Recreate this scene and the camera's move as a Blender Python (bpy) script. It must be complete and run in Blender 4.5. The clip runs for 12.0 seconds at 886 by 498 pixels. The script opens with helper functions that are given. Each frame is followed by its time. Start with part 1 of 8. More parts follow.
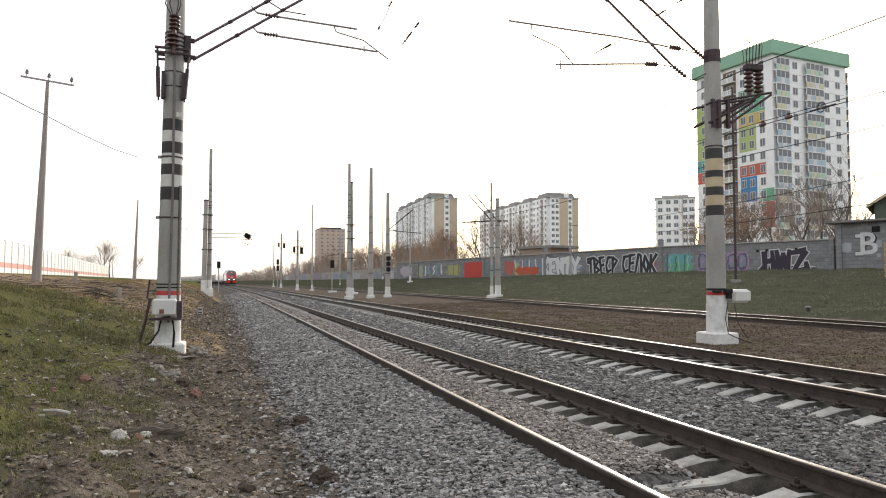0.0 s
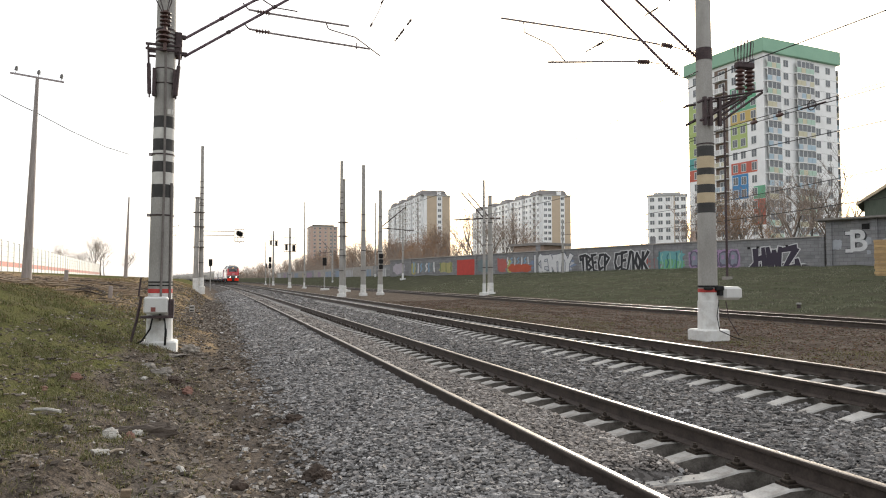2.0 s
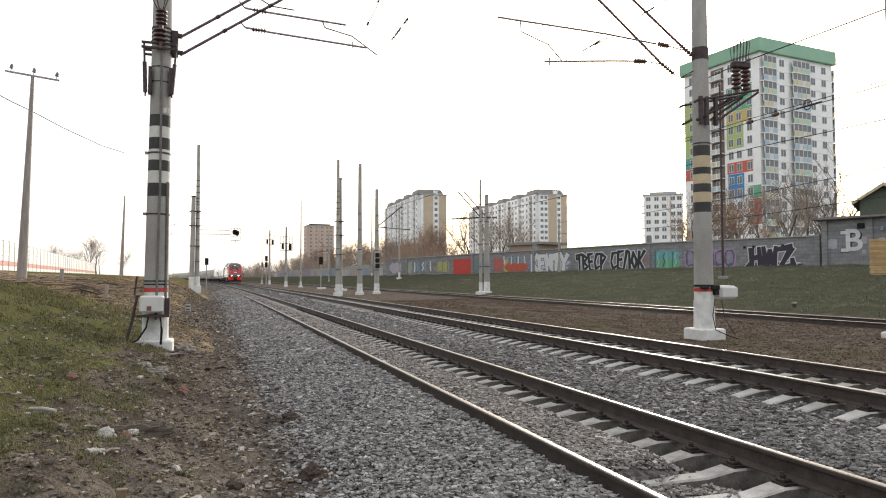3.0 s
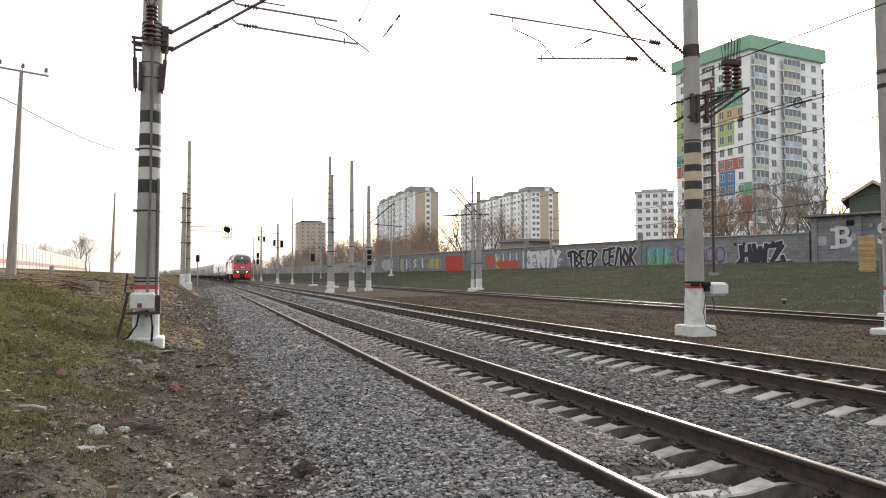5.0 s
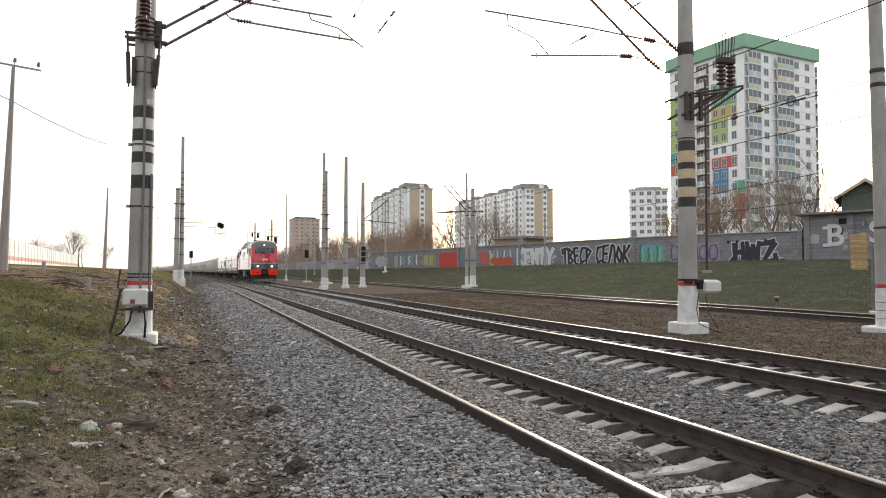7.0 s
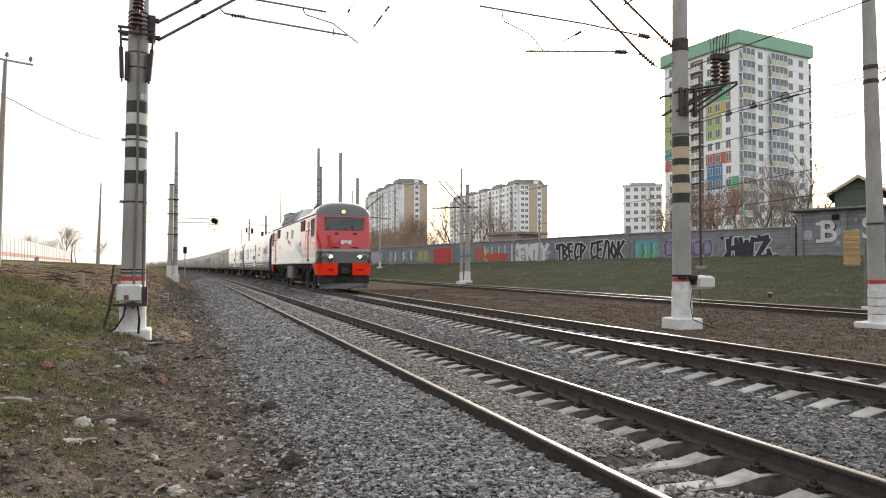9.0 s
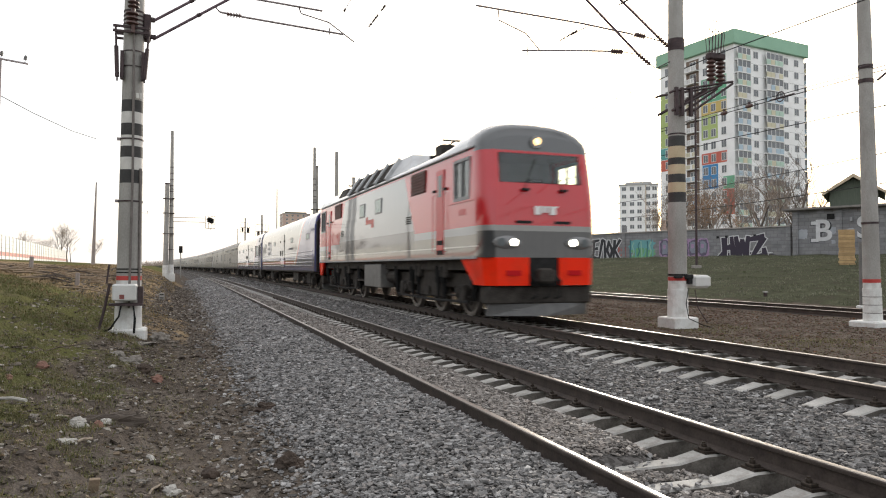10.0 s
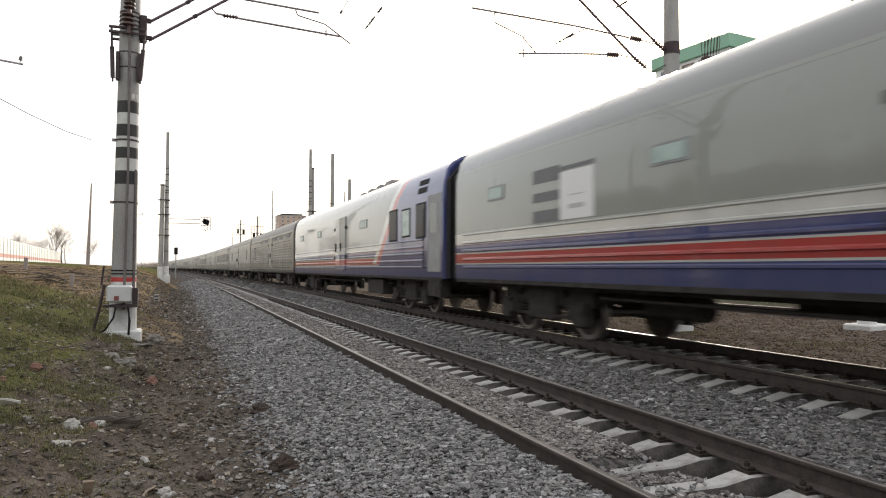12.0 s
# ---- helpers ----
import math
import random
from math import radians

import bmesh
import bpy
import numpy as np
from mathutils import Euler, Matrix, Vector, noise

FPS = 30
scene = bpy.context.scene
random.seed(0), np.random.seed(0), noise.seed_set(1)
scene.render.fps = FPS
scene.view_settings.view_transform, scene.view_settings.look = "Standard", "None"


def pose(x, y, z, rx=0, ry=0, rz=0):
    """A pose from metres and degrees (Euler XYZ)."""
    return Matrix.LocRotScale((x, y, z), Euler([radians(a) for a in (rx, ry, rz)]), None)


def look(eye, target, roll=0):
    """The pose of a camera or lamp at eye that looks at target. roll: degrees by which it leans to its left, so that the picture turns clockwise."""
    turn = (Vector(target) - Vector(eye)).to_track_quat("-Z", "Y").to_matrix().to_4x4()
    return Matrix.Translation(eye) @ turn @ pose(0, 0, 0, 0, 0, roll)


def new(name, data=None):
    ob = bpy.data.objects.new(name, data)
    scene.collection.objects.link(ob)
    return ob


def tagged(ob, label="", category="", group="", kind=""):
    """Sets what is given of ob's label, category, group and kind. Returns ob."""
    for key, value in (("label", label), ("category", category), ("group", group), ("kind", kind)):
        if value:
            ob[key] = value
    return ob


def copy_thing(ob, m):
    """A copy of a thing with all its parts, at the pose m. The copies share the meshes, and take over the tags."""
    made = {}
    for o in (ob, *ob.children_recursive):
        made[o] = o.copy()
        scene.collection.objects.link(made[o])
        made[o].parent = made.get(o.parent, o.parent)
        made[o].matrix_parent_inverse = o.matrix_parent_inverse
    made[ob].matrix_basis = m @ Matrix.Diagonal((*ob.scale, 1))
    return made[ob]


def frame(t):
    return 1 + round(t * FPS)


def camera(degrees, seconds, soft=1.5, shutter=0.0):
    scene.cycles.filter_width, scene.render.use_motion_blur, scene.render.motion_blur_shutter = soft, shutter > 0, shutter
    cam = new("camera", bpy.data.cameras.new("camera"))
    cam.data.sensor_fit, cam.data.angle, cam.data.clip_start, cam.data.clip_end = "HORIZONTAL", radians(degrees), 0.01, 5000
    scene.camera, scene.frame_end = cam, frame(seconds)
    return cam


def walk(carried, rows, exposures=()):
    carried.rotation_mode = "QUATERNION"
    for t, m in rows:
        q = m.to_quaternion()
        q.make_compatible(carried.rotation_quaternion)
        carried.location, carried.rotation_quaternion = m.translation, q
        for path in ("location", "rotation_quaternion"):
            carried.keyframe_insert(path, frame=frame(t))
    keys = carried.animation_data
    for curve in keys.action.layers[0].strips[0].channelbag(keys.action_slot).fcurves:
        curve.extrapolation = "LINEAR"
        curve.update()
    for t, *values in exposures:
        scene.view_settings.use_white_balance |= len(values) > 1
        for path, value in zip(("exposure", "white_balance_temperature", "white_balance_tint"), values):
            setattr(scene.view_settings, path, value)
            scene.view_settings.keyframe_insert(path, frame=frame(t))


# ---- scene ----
EXPOSURE = 0.1
# Camera: held on one spot, slowly panning right (heading from the track, tilt, roll)
cam = camera(64.57, 12.0, soft=1.1, shutter=0.3)
EYE = (0.0, 0.0, 1.412)
AIM = (
    (0.0, 17.300, 2.623, -0.045),
    (0.5, 17.469, 2.541, -0.004),
    (1.0, 17.621, 2.489, -0.073),
    (1.5, 17.763, 2.448, -0.083),
    (2.0, 17.904, 2.418, -0.123),
    (2.5, 18.039, 2.399, -0.130),
    (3.0, 18.191, 2.342, -0.093),
    (5.0, 18.845, 2.088, -0.107),
    (5.5, 18.958, 2.046, -0.075),
    (6.0, 19.080, 1.970, -0.039),
    (6.5, 19.208, 1.892, 0.035),
    (7.0, 19.326, 1.824, 0.059),
    (9.0, 19.767, 1.479, 0.073),
    (9.5, 19.904, 1.465, 0.059),
    (10.0, 20.072, 1.424, 0.043),
    (10.5, 20.172, 1.460, 0.111),
    (11.0, 20.275, 1.493, 0.133),
    (11.5, 20.359, 1.547, 0.146),
    (12.0, 20.416, 1.605, 0.195),
)


def aimed(heading, tilt, roll):
    h, p = radians(heading), radians(tilt)
    way = Vector((math.sin(h) * math.cos(p), math.cos(h) * math.cos(p), math.sin(p)))
    return look(EYE, Vector(EYE) + way, roll)


walk(cam, [(t, aimed(h, p, r)) for t, h, p, r in AIM], [(0.0, EXPOSURE), (12.0, EXPOSURE)])

# ---- sky and sun: low hazy sun behind thin cloud, ahead and to the side ----
SUN_HEADING, SUN_HEIGHT = 36.5, 17.0
world = bpy.data.worlds.new("sky")
scene.world = world
world.use_nodes = True
sky = world.node_tree.nodes.new("ShaderNodeTexSky")
sky.sky_type, sky.sun_disc = "NISHITA", False
sky.sun_elevation, sky.sun_rotation = radians(SUN_HEIGHT), radians(SUN_HEADING)
sky.air_density, sky.dust_density, sky.ozone_density = 1.0, 4.0, 1.0
world.node_tree.nodes["Background"].inputs["Strength"].default_value = 0.15
veil = world.node_tree.nodes.new("ShaderNodeMix")  # thin white cloud over the whole sky
veil.data_type = "RGBA"
veil.inputs["Factor"].default_value = 0.5
veil.inputs["B"].default_value = (12.6, 12.4, 12.3, 1)
world.node_tree.links.new(sky.outputs["Color"], veil.inputs["A"])
world.node_tree.links.new(veil.outputs["Result"], world.node_tree.nodes["Background"].inputs["Color"])
sun_data = bpy.data.lights.new("sun", "SUN")
sun_data.energy, sun_data.angle, sun_data.color = 3.0, radians(8), (1.0, 0.93, 0.82)
sun = new("sun", sun_data)
SUN_WAY = Vector((math.sin(radians(SUN_HEADING)) * math.cos(radians(SUN_HEIGHT)), math.cos(radians(SUN_HEADING)) * math.cos(radians(SUN_HEIGHT)), math.sin(radians(SUN_HEIGHT))))
sun.matrix_world = look(SUN_WAY * 300, (0, 0, 0))


# ---- materials ----
def mat(name, dark, light, rough=0.8, metal=0.0, scale=3.0, fine=40.0, bump=0.25, spread=(0.35, 0.68), vary=0.0, stain=None, stain_scale=1.2, stain_amount=0.5, coat=0.0, stretch=(1, 1, 1)):
    """A surface with coarse and fine variation in colour, roughness and relief, at real size."""
    m = bpy.data.materials.new(name)
    m.use_nodes = True
    nt = m.node_tree
    n, ln = nt.nodes, nt.links.new
    bsdf = n["Principled BSDF"]
    co = n.new("ShaderNodeTexCoord")
    mp = n.new("ShaderNodeMapping")
    mp.inputs["Scale"].default_value = stretch
    ln(co.outputs["Object"], mp.inputs["Vector"])
    big, small = n.new("ShaderNodeTexNoise"), n.new("ShaderNodeTexNoise")
    big.inputs["Scale"].default_value, big.inputs["Detail"].default_value = scale, 5
    small.inputs["Scale"].default_value, small.inputs["Detail"].default_value = fine, 3
    for t in (big, small):
        ln(mp.outputs["Vector"], t.inputs["Vector"])
    both = n.new("ShaderNodeMath")
    both.operation = "MULTIPLY_ADD"
    ln(small.outputs["Fac"], both.inputs[0])
    both.inputs[1].default_value = 0.4
    half = n.new("ShaderNodeMath")
    half.operation = "MULTIPLY"
    half.inputs[1].default_value = 0.6
    ln(big.outputs["Fac"], half.inputs[0])
    ln(half.outputs[0], both.inputs[2])
    ramp = n.new("ShaderNodeValToRGB")
    ramp.color_ramp.elements[0].position, ramp.color_ramp.elements[1].position = spread
    ramp.color_ramp.elements[0].color, ramp.color_ramp.elements[1].color = (*dark, 1), (*light, 1)
    ln(both.outputs[0], ramp.inputs["Fac"])
    out = ramp.outputs["Color"]
    if stain:
        st = n.new("ShaderNodeTexNoise")
        st.inputs["Scale"].default_value, st.inputs["Detail"].default_value, st.inputs["Roughness"].default_value = stain_scale, 6, 0.65
        ln(mp.outputs["Vector"], st.inputs["Vector"])
        cut = n.new("ShaderNodeMapRange")
        cut.inputs["From Min"].default_value, cut.inputs["From Max"].default_value = 0.48, 0.68
        cut.inputs["To Max"].default_value = stain_amount
        ln(st.outputs["Fac"], cut.inputs["Value"])
        mix = n.new("ShaderNodeMix")
        mix.data_type = "RGBA"
        ln(cut.outputs["Result"], mix.inputs["Factor"])
        ln(out, mix.inputs["A"])
        mix.inputs["B"].default_value = (*stain, 1)
        out = mix.outputs["Result"]
    if vary:
        info, hsv, rng = n.new("ShaderNodeObjectInfo"), n.new("ShaderNodeHueSaturation"), n.new("ShaderNodeMapRange")
        rng.inputs["To Min"].default_value, rng.inputs["To Max"].default_value = 1 - vary, 1 + vary
        ln(info.outputs["Random"], rng.inputs["Value"])
        ln(rng.outputs["Result"], hsv.inputs["Value"])
        ln(out, hsv.inputs["Color"])
        out = hsv.outputs["Color"]
    ln(out, bsdf.inputs["Base Color"])
    rr = n.new("ShaderNodeMapRange")
    rr.inputs["To Min"].default_value, rr.inputs["To Max"].default_value = max(0.02, rough - 0.12), min(1.0, rough + 0.1)
    ln(big.outputs["Fac"], rr.inputs["Value"])
    ln(rr.outputs["Result"], bsdf.inputs["Roughness"])
    bsdf.inputs["Metallic"].default_value = metal
    bsdf.inputs["Coat Weight"].default_value = coat
    if bump:
        bp = n.new("ShaderNodeBump")
        bp.inputs["Strength"].default_value, bp.inputs["Distance"].default_value = bump, 0.02
        ln(both.outputs[0], bp.inputs["Height"])
        ln(bp.outputs["Normal"], bsdf.inputs["Normal"])
    return m


def plain(name, colour, rough=0.6, metal=0.0, glow=0.0):
    m = bpy.data.materials.new(name)
    m.use_nodes = True
    b = m.node_tree.nodes["Principled BSDF"]
    b.inputs["Base Color"].default_value, b.inputs["Roughness"].default_value, b.inputs["Metallic"].default_value = (*colour, 1), rough, metal
    if glow:
        b.inputs["Emission Color"].default_value, b.inputs["Emission Strength"].default_value = (*colour, 1), glow
    return m


# ---- mesh building ----
class G:
    """Collects corners and faces of one mesh."""

    def __init__(self):
        self.v, self.f, self.m, self.k = [], [], [], 0

    def add(self, verts, faces):
        o = len(self.v)
        self.v += [tuple(p) for p in verts]
        self.f += [tuple(i + o for i in q) for q in faces]
        self.m += [self.k] * len(faces)
        return self

    def slot(self, k):
        self.k = k
        return self

    def box(self, x0, x1, y0, y1, z0, z1, b=0.0):
        """A box; with b its upright and top edges are chamfered."""
        if not b:
            p = [(x, y, z) for z in (z0, z1) for x, y in ((x0, y0), (x1, y0), (x1, y1), (x0, y1))]
            return self.add(p, [(3, 2, 1, 0), (4, 5, 6, 7), (0, 1, 5, 4), (1, 2, 6, 5), (2, 3, 7, 6), (3, 0, 4, 7)])
        def ring(i, z):
            return [(x0 + i + b, y0 + i, z), (x1 - i - b, y0 + i, z), (x1 - i, y0 + i + b, z), (x1 - i, y1 - i - b, z), (x1 - i - b, y1 - i, z), (x0 + i + b, y1 - i, z), (x0 + i, y1 - i - b, z), (x0 + i, y0 + i + b, z)]
        return self.loft([ring(b, z0), ring(0, z0 + b), ring(0, z1 - b), ring(b, z1)])

    def loft(self, rings, caps=True, closed=True):
        n = len(rings[0])
        faces = [(j * n + i, j * n + (i + 1) % n, (j + 1) * n + (i + 1) % n, (j + 1) * n + i) for j in range(len(rings) - 1) for i in range(n if closed else n - 1)]
        if caps:
            faces += [tuple(reversed(range(n))), tuple(range((len(rings) - 1) * n, len(rings) * n))]
        return self.add([p for r in rings for p in r], faces)

    def tube(self, p0, p1, r0, r1=None, n=8):
        p0, p1 = Vector(p0), Vector(p1)
        r1 = r0 if r1 is None else r1
        a = (p1 - p0).normalized()
        u = a.orthogonal().normalized()
        w = a.cross(u)
        return self.loft([[p + (u * math.cos(2 * math.pi * i / n) + w * math.sin(2 * math.pi * i / n)) * r for i in range(n)] for p, r in ((p0, r0), (p1, r1))])

    def line(self, pts, r, n=5):
        """A bent rod or wire through the points."""
        pts = [Vector(p) for p in pts]
        rings = []
        for i, p in enumerate(pts):
            a = (pts[min(i + 1, len(pts) - 1)] - pts[max(i - 1, 0)]).normalized()
            u = a.cross(Vector((0.0, 0.0, 1.0)))
            u = u.normalized() if u.length > 0.05 else a.orthogonal().normalized()
            w = a.cross(u)
            rings.append([p + (u * math.cos(2 * math.pi * k / n) + w * math.sin(2 * math.pi * k / n)) * r for k in range(n)])
        return self.loft(rings)

    def turn(self, profile, at=(0, 0, 0), n=12, axis="z"):
        """A turned body: profile of (radius, height)."""
        rings = []
        for r, h in profile:
            c = [(r * math.cos(2 * math.pi * i / n), r * math.sin(2 * math.pi * i / n)) for i in range(n)]
            rings.append([{"z": (a, b, h), "x": (h, a, b), "y": (b, h, a)}[axis] for a, b in c])
        return self.loft([[(p[0] + at[0], p[1] + at[1], p[2] + at[2]) for p in r] for r in rings])

    def slab(self, outline, z0, z1):
        return self.loft([[(x, y, z0) for x, y in outline], [(x, y, z1) for x, y in outline]])

    def quad(self, a, b, c, d):
        return self.add([a, b, c, d], [(0, 1, 2, 3)])


def mesh_of(g, mats, smooth=False):
    me = bpy.data.meshes.new("mesh")
    me.from_pydata(g.v, [], g.f)
    for m in mats if isinstance(mats, (list, tuple)) else (mats,):
        me.materials.append(m)
    me.polygons.foreach_set("material_index", g.m)
    if smooth:
        me.polygons.foreach_set("use_smooth", [True] * len(g.f))
        me.set_sharp_from_angle(angle=radians(35))
    bm = bmesh.new()
    bm.from_mesh(me)
    bmesh.ops.recalc_face_normals(bm, faces=bm.faces)
    bm.to_mesh(me)
    bm.free()
    return me


def part(name, g, material, parent=None, label="", at=None, smooth=False):
    """One mesh object, under a thing or under a part of it."""
    ob = new(name, g if isinstance(g, bpy.types.Mesh) else mesh_of(g, material, smooth))
    ob.parent = parent
    if at is not None:
        ob.matrix_basis = at if isinstance(at, Matrix) else Matrix.Translation(at)
    return tagged(ob, label)


def thing(name, label, category, at=None, group="", kind=""):
    ob = new(name)
    ob.empty_display_size = 0.2
    if at is not None:
        ob.matrix_basis = at if isinstance(at, Matrix) else Matrix.Translation(at)
    return tagged(ob, label, category, group, kind)


# ---- the line of the tracks ----
TRACK_1, TRACK_2, TRACK_3 = 3.565, 7.889, 18.25
RAIL_1, RAIL_2, RAIL_3 = 0.0, 0.12, 0.15
FAR_END = 680.0


def bend(y):
    """How far the line has swung to the left at y."""
    def cubic(v):
        return -1.745e-4 * v * v / 2 - 3.0e-7 * v ** 3 / 6
    if y <= FAR_END:
        return cubic(y)
    return cubic(FAR_END) + (y - FAR_END) * (-1.745e-4 * FAR_END - 1.5e-7 * FAR_END ** 2)


def bend_slope(y):
    y = min(y, FAR_END)
    return -1.745e-4 * y - 1.5e-7 * y * y


def along(s, y, z=0.0):
    """The pose on the line: s metres to the right of its zero line, turned with the track."""
    k = bend_slope(y)
    return Matrix.LocRotScale((s + bend(y), y, z), Euler((0, 0, -math.atan(k))), None)


def wall_line(y):
    """x of the long grey wall on the far bank."""
    if y < 99.4:
        return min(47.4 - (y - 45.0) * 0.43, 64.0)
    return 24.9 + bend(y)


def smooth01(a, b, v):
    u = min(1.0, max(0.0, (v - a) / (b - a)))
    return u * u * (3 - 2 * u)


PROFILE = ((-400, 2.4), (-22, 2.4), (-14, 1.75), (-8, 1.36), (-5.5, 1.22), (-3.6, 0.78), (-2.2, 0.33), (-1.2, 0.0), (-0.45, -0.22), (0.1, -0.40), (0.45, -0.48), (0.85, -0.46), (1.35, -0.34), (1.9, -0.19), (2.4, -0.12), (2.68, -0.12), (2.78, -0.16), (2.9, -0.14), (3.2, -0.13), (3.66, -0.14), (3.8, -0.2), (3.94, -0.32), (4.1, -0.36), (4.6, -0.38), (4.85, -0.24), (5.3, -0.18), (6.2, -0.165), (6.54, -0.18), (6.9, -0.165), (7.02, -0.17), (7.14, -0.19), (7.3, -0.17), (7.6, -0.16), (8.1, -0.16), (8.26, -0.17), (8.85, -0.17), (9.05, -0.1), (9.4, -0.12), (10.0, -0.22), (11.0, -0.13), (13.0, -0.1), (16.0, -0.06), (17.0, -0.02), (20.0, 0.0), (21.0, 0.12))


def ground_height(x, y):
    s = x - bend(y)
    if s >= 21.0:
        sw = wall_line(y) - bend(y)
        base = 1.85 + 0.52 * smooth01(0, 1, (99.4 - y) / 54.0) if y > 45 else 2.37
        u = min(1.0, (s - 21.0) / max(1.0, sw - 21.0))
        z = 0.12 + (base - 0.12) * (1 - (1 - u) ** 1.45)
    else:
        z = PROFILE[0][1]
        for (a, p), (b, q) in zip(PROFILE, PROFILE[1:]):
            if a <= s < b:
                z = p + (q - p) * (s - a) / (b - a)
                break
    z += 0.5 * smooth01(20, 55, y) * smooth01(-0.2, -1.6, s) * smooth01(-7, -4, s)
    if 2.88 < s < 3.9 and y < 5.3:
        z -= 0.13 * smooth01(5.3, 4.9, y) * smooth01(3.9, 3.75, s)
    if y < 26 and -4.5 < s < 1.2:
        lumpy = smooth01(26, 20, y) * smooth01(-4.5, -3.5, s) * smooth01(1.2, 0.5, s)
        z += lumpy * (0.13 * noise.noise((x * 2.2, y * 1.6, 21.0)) + 0.07 * noise.noise((x * 6.0, y * 4.5, 33.0)) + 0.03 * noise.noise((x * 13.0, y * 10.0, 5.0)))
    if y < 200 and -30 < s < 60:
        rough = 0.13 if s < -0.4 else 0.07 if s < 0.4 else 0.035 if s < 10 else 0.05 if s < 20.8 else 0.16
        z += rough * (noise.noise((x * 0.9, y * 0.6, 3.0)) * 0.6 + noise.noise((x * 2.7, y * 2.2, 7.0)) * 0.3)
    return z

# ---- surfaces ----
M_rail_side = mat("dusty rusty rail steel", (0.035, 0.026, 0.022), (0.085, 0.066, 0.055), 0.75, 0.2, 6, 50, 0.2)
M_rail_top = mat("polished rail steel", (0.19, 0.178, 0.166), (0.31, 0.296, 0.28), 0.4, 1.0, 4, 60, 0.03)
M_sleeper = mat("worn concrete sleeper", (0.33, 0.32, 0.298), (0.5, 0.488, 0.46), 0.9, 0, 5, 70, 0.4, vary=0.15, stain=(0.2, 0.17, 0.145), stain_scale=6, stain_amount=0.5)
M_sleeper.node_tree.nodes["Principled BSDF"].inputs["Specular IOR Level"].default_value = 0.1
M_sleeper_dirty = mat("grime-darkened concrete sleeper", (0.13, 0.12, 0.108), (0.27, 0.255, 0.235), 0.9, 0, 5, 70, 0.4, vary=0.2, stain=(0.08, 0.066, 0.055), stain_scale=6, stain_amount=0.5)
M_sleeper_dirty.node_tree.nodes["Principled BSDF"].inputs["Specular IOR Level"].default_value = 0.1
# darker concrete for the lower faces of a sleeper
M_sleeper_side = mat("dark concrete sleeper side", (0.06, 0.053, 0.046), (0.17, 0.155, 0.135), 0.9, 0, 8, 60, 0.4)
M_clip = mat("oily iron fastening", (0.03, 0.025, 0.02), (0.09, 0.07, 0.055), 0.6, 0.6, 20, 80, 0.2)


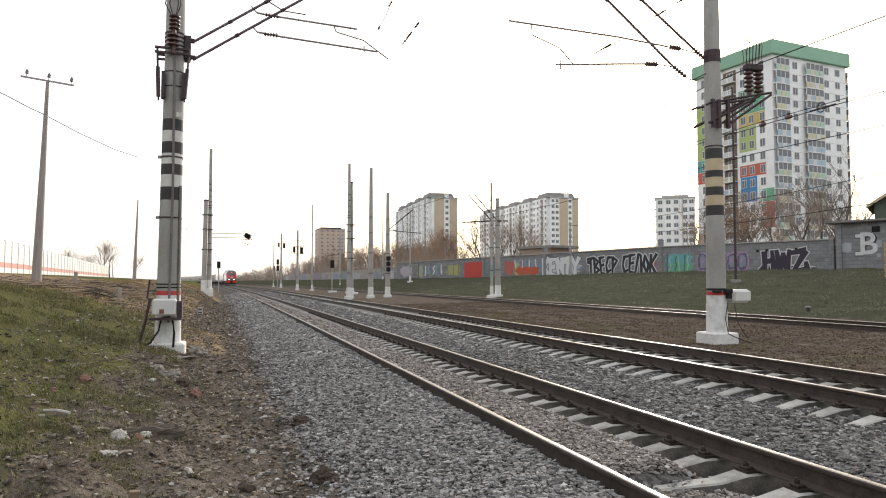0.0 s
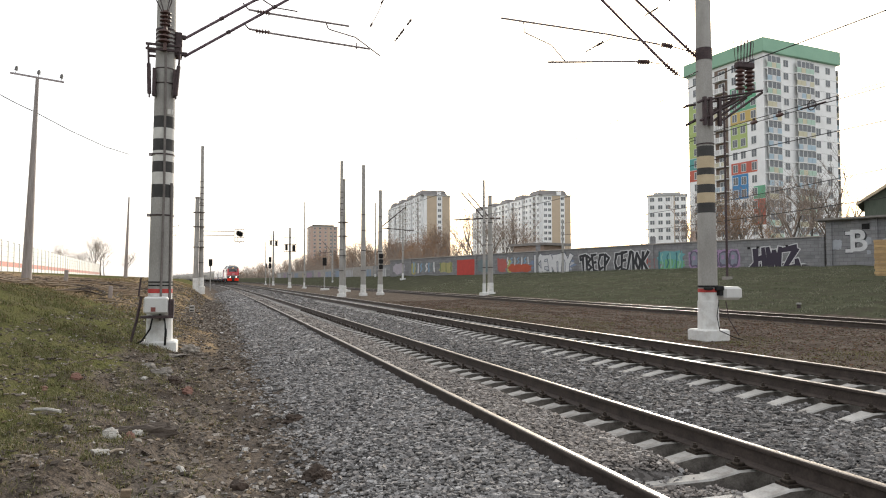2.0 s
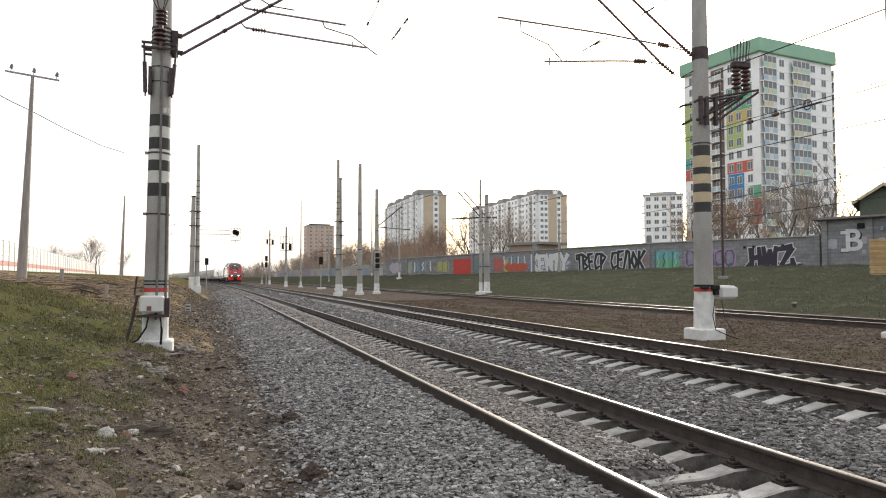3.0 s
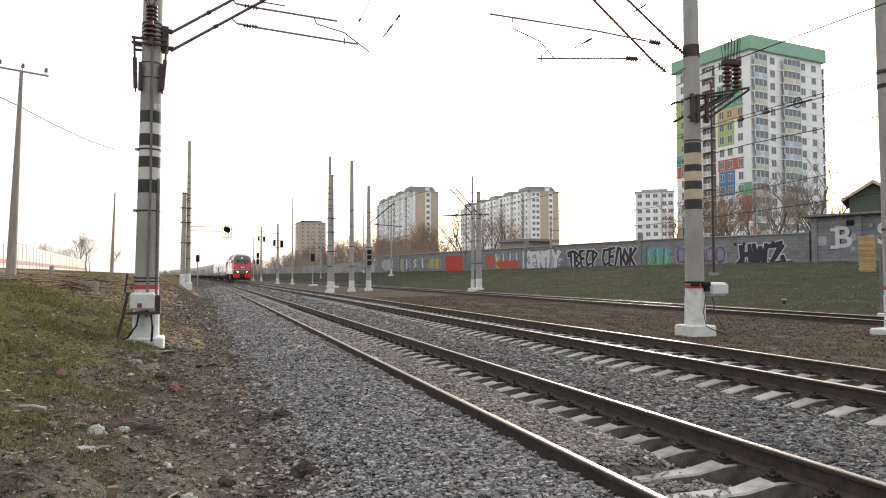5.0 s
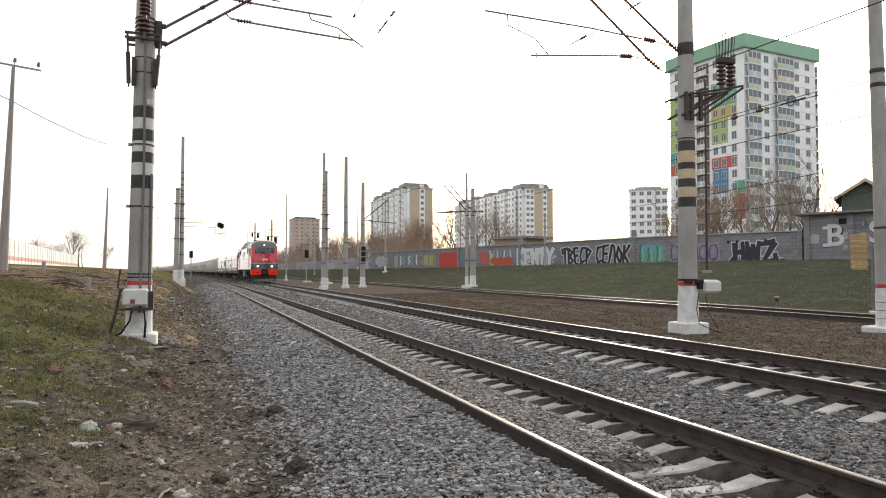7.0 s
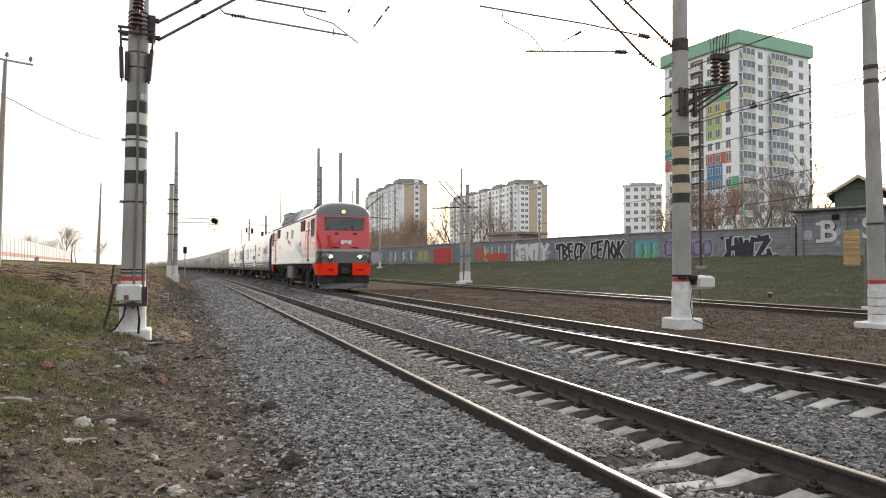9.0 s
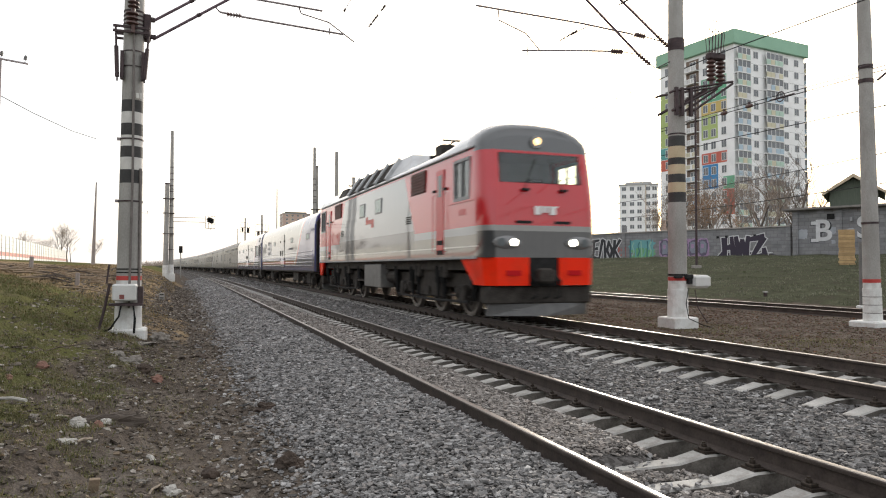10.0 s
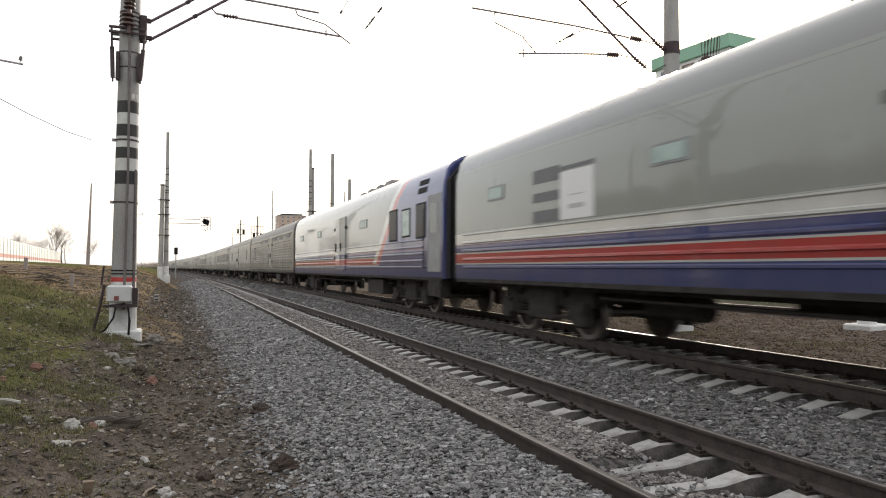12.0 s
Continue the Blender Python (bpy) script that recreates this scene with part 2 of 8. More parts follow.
def ground_material():
    m = bpy.data.materials.new("ballast soil and grass")
    m.use_nodes = True
    nt = m.node_tree
    n, ln = nt.nodes, nt.links.new
    bsdf = n["Principled BSDF"]
    co = n.new("ShaderNodeTexCoord")
    zone = n.new("ShaderNodeVertexColor")
    zone.layer_name = "zone"
    sep = n.new("ShaderNodeSeparateColor")
    ln(zone.outputs["Color"], sep.inputs["Color"])

    def tex(scale, detail=4, rough=0.55):
        t = n.new("ShaderNodeTexNoise")
        t.inputs["Scale"].default_value, t.inputs["Detail"].default_value, t.inputs["Roughness"].default_value = scale, detail, rough
        ln(co.outputs["Object"], t.inputs["Vector"])
        return t.outputs["Fac"]

    def ramp(fac, *stops):
        r = n.new("ShaderNodeValToRGB")
        while len(r.color_ramp.elements) < len(stops):
            r.color_ramp.elements.new(0.5)
        for e, (p, c) in zip(r.color_ramp.elements, stops):
            e.position, e.color = p, (*c, 1)
        ln(fac, r.inputs["Fac"])
        return r.outputs["Color"]

    def blend(fac, a, b):
        x = n.new("ShaderNodeMix")
        x.data_type = "RGBA"
        ln(fac, x.inputs["Factor"])
        ln(a, x.inputs["A"])
        ln(b, x.inputs["B"])
        return x.outputs["Result"]

    def edge(weight, wobble, amount=0.9):
        """Zone weight with a ragged border."""
        a = n.new("ShaderNodeMath")
        a.operation = "MULTIPLY_ADD"
        ln(wobble, a.inputs[0])
        a.inputs[1].default_value = amount
        ln(weight, a.inputs[2])
        r = n.new("ShaderNodeMapRange")
        r.inputs["From Min"].default_value, r.inputs["From Max"].default_value = 0.5 + amount * 0.42, 0.5 + amount * 0.58
        ln(a.outputs[0], r.inputs["Value"])
        return r.outputs["Result"]

    cells = n.new("ShaderNodeTexVoronoi")
    cells.inputs["Scale"].default_value = 21
    ln(co.outputs["Object"], cells.inputs["Vector"])
    gray = n.new("ShaderNodeSeparateColor")
    ln(cells.outputs["Color"], gray.inputs["Color"])
    # darker than the loose stones, painting in the shade of their gaps
    stone = ramp(gray.outputs[0], (0.0, (0.05, 0.048, 0.046)), (0.5, (0.11, 0.106, 0.102)), (1.0, (0.2, 0.194, 0.19)))
    dust = ramp(tex(0.7), (0.4, (0.85, 0.82, 0.8)), (0.65, (1.15, 1.1, 1.08)))
    mul = n.new("ShaderNodeMix")
    mul.data_type, mul.blend_type = "RGBA", "MULTIPLY"
    mul.inputs["Factor"].default_value = 1
    ln(stone, mul.inputs["A"])
    ln(dust, mul.inputs["B"])
    ballast = mul.outputs["Result"]
    soil = blend(tex(26, 5), ramp(tex(2.2, 6, 0.65), (0.35, (0.06, 0.05, 0.042)), (0.5, (0.125, 0.106, 0.09)), (0.66, (0.23, 0.2, 0.172))), ramp(tex(70, 2), (0.4, (0.055, 0.045, 0.036)), (0.7, (0.2, 0.165, 0.135))))
    grass = blend(tex(35, 4), ramp(tex(0.9, 6, 0.65), (0.36, (0.12, 0.097, 0.063)), (0.5, (0.095, 0.093, 0.039)), (0.66, (0.138, 0.136, 0.05))), ramp(tex(120, 2), (0.4, (0.045, 0.05, 0.022)), (0.7, (0.18, 0.175, 0.085))))
    bank = blend(tex(6, 6, 0.75), ramp(tex(1.2, 6, 0.7), (0.38, (0.08, 0.075, 0.06)), (0.5, (0.075, 0.085, 0.056)), (0.62, (0.125, 0.135, 0.09))), ramp(tex(14, 4, 0.7), (0.36, (0.022, 0.022, 0.014)), (0.66, (0.11, 0.1, 0.07))))
    wob = tex(3.2, 5, 0.6)
    col = blend(edge(sep.outputs[1], wob), ballast, soil)
    col = blend(edge(sep.outputs[2], tex(1.1, 6, 0.65), 1.2), col, grass)
    col = blend(edge(zone.outputs["Alpha"], wob), col, bank)
    straw = blend(tex(9, 5), ramp(tex(1.4, 5), (0.38, (0.14, 0.105, 0.07)), (0.62, (0.36, 0.275, 0.18))), ramp(tex(45, 3), (0.4, (0.1, 0.07, 0.044)), (0.65, (0.44, 0.33, 0.2))))
    col = blend(edge(sep.outputs[0], tex(0.8, 5, 0.6), 1.1), col, straw)
    ln(col, bsdf.inputs["Base Color"])
    bsdf.inputs["Roughness"].default_value = 0.95
    bsdf.inputs["Specular IOR Level"].default_value = 0.0
    add = n.new("ShaderNodeMath")
    add.operation = "MULTIPLY_ADD"
    ln(cells.outputs["Distance"], add.inputs[0])
    add.inputs[1].default_value = -0.9
    ln(tex(30, 4), add.inputs[2])
    bp = n.new("ShaderNodeBump")
    bp.inputs["Strength"].default_value, bp.inputs["Distance"].default_value = 0.7, 0.04
    ln(add.outputs[0], bp.inputs["Height"])
    ln(bp.outputs["Normal"], bsdf.inputs["Normal"])
    return m


M_ground = ground_material()


def steps(*runs):
    out = []
    for a, b, d in runs:
        out += list(np.arange(a, b - 1e-6, d))
    return out + [runs[-1][1]]


def build_ground():
    ss = steps((-3500, -500, 1000), (-500, -60, 110), (-60, -16, 4), (-16, -6, 0.8), (-6, -4, 0.16), (-4, 2.4, 0.08), (2.4, 9.2, 0.08), (9.2, 10, 0.16), (10, 24, 0.5), (24, 66, 2), (66, 500, 100), (500, 3500, 1000))
    yy = steps((-60, -4, 8), (-4, 4, 0.4), (4, 14, 0.1), (14, 24, 0.2), (24, 60, 0.8), (60, 140, 4), (140, 700, 20), (700, 4700, 500))
    verts, zone = [], []
    for y in yy:
        for s in ss:
            x = s + bend(y)
            verts.append((x, y, ground_height(x, y)))
            grass = smooth01(-0.3, -2.2, s) * 0.75 + 0.2 * smooth01(-5, -9, s) if s < 0 else 0.0
            grass += 0.34 * smooth01(10.2, 10.8, s) * smooth01(13.0, 12.0, s)
            soil = smooth01(1.8, 0.6, s) if s < 3 else smooth01(9.2, 10.2, s)
            straw = smooth01(110, 60, y) * max(0.72 * smooth01(20, 27, y) * smooth01(0.3, -0.8, s), 0.56 * smooth01(13, 18, y) * smooth01(0.5, -0.1, s) * smooth01(-1.6, -1.0, s))
            zone.append((straw, soil, grass, max(smooth01(20.2, 21.4, s), 0.22 * smooth01(9.3, 10.2, s))))
    w = len(ss)
    faces = [(j * w + i, j * w + i + 1, (j + 1) * w + i + 1, (j + 1) * w + i) for j in range(len(yy) - 1) for i in range(w - 1)]
    me = bpy.data.meshes.new("ground")
    me.from_pydata(verts, [], faces)
    me.materials.append(M_ground)
    layer = me.color_attributes.new("zone", "FLOAT_COLOR", "POINT")
    layer.data.foreach_set("color", [c for z in zone for c in z])
    me.polygons.foreach_set("use_smooth", [True] * len(faces))
    tagged(new("ground", me), "railway ground with grey ballast, brown soil and thin grass", "ground", kind="structure")


build_ground()

# ---- tracks ----
RAIL = ((-0.075, -0.18), (0.075, -0.18), (0.075, -0.168), (0.012, -0.145), (0.009, -0.045), (0.036, -0.035), (0.0365, -0.014), (0.031, -0.005), (0.02, 0.0), (-0.02, 0.0), (-0.031, -0.005), (-0.0365, -0.014), (-0.036, -0.035), (-0.009, -0.045), (-0.012, -0.145), (-0.075, -0.168))


M_rail_dull = mat("dull worn rail top", (0.14, 0.125, 0.112), (0.24, 0.222, 0.205), 0.46, 0.85, 5, 60, 0.05)


def rail_mesh(s, z):
    g = G()
    for y0, y1 in ((-30.0, 680.0),):
        rings = []
        for y in steps((y0, 60, 2.5), (60, y1, 10)):
            m = along(s, y, z)
            rings.append([m @ Vector((a, 0, b)) for a, b in RAIL])
        n = len(RAIL)
        for i in range(n):
            g.slot(1 if i in (7, 8, 9) else 0)
            k = (i + 1) % n
            g.add([r[j] for r in rings for j in (i, k)], [(2 * q, 2 * q + 1, 2 * q + 3, 2 * q + 2) for q in range(len(rings) - 1)])
    return g


def sleeper_mesh(top_paint):
    g = G()
    rings = []
    for x, w, top in ((-1.35, 0.08, -0.1), (-1.325, 0.09, -0.075), (-0.98, 0.1, -0.004), (-0.62, 0.1, 0.0), (-0.36, 0.09, -0.045), (0.36, 0.09, -0.045), (0.62, 0.1, 0.0), (0.98, 0.1, -0.004), (1.325, 0.09, -0.075), (1.35, 0.08, -0.1)):
        rings.append([(x, -w - 0.02, -0.2), (x, w + 0.02, -0.2), (x, w, top - 0.015), (x, w - 0.015, top), (x, -w + 0.015, top), (x, -w, top - 0.015)])
    g.loft(rings)
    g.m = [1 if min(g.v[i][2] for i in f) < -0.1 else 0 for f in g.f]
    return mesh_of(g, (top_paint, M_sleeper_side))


def fastening_mesh():
    """Base plate, clamps and bolts of one rail seat."""
    g = G().box(-0.17, 0.17, -0.075, 0.075, 0.0, 0.022)
    for k in (-1, 1):
        g.box(k * 0.115 - 0.04, k * 0.115 + 0.04, -0.045, 0.045, 0.022, 0.05, 0.006)
        g.tube((k * 0.125, 0, 0.05), (k * 0.125, 0, 0.095), 0.016, n=6)
        g.turn(((0.026, 0.055), (0.026, 0.078), (0.02, 0.08)), (k * 0.125, 0, 0), 6)
    return mesh_of(g, M_clip)


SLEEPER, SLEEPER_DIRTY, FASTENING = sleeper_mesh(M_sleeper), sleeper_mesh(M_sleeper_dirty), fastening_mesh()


def build_track(name, s, z, label, sleepers, fast, buried=0.0, crown=None, sleeper=SLEEPER_DIRTY):
    t = thing(name, label, "railway track", kind="structure")
    for k in (-0.7975, 0.7975):
        part("rail", rail_mesh(s + k, z), (M_rail_side, crown or M_rail_top), t, "steel rail with a worn top")
    step = 0.5365
    rest = G()
    rnd = random.Random(7)
    for i in range(-14, 700):
        y = 4.44 + i * step + rnd.uniform(-0.012, 0.012)
        m = along(s + rnd.uniform(-0.015, 0.015), y, z - 0.2 - buried)
        if i < sleepers - 14:
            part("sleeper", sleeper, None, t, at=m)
            if i < fast:
                for k in (-0.7975, 0.7975):
                    part("rail_fastening", FASTENING, None, t, "rusty bolted rail clamp" if i == 0 else "", at=m @ pose(k, 0, 0))
        elif y < 400:
            p = [m @ Vector(q) for q in ((-1.35, -0.12, 0), (1.35, -0.12, 0), (1.35, 0.12, 0), (-1.35, 0.12, 0), (-1.35, -0.13, -0.2), (1.35, -0.13, -0.2), (1.35, 0.13, -0.2), (-1.35, 0.13, -0.2))]
            rest.add(p, [(0, 1, 2, 3), (0, 4, 5, 1), (1, 5, 6, 2), (2, 6, 7, 3), (3, 7, 4, 0)])
    if rest.v:
        tagged(part("distant_sleepers", rest, M_sleeper_dirty, t), kind="stuff")


build_track("track_1", TRACK_1, RAIL_1, "ballasted railway track with concrete sleepers", 200, 60, crown=M_rail_dull, sleeper=SLEEPER)
build_track("track_2", TRACK_2, RAIL_2, "ballasted main railway track with concrete sleepers", 200, 50, sleeper=SLEEPER)
build_track("track_3", TRACK_3, RAIL_3, "railway track sunk in brown soil below the bank", 120, 0, 0.03)


# ---- painted bodies: paint fields bounded by straight lines across the side of a vehicle ----
def livery(name, base, fields, rough=0.35, dirt=(0.16, 0.15, 0.14), dirt_amount=0.45, dirt_low=1.0, dirt_high=2.6, coat=0.3, metal=0.0, gloss=0.5, coat_ior=1.5, coat_rough=0.03):
    """fields: (colour, ((a, b, c), ...)): painted where every a*y + b*z > c."""
    m = bpy.data.materials.new(name)
    m.use_nodes = True
    nt = m.node_tree
    n, ln = nt.nodes, nt.links.new
    bsdf = n["Principled BSDF"]
    co, sep = n.new("ShaderNodeTexCoord"), n.new("ShaderNodeSeparateXYZ")
    ln(co.outputs["Object"], sep.inputs["Vector"])

    def math_node(op, a, b):
        q = n.new("ShaderNodeMath")
        q.operation = op
        for i, v in enumerate((a, b)):
            if isinstance(v, (int, float)):
                q.inputs[i].default_value = v
            else:
                ln(v, q.inputs[i])
        return q.outputs[0]

    def mix(fac, a, b):
        q = n.new("ShaderNodeMix")
        q.data_type = "RGBA"
        ln(fac, q.inputs["Factor"])
        for k, v in (("A", a), ("B", b)):
            if isinstance(v, tuple):
                q.inputs[k].default_value = (*v, 1)
            else:
                ln(v, q.inputs[k])
        return q.outputs["Result"]

    out = base
    first = n.new("ShaderNodeRGB")
    first.outputs[0].default_value = (*base, 1)
    out = first.outputs[0]
    for colour, lines in fields:
        mask = None
        for a, b, c in lines:
            v = math_node("ADD", math_node("MULTIPLY", sep.outputs["Y"], a), math_node("MULTIPLY", sep.outputs["Z"], b))
            v = math_node("GREATER_THAN", v, c)
            mask = v if mask is None else math_node("MULTIPLY", mask, v)
        out = mix(mask, out, colour)
    grime, streak = n.new("ShaderNodeTexNoise"), n.new("ShaderNodeTexNoise")
    grime.inputs["Scale"].default_value, grime.inputs["Detail"].default_value = 1.6, 6
    mp = n.new("ShaderNodeMapping")
    mp.inputs["Scale"].default_value = (9, 9, 0.7)
    ln(co.outputs["Object"], mp.inputs["Vector"])
    ln(co.outputs["Object"], grime.inputs["Vector"])
    ln(mp.outputs["Vector"], streak.inputs["Vector"])
    streak.inputs["Scale"].default_value, streak.inputs["Detail"].default_value = 1.0, 4
    low = n.new("ShaderNodeMapRange")
    low.inputs["From Min"].default_value, low.inputs["From Max"].default_value = dirt_high, dirt_low
    ln(sep.outputs["Z"], low.inputs["Value"])
    d = math_node("MULTIPLY", math_node("MULTIPLY", grime.outputs["Fac"], streak.outputs["Fac"]), math_node("ADD", math_node("MULTIPLY", low.outputs["Result"], 2.2), 0.5))
    d = math_node("MULTIPLY", d, dirt_amount * 2)
    ln(mix(d, out, dirt), bsdf.inputs["Base Color"])
    ln(math_node("ADD", math_node("MULTIPLY", d, 0.5), rough), bsdf.inputs["Roughness"])
    bsdf.inputs["Specular IOR Level"].default_value = gloss
    bsdf.inputs["Coat Weight"].default_value, bsdf.inputs["Coat Roughness"].default_value, bsdf.inputs["Metallic"].default_value = coat, coat_rough, metal
    bsdf.inputs["Coat IOR"].default_value = coat_ior
    wave = n.new("ShaderNodeTexNoise")
    wave.inputs["Scale"].default_value = 1.3
    ln(co.outputs["Object"], wave.inputs["Vector"])
    bp = n.new("ShaderNodeBump")
    bp.inputs["Strength"].default_value, bp.inputs["Distance"].default_value = 0.07, 0.02
    ln(wave.outputs["Fac"], bp.inputs["Height"])
    ln(bp.outputs["Normal"], bsdf.inputs["Normal"])
    return m


RED, PALE, DARKGREY, MIDGREY = (0.52, 0.004, 0.012), (0.31, 0.325, 0.328), (0.035, 0.038, 0.041), (0.19, 0.187, 0.17)
LOCO_LENGTH, LOCO_GAP, COACH_PITCH = 21.0, 21.45, 25.36
M_loco = livery("locomotive paint and reflection", PALE, (
    # dark lower side band: mirrored bank and treeline put into the colour
    ((0.065, 0.069, 0.069), ((0, -1, -2.34), (1, 0, 5.2), (-1, 0, -15.9))),
    (MIDGREY, ((0, -1, -1.77),)),
    (RED, ((0, 1, 2.25), (-1, 0.62, -3.75))),
    (RED, ((0, 1, 2.25), (1, 0.62, 17.3))),
    (RED, ((0, 1, 4.04), (0, -1, -4.1))),
    (MIDGREY, ((0, -1, -2.05), (-1, 0, -5.2))),
    (MIDGREY, ((0, -1, -2.05), (1, 0, 15.9))),
    ((0.25, 0.25, 0.24), ((0, -1, -2.25), (-1, 0, -0.45))),
    ((0.25, 0.25, 0.24), ((0, -1, -2.25), (1, 0, 20.55))),
    (DARKGREY, ((0, -1, -2.12), (-1, 0, -0.45))),
    (DARKGREY, ((0, -1, -2.12), (1, 0, 20.55))),
    ((0.6, 0.6, 0.58), ((0, 1, 1.755), (0, -1, -1.785), (1, 0, 0.4), (-1, 0, -20.6))),
    ((0.085, 0.09, 0.093), ((0, 1, 4.03), (-1, 0, -0.7))),
    ((0.085, 0.09, 0.093), ((0, 1, 4.13), (-1, 0, -1.1))),
    ((0.085, 0.09, 0.093), ((0, 1, 4.13), (1, 0, 19.9))),
    ((0.46, 0.47, 0.47), ((0, 1, 4.1), (1, 0, 1.1), (-1, 0, -19.9))),
), rough=0.35, dirt_amount=0.14, coat=1.0, gloss=0.1, coat_ior=1.65)
M_orange = mat("bright orange-red paint", (0.8, 0.022, 0.003), (0.88, 0.032, 0.005), 0.4, 0, 3, 40, 0.05, stain=(0.3, 0.05, 0.02), stain_amount=0.3)
M_orange.node_tree.nodes["Principled BSDF"].inputs["Specular IOR Level"].default_value = 0.15
M_hood = mat("pale weathered roof paint", (0.42, 0.43, 0.44), (0.56, 0.57, 0.58), 0.5, 0, 3, 40, 0.1, stain=(0.2, 0.19, 0.18), stain_amount=0.4)
M_redpaint = mat("red door paint", (0.46, 0.004, 0.01), (0.52, 0.006, 0.013), 0.35, 0, 3, 40, 0.05)
M_redpaint.node_tree.nodes["Principled BSDF"].inputs["Specular IOR Level"].default_value = 0.1
M_redpaint.node_tree.nodes["Principled BSDF"].inputs["Coat Weight"].default_value = 0.5
M_under = mat("grimy underframe iron", (0.022, 0.02, 0.0175), (0.078, 0.07, 0.063), 0.75, 0.2, 5, 40, 0.3)
M_under.node_tree.nodes["Principled BSDF"].inputs["Specular IOR Level"].default_value = 0.12
M_wheel = mat("worn wheel steel", (0.05, 0.045, 0.04), (0.12, 0.11, 0.1), 0.5, 0.8, 6, 40, 0.1)
M_tread = plain("worn wheel rim", (0.26, 0.245, 0.23), 0.45, 0.9)
M_glass = plain("dark cab glass", (0.06, 0.075, 0.08), 0.05)
M_frost = mat("frosted greenish glass", (0.32, 0.42, 0.38), (0.42, 0.52, 0.47), 0.3, 0, 3, 40, 0.02)
M_clear = plain("tinted clear cab glass", (0.72, 0.8, 0.8), 0.02)
M_clear.node_tree.nodes["Principled BSDF"].inputs["Transmission Weight"].default_value = 1.0
M_lining = mat("grey cab lining", (0.2, 0.21, 0.21), (0.3, 0.31, 0.31), 0.7, 0, 3, 40, 0.05)
M_darkpane = plain("dark grimy coach window", (0.028, 0.026, 0.023), 0.35)
M_darkpane.node_tree.nodes["Principled BSDF"].inputs["Specular IOR Level"].default_value = 0.12
M_black = mat("black rubber", (0.012, 0.012, 0.012), (0.03, 0.03, 0.03), 0.7, 0, 6, 50, 0.1)
M_black.node_tree.nodes["Principled BSDF"].inputs["Specular IOR Level"].default_value = 0.15
M_steelgrey = mat("grey painted steel", (0.22, 0.225, 0.23), (0.34, 0.345, 0.35), 0.5, 0.1, 3, 40, 0.1, stain=(0.1, 0.09, 0.08), stain_amount=0.4)
M_boxgrey = mat("dirty grey equipment box", (0.1, 0.098, 0.092), (0.2, 0.195, 0.185), 0.6, 0, 3, 40, 0.15, stain=(0.05, 0.045, 0.04), stain_amount=0.5)
M_plough = mat("scuffed grey plough steel", (0.1, 0.1, 0.1), (0.18, 0.18, 0.175), 0.7, 0.2, 4, 40, 0.2)
M_grille = mat("dark red louvres", (0.06, 0.015, 0.012), (0.12, 0.03, 0.02), 0.6, 0, 5, 40, 0.1)
M_lamp = plain("lit headlamp", (1.0, 0.93, 0.75), 0.3, 0, 9.0)
M_lampdim = plain("lit top lamp", (1.0, 0.6, 0.24), 0.3, 0, 3.0)
M_lamprim = plain("headlamp housing", (0.2, 0.2, 0.2), 0.25, 0.6)
M_logo = plain("pale lettering bars", (0.75, 0.74, 0.72), 0.5)
M_logored = plain("faded red lettering bars", (0.6, 0.16, 0.14), 0.5)
M_emblem = mat("faded dark emblem paint", (0.1, 0.1, 0.105), (0.16, 0.16, 0.165), 0.5, 0, 2, 30, 0.02)
M_emblemgrey = plain("pale grey emblem paint", (0.45, 0.45, 0.44), 0.5)


def loco_ring(y, w, crown, rake, low=1.5):
    """Cross-section of the locomotive body: side walls, gutter and arched roof."""
    pts = []
    for z in (low, 1.62, 1.77, 2.05, 2.25, 2.7, 3.0, 3.27, 3.88, 3.96, 4.05, 4.15):
        pts.append((-w + (0.03 if z > 3 else 0.0) * (z - 3), z))
    for a in (12, 25, 40, 56, 73):
        c = math.radians(a)
        pts.append((-(w - 0.03) * math.cos(c) ** 0.75, 4.15 + (crown - 4.15) * math.sin(c)))
    pts.append((0, crown))
    pts += [(-x, z) for x, z in reversed(pts[:-1])]
    return [(x, y + rake * max(0.0, z - 2.3) ** 1.5, z) for x, z in pts]


def bar_logo(parent, at, material, size=1.0):
    """An emblem as plain bars."""
    for a, b, h in ((0, 0.16, 0.15), (0.19, 0.26, 0.1), (0.29, 0.36, 0.1), (0.4, 0.56, 0.15)):
        g = G().box((a - 0.28) * size, (b - 0.28) * size, -0.012, 0.012, -h * size, 0.02).box((a - 0.28) * size, (b - 0.22) * size, -0.013, 0.011, 0.018, 0.05)
        part("emblem_bar", g, material, parent, "plain pale emblem bar", at)


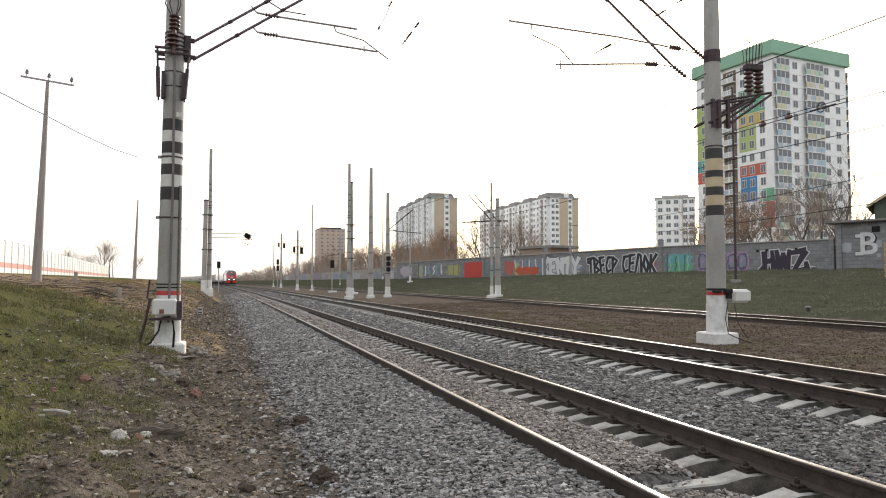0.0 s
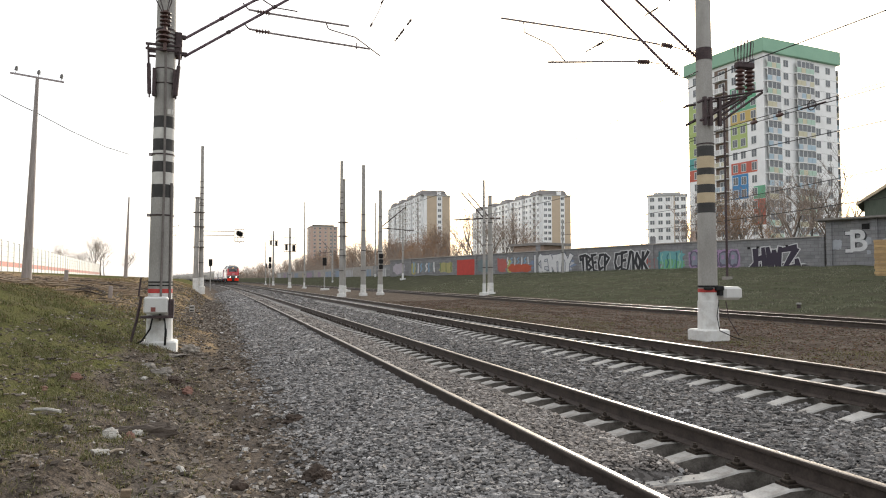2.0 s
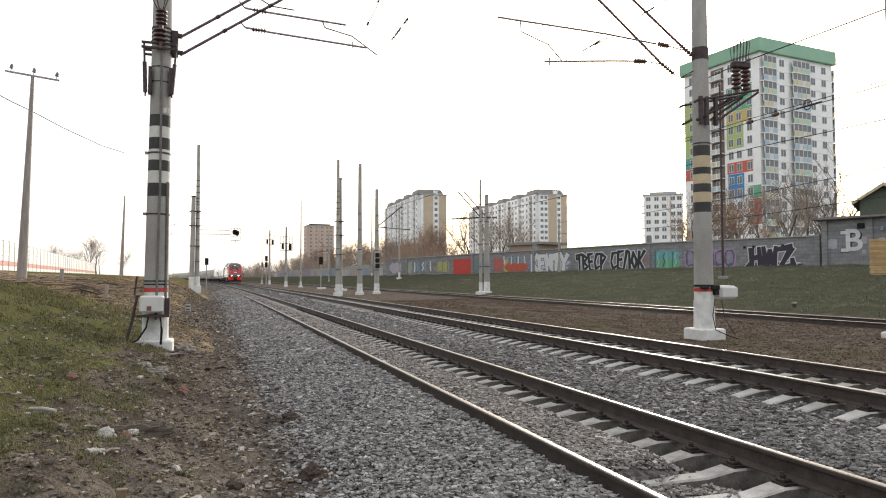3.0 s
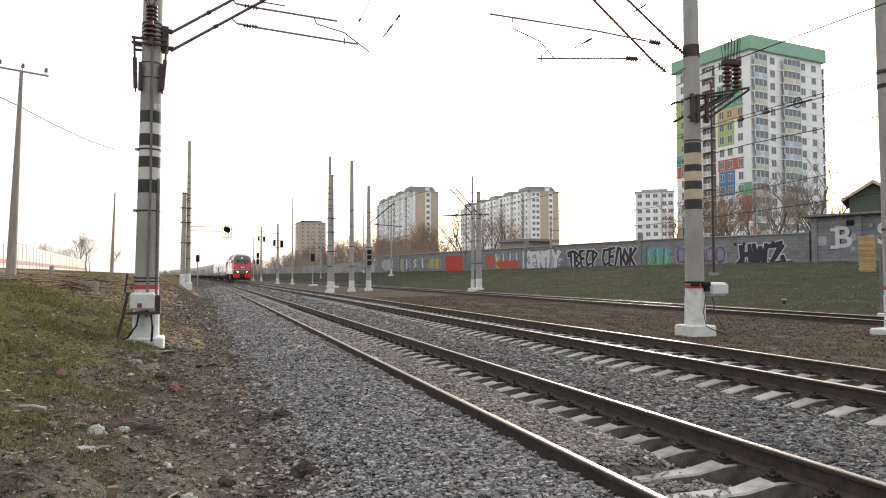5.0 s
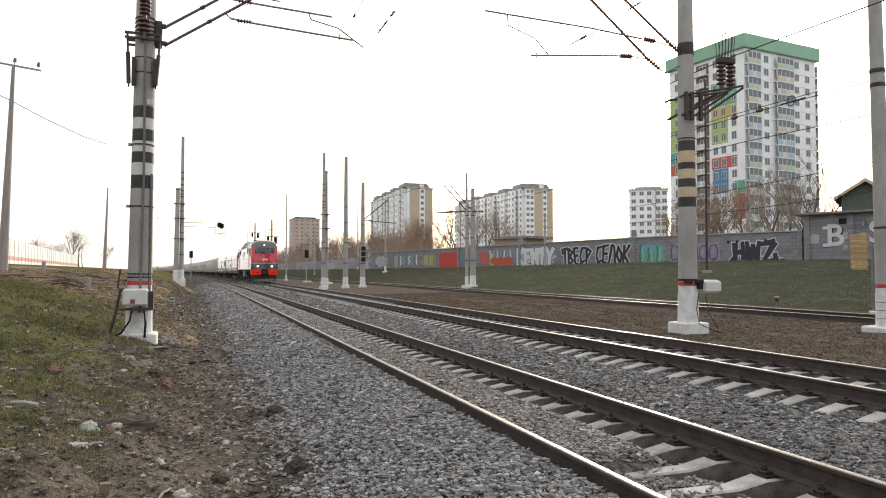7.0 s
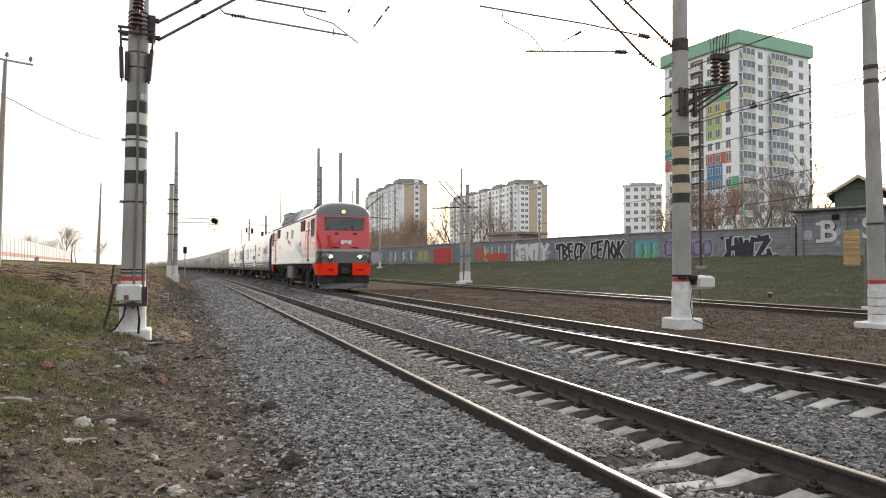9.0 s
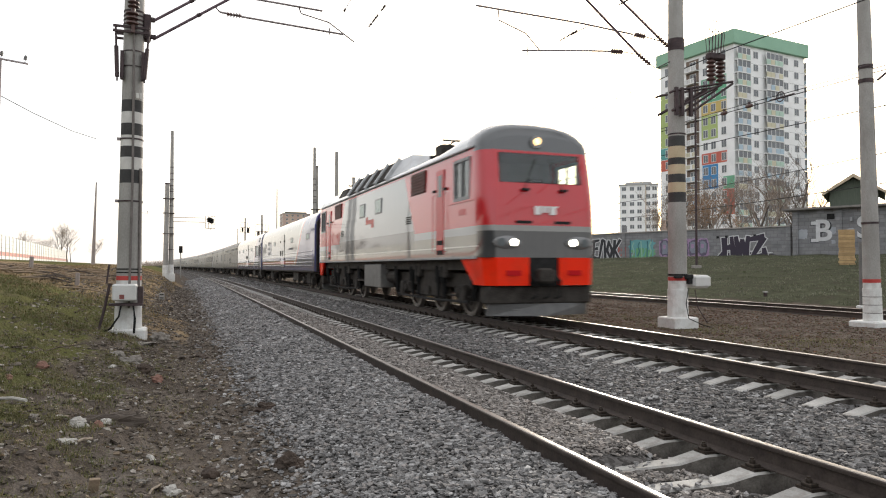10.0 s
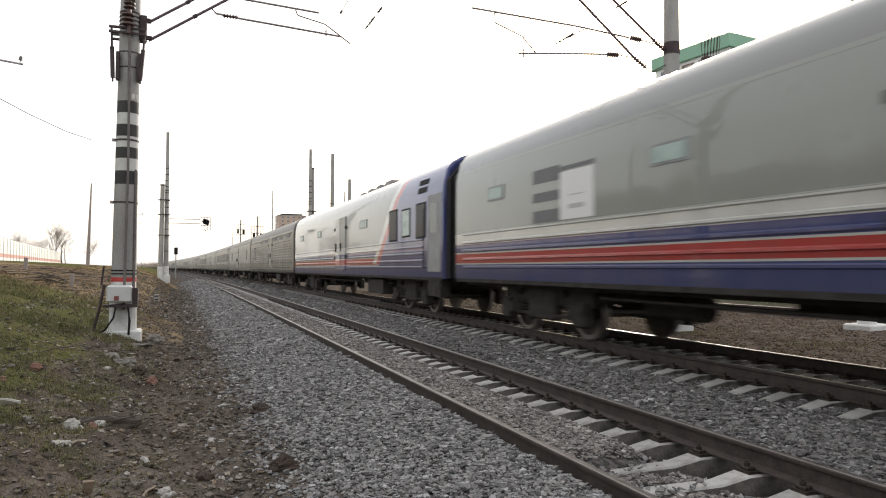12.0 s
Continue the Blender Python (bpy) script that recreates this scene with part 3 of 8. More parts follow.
def wheelset_mesh(r, gauge=1.52):
    g = G()
    for k in (-1, 1):
        x = k * gauge / 2
        prof = [(0.0, x + k * 0.09), (0.12, x + k * 0.10), (0.14, x + k * 0.07), (r * 0.8, x + k * 0.05), (r * 0.84, x + k * 0.1), (r, x + k * 0.1), (r + 0.002, x - k * 0.0), (r + 0.028, x - k * 0.01), (r + 0.028, x - k * 0.03), (r * 0.82, x - k * 0.03), (0.1, x - k * 0.02)]
        g.turn(prof, n=28, axis="x")
        for i in range(5):
            a = 2 * math.pi * i / 5
            g.tube((x + k * 0.06, r * 0.5 * math.cos(a), r * 0.5 * math.sin(a)), (x + k * 0.085, r * 0.5 * math.cos(a), r * 0.5 * math.sin(a)), 0.05, n=8)
    g.tube((-gauge / 2, 0, 0), (gauge / 2, 0, 0), 0.09, n=10)
    g.m = [1 if min(math.hypot(g.v[i][1], g.v[i][2]) for i in q) > r * 0.83 else 0 for q in g.f]
    return g


WHEELS = []


def add_wheelset(parent, y, r, spin):
    w = part("wheelset", WHEELSET_BIG if r > 0.55 else WHEELSET, None, parent, at=(0, y, r))
    if spin:
        WHEELS.append((w, y, r))
    return w


WHEELSET_BIG, WHEELSET = mesh_of(wheelset_mesh(0.625), (M_wheel, M_tread), True), mesh_of(wheelset_mesh(0.49), (M_wheel, M_tread), True)


def bogie_mesh(length, axles, r):
    """Side frames with axle boxes, springs, brake rods and steps."""
    g = G()
    for k in (-1, 1):
        x = k * 1.05
        g.box(x - 0.08, x + 0.08, -length / 2, length / 2, r + 0.1, r + 0.5, 0.03)
        g.box(x + k * 0.05 - 0.1, x + k * 0.05 + 0.1, -length * 0.16, length * 0.16, r - 0.2, r + 0.75, 0.05)
        for a in axles:
            g.box(x - 0.14, x + 0.14, a - 0.19, a + 0.19, r - 0.17, r + 0.19, 0.05)
            g.turn(((0.12, 0), (0.12, 0.07), (0.06, 0.09)), (x + k * 0.13, a, r), 10, "x") if k > 0 else g.turn(((0.12, -0.0), (0.12, -0.07), (0.06, -0.09)), (x - 0.13, a, r), 10, "x")
            for d in (-0.36, 0.36):
                for j in range(5):
                    g.turn(((0.10, 0), (0.115, 0.02), (0.10, 0.04)), (x, a + d, r - 0.1 + j * 0.06), 10)
                g.tube((x, a + d, r - 0.15), (x, a + d, r + 0.25), 0.04, n=6)
        g.tube((x + k * 0.1, -length / 2 + 0.1, r - 0.1), (x + k * 0.1, length / 2 - 0.1, r - 0.1), 0.03, n=6)
        for d in (-length * 0.42, length * 0.42):
            g.box(x + k * 0.1 - 0.12, x + k * 0.1 + 0.12, d - 0.2, d + 0.2, r - 0.25, r + 0.2, 0.04)
        for d in (-0.9, 0.9):
            g.tube((x + k * 0.12, d, r + 0.3), (x + k * 0.12, d + 0.35, r + 0.75), 0.05, n=8)
    for a in (-0.4, 0.4):
        g.box(-1.0, 1.0, a - 0.12, a + 0.12, r + 0.1, r + 0.4)
    for e in (-length / 2, length / 2):
        g.box(-0.98, 0.98, e - 0.06, e + 0.06, r + 0.2, r + 0.36)
    return g


def build_loco():
    ob = thing("locomotive", "red and grey electric passenger locomotive with lit headlamps", "locomotive")
    ends = ((0.0, 1.22, 4.42, 0.10), (0.05, 1.36, 4.6, 0.10), (0.15, 1.45, 4.72, 0.095), (0.32, 1.5, 4.76, 0.085), (0.62, 1.51, 4.83, 0.05), (0.97, 1.503, 4.855, 0.0), (1.88, 1.5, 4.83, 0.0), (2.7, 1.5, 4.66, 0.0))
    rings = [loco_ring(y, w, c, k) for y, w, c, k in ends]
    rings += [loco_ring(y, 1.5, 4.55, 0.0) for y in (3.4, 5, 7, 9, 11, 13, 15, 17, 17.6)]
    rings += [loco_ring(LOCO_LENGTH - y, w, c, -k) for y, w, c, k in reversed(ends)]
    shell = G().loft(rings, caps=False)

    def in_side_window(q):
        ys, zs = [min(shell.v[i][1], LOCO_LENGTH - shell.v[i][1]) for i in q], [shell.v[i][2] for i in q]
        return min(ys) > 0.9 and max(ys) < 1.95 and min(zs) > 2.98 and max(zs) < 3.9
    shell.f = [q for q in shell.f if not in_side_window(q)]
    shell.m = [0] * len(shell.f)
    for r in (rings[0], rings[-1]):
        half = len(r) // 2
        for i in range(half - 1):
            (a, b), (c, d) = (r[i], r[-1 - i]), (r[i + 1], r[-2 - i])
            if 3.2 < a[2] < 3.9:
                for lo, up, k in ((a, c, -1), (b, d, 1)):
                    shell.add([lo, (k * 1.08, lo[1], lo[2]), (k * 1.08, up[1], up[2]), up], [(0, 1, 2, 3)])
            else:
                shell.add([a, b, d, c], [(0, 1, 2, 3)])
        shell.add([r[half - 1], r[half], r[half + 1]], [(0, 1, 2)])
    body = part("body", shell, M_loco, ob, "red, pale grey and dark grey painted body", smooth=True)
    part("gutter", G().box(-1.525, -1.475, 0.7, 20.3, 4.13, 4.165).box(1.475, 1.525, 0.7, 20.3, 4.13, 4.165), M_steelgrey, body)
    for e, k, y0 in ((0, 1, 0.0), (1, -1, LOCO_LENGTH)):
        def at(y):
            return y0 + k * y

        def yb(a, b):
            return sorted((at(a), at(b)))
        # windscreen set into the raked front
        def rake(z):
            return 0.10 * max(0, z - 2.3) ** 1.5
        g, fr = G(), G()
        outer, inner = [], []
        for x, z in ((-1.16, 3.2), (1.16, 3.2), (1.12, 4.02), (-1.12, 4.02)):
            outer.append((x, at(rake(z) + (0.04 if abs(x) > 1.0 else 0.0) - 0.02), z))
        for x, z in ((-1.08, 3.27), (1.08, 3.27), (1.05, 3.96), (-1.05, 3.96)):
            inner.append((x, at(rake(z) + 0.03 - 0.035), z))
        back = [(x, y + k * 0.08, z) for x, y, z in outer]
        fr.loft([back, outer], caps=False)
        for i in range(4):
            fr.quad(outer[i], outer[(i + 1) % 4], inner[(i + 1) % 4], inner[i])
        part("cab_bulkhead", G().box(-1.46, 1.46, *yb(2.3, 2.36), 1.7, 4.1), M_lining, ob, "grey cab rear wall")
        part("cab_ceiling", G().box(-1.4, 1.4, *yb(0.5, 2.3), 4.06, 4.1), M_lining, ob)
        part("driver_desk", G().loft([[(x, at(y), z) for y, z in ((0.16, 3.0), (0.25, 3.2), (0.55, 3.16), (0.85, 2.85), (0.85, 2.6), (0.16, 2.6))] for x in (-1.2, 1.2)]), M_black, ob, "dark driver's desk")
        for sx in (-0.65, 0.6):
            part("cab_seat", G().box(sx - 0.24, sx + 0.24, *yb(1.55, 1.67), 2.75, 3.55, 0.05).box(sx - 0.24, sx + 0.24, *yb(1.15, 1.6), 2.62, 2.76, 0.04), M_black, ob, "dark cab seat")
        ws = part("windscreen_frame", fr, M_black, ob, "black rubber windscreen frame")
        part("windscreen", g.loft([[(x, y + k * 0.02, z) for x, y, z in inner], inner]), M_clear, ws, "tinted reflecting windscreen")
        for x0, x1 in ((-0.45, -0.1), (0.55, 0.25)):
            part("wiper", G().line([(x0, at(-0.02 + rake(3.2)), 3.14), (x0 * 0.7 + x1 * 0.3, at(rake(3.4) - 0.05), 3.4), (x1, at(rake(3.85) - 0.03), 3.85)], 0.009), M_black, ws)
            part("wiper_arm", G().box(x0 - 0.09, x0 + 0.09, *yb(-0.03, 0.1), 3.07, 3.12), M_black, ws)
        # upper lamp in the roof brow
        lamp = part("top_lamp_housing", G().turn(((0.0, 0), (0.16, 0.0), (0.17, 0.25), (0.0, 0.25)), (-0.05, at(0.2) if k > 0 else at(0.45), 4.27), 14, "y"), M_lamprim, ob)
        part("top_lamp", G().turn(((0.0, 0), (0.085, 0.0), (0.085, 0.02), (0.0, 0.02)), (-0.05, at(0.18) if k > 0 else at(0.2), 4.27), 14, "y"), M_lampdim if e == 0 else M_glass, lamp, "glowing roof headlamp" if e == 0 else "")
        part("brow_handrail", G().line([(-1.0, at(0.38), 4.18), (1.0, at(0.38), 4.18)], 0.018), M_steelgrey, ob)
        part("roof_hatch", G().box(-0.45, 0.55, *yb(0.95, 1.25), 4.73, 4.78), M_black, ob)
        # lamp clusters
        for s in (-1, 1):
            c = part("headlamp_pod", G().loft([[(s * 0.95 + 0.36 * math.cos(a), at(yy), 1.85 + r * math.sin(a)) for a in (2 * math.pi * i / 16 for i in range(16))] for yy, r in ((0.16, 0.155), (-0.03, 0.155), (-0.045, 0.13))]), M_lamprim, ob, "oval lamp cluster", smooth=True)
            part("headlamp", G().turn(((0.0, 0), (0.085, 0.0), (0.085, 0.03), (0.0, 0.03)), (s * 0.78, at(-0.06) if k > 0 else at(0.0) , 1.85), 14, "y"), M_lamp if e == 0 else M_glass, c, "bright lit headlamp" if e == 0 else "")
            part("marker_lamp", G().turn(((0.0, 0), (0.1, 0.0), (0.1, 0.03), (0.0, 0.03)), (s * 1.1, at(-0.055) if k > 0 else at(0.0), 1.85), 14, "y"), M_glass, c)
            # orange skirts with a tapering return along the side
            part("skirt", G().loft([[(s * 0.4, at(-0.06), 0.85), (s * 1.2, at(-0.04), 0.85), (s * 1.42, at(0.2), 0.85), (s * 1.45, at(0.75), 0.85), (s * 1.38, at(0.75), 0.85), (s * 1.1, at(0.1), 0.85), (s * 0.4, at(0.06), 0.85)], [(s * 0.4, at(-0.06), 1.5), (s * 1.22, at(-0.04), 1.5), (s * 1.48, at(0.25), 1.5), (s * 1.5, at(1.5), 1.5), (s * 1.42, at(1.5), 1.5), (s * 1.12, at(0.1), 1.5), (s * 0.4, at(0.06), 1.5)]]), M_orange, ob, "bright orange-red front skirt")
            part("skirt_step", G().box(*sorted((s * 0.62, s * 0.98)), *yb(-0.075, -0.05), 1.08, 1.2), M_redpaint, ob)
            part("snow_vent", G().box(*sorted((s * 0.3, s * 0.72)), *yb(-0.03, 0.05), 2.3, 2.36), M_black, ob)
            # cab side window, door, grille and vents on both sides
            x = s * 1.5
            def plate(name, a, b, z0, z1, out, material, parent=ob, label=""):
                return part(name, G().box(*sorted((x - s * 0.05, x + s * out)), *yb(a, b), z0, z1), material, parent, label)
            bars = G()
            for p, q, z0, z1 in ((0.9, 0.97, 2.92, 3.95), (1.88, 1.95, 2.92, 3.95), (0.97, 1.88, 2.92, 3.0), (0.97, 1.88, 3.88, 3.95), (1.4, 1.45, 3.0, 3.88)):
                bars.box(*sorted((x - s * 0.06, x + s * 0.014)), *yb(p, q), z0, z1)
            fw = part("side_window_frame", bars, M_steelgrey, ob)
            for p, q in ((0.965, 1.405), (1.445, 1.885)):
                part("side_window_pane", G().box(*sorted((x - s * 0.045, x - s * 0.03)), *yb(p, q), 2.995, 3.885), M_clear, fw)
            plate("window_ledge", 0.6, 2.25, 2.86, 2.88, 0.02, M_redpaint)
            d = plate("cab_door", 2.68, 3.25, 1.62, 3.86, 0.008, M_redpaint, ob, "narrow red cab door")
            plate("door_window", 2.82, 3.12, 3.15, 3.72, 0.014, M_glass, d)
            for a in (2.55, 3.38):
                part("handrail", G().line([(x, at(a), 3.22), (x + s * 0.06, at(a), 3.2), (x + s * 0.06, at(a), 1.7), (x, at(a), 1.68)], 0.011), M_redpaint, ob)
                part("grab_handle", G().box(*sorted((x, x + s * 0.05)), *yb(a - 0.08, a + 0.08), 3.3, 3.36), M_black, ob)
            for z in (1.6, 1.86):
                plate("door_step", 2.72, 3.2, z, z + 0.12, 0.012, M_black)
            gr = plate("air_grille", 4.2, 5.5, 3.4, 4.03, 0.01, M_grille, ob, "dark red louvred air intake")
            for i in range(7):
                plate("louvre", 4.24, 5.46, 3.43 + i * 0.085, 3.46 + i * 0.085, 0.03, M_grille, gr)
            for i in range(4):
                plate("vent_slot", 5.5, 6.0, 2.58 + i * 0.062, 2.615 + i * 0.062, 0.012, M_black)
            plate("number_plate", 1.15, 1.6, 2.55, 2.7, 0.008, M_redpaint)
        if e == 0:
            bar_logo(ob, Matrix.Translation((0.05, at(0.0), 2.66)) @ pose(0, 0, 0, -4, 0, 0), M_logo)
        # coupler, buffer beam and plough
        c = part("coupler", G().box(-0.2, 0.2, *yb(-0.28, 0.4), 0.92, 1.22, 0.04).box(-0.28, 0.1, *yb(-0.36, -0.15), 0.9, 1.26, 0.05), M_under, ob, "dark automatic coupler", smooth=False)
        part("buffer_beam", G().box(-0.42, 0.42, *yb(0.02, 0.5), 0.84, 1.5), M_black, ob)
        for hx in (-0.33, 0.0, 0.3):
            part("brake_hose", G().line([(hx, at(-0.02), 1.1), (hx + 0.03, at(-0.22), 0.95), (hx + 0.05, at(-0.18), 0.6), (hx + 0.02, at(-0.02), 0.55)], 0.03, 6), M_black, ob)
        pl = G()
        pl.loft([[(-1.32, at(0.3), 0.14), (0, at(-0.12), 0.14), (1.32, at(0.3), 0.14), (1.32, at(0.36), 0.14), (0, at(-0.05), 0.14), (-1.32, at(0.36), 0.14)], [(-1.32, at(0.22), 0.42), (0, at(-0.02), 0.42), (1.32, at(0.22), 0.42), (1.32, at(0.3), 0.42), (0, at(0.05), 0.42), (-1.32, at(0.3), 0.42)]])
        part("track_plough", pl, M_plough, ob, "grey sheet-steel track plough")
        part("plough_beam", G().box(-1.36, 1.36, *yb(0.1, 0.6), 0.42, 0.84, 0.03), M_under, ob)
    # panels along the middle of the sides
    for s in (-1, 1):
        x = s * 1.5
        for a, b in ((8.9, 9.74), (11.3, 12.1)):
            f = part("inspection_window", G().box(*sorted((x - s * 0.02, x + s * 0.012)), a, b, 3.15, 3.67), M_steelgrey, ob)
            part("pane", G().box(*sorted((x, x + s * 0.016)), a + 0.06, b - 0.06, 3.2, 3.62), M_frost, f)
        part("side_emblem", G().box(*sorted((x, x + s * 0.006)), 9.95, 11.1, 2.85, 3.0).box(*sorted((x, x + s * 0.006)), 9.95, 10.3, 2.7, 2.85).box(*sorted((x, x + s * 0.006)), 10.8, 11.1, 3.0, 3.12), M_logored, ob, "faded red emblem bars")
        part("sill_rail", G().box(*sorted((x - s * 0.02, x + s * 0.03)), 0.5, 20.5, 1.47, 1.53), M_steelgrey, ob)
        # equipment box between the bogies
        part("equipment_box", G().box(*sorted((x, x - s * 0.5)), 9.0, 11.3, 0.55, 1.36, 0.02), M_boxgrey, ob, "dirty grey underfloor equipment box")
        part("air_tank", G().tube((s * 1.1, 7.9, 0.95), (s * 1.1, 8.95, 0.95), 0.22, n=12), M_under, ob)
        part("pipe_run", G().line([(s * 1.3, 11.4, 0.75), (s * 1.3, 13.1, 0.75)], 0.05), M_under, ob)
        # slanted radiator louvres on the roof shoulder
        cells = ((8.5, 9.75), (9.95, 11.2), (11.4, 12.65), (12.85, 14.1))
        hood = G().loft([[(s * 1.47, y, 4.16), (s * (1.47 - t * 0.55), y, 4.16 + t * 0.8), (s * 0.2, y, 4.16 + t * 0.8), (s * 0.2, y, 4.16)] for y, t in ((6.0, 0.15), (7.1, 0.98), (8.4, 1.0), (14.2, 1.0), (15.0, 0.15))])
        h = part("radiator_hood", hood, M_hood, ob, "pale grey slanted roof hood")
        for y in (8.4, 9.85, 11.3, 12.75, 14.2):
            part("louvre_bar", G().loft([[(s * (1.47 - u * 0.55 + d), yy, 4.16 + u * 0.8 + d) for u, d in ((0.04, 0.0), (0.97, 0.0), (0.97, 0.085), (0.04, 0.085))] for yy in (y - 0.09, y + 0.09)]), M_hood, h)
        for a, b in cells:
            q = G()
            for i in range(9):
                u0, u1 = 0.1 + i * 0.095, 0.1 + i * 0.095 + 0.05
                q.loft([[(s * (1.47 - u * 0.55 + 0.012 + lift), y, 4.16 + u * 0.8 + 0.01 + lift) for u, lift in ((u0, 0.0), (u1, 0.0), (u1, 0.03), (u0, 0.03))] for y in (a, b)])
            back = G().loft([[(s * (1.47 - u * 0.55 + d), y, 4.16 + u * 0.8 + d) for u, d in ((0.06, 0.004), (0.94, 0.004), (0.94, 0.012), (0.06, 0.012))] for y in (a, b)])
            r = part("louvre_backing", back, M_black, h)
            part("louvre_bank", q, M_under, h, "dark slatted louvres")
    part("horn_box", G().box(-0.75, -0.25, 4.9, 5.5, 4.5, 4.95, 0.04), M_under, ob)
    for y in (4.2, 16.6):
        folded = G().box(-0.8, 0.8, y, y + 0.12, 4.62, 4.72).box(-0.8, 0.8, y + 1.5, y + 1.62, 4.62, 4.72)
        for x in (-0.6, 0.6):
            folded.line([(x, y, 4.72), (x * 0.7, y + 1.7, 4.86), (x * 0.9, y + 0.2, 4.95)], 0.03)
        folded.line([(-0.9, y + 0.2, 4.96), (0.9, y + 0.2, 4.96)], 0.035)
        part("folded_pantograph", folded, M_black, ob, "dark folded roof current collector")
    part("roof_fairing", G().loft([[(x, y, z) for x, z in ((-1.2, 4.3), (-0.9, zz), (0.9, zz), (1.2, 4.3))] for y, zz in ((16.2, 4.4), (16.9, 4.85), (18.0, 4.85), (18.8, 4.5))]), M_under, ob)
    # running gear
    part("underframe", G().box(-1.3, 1.3, 1.0, 20.0, 1.2, 1.5).box(-0.7, 0.7, 1.5, 19.5, 0.55, 1.2), M_under, ob)
    for s in (-1, 1):
        for y in (1.2, 3.3, 3.75, 5.5, 6.1, 7.75, 13.05, 15.0, 15.45, 17.2, 17.8, 19.6):
            part("sand_pipe" if y % 1 > 0.5 else "damper", G().tube((s * 1.28, y, 1.25), (s * 1.2, y + 0.12, 0.45), 0.055, n=7).tube((s * 1.28, y, 1.3), (s * 1.25, y + 0.06, 0.85), 0.085, n=8), M_black, ob)
        for y in (2.95, 5.2, 14.7, 16.9):
            part("sand_box", G().box(*sorted((s * 0.95, s * 1.33)), y, y + 0.55, 0.98, 1.42, 0.04), M_under, ob)
        part("brake_rigging", G().line([(s * 1.25, 1.6, 0.4), (s * 1.25, 4.6, 0.36), (s * 1.25, 7.7, 0.4)], 0.035), M_black, ob)
        part("brake_rigging", G().line([(s * 1.25, 13.3, 0.4), (s * 1.25, 16.3, 0.36), (s * 1.25, 19.4, 0.4)], 0.035), M_black, ob)
    for mid, axles in ((4.65, (2.4, 4.65, 6.9)), (16.35, (14.1, 16.35, 18.6))):
        part("bogie", mesh_of(bogie_mesh(6.2, tuple(a - mid for a in axles), 0.625), M_under), None, ob, "three-axle bogie caked in grime", at=(0, mid, 0))
        for a in axles:
            add_wheelset(ob, a, 0.625, True)
    return ob


BLUE, SILVER, WHITE = (0.044, 0.056, 0.175), (0.28, 0.288, 0.258), (0.58, 0.58, 0.54)
BAND = ((WHITE, ((0, 1, 1.86), (0, -1, -2.12))), (BLUE, ((0, -1, -1.86),)), ((0.43, 0.04, 0.036), ((0, 1, 1.42), (0, -1, -1.64))), (WHITE, ((0, 1, 1.64), (0, -1, -1.67))), (WHITE, ((0, 1, 1.39), (0, -1, -1.42))))
# diagonal stripes: y + 1.1 z grows towards the grey part
M_coach_a = livery("silver and blue coach paint", SILVER, BAND + ((WHITE, ((-1, -1.1, -9.0), (0, 1, 1.45))), ((0.43, 0.04, 0.036), ((-1, -1.1, -8.55), (0, 1, 1.45))), (BLUE, ((-1, -1.1, -8.15),)), ((0.24, 0.24, 0.23), ((0, 1, 3.62), (1, 1.1, 12.0)))), rough=0.26, dirt_amount=0.2, coat=0.8, gloss=0.1, metal=0.2, coat_ior=1.45, coat_rough=0.04)
M_coach_c = livery("beige-grey ribbed coach paint", (0.4, 0.375, 0.305), (((0.16, 0.15, 0.13), ((0, -1, -1.2),)), ((0.2, 0.195, 0.185), ((0, 1, 3.6),))), rough=0.5, dirt_amount=0.5, dirt_high=4.0, coat=0.15, gloss=0.12)
M_coach_d = livery("dull grey coach paint", (0.4, 0.38, 0.32), (((0.2, 0.195, 0.185), ((0, 1, 3.6),)),), rough=0.5, dirt_amount=0.45, dirt_high=4.0, coat=0.15, gloss=0.12)


def coach_ring(y, inset=0.0):
    pts = [(-1.5 + inset, 1.02), (-1.53 + inset, 1.2), (-1.53 + inset, 2.15), (-1.53 + inset, 3.0), (-1.52 + inset, 3.45), (-1.47 + inset, 3.68)]
    for a in (18, 34, 52, 70):
        c = math.radians(a)
        pts.append((-(1.47 - inset) * math.cos(c) ** 0.8, 3.68 + (0.72 - inset) * math.sin(c)))
    pts.append((0, 4.4 - inset))
    pts += [(-x, z) for x, z in reversed(pts[:-1])]
    return [(x, y, z) for x, z in pts]


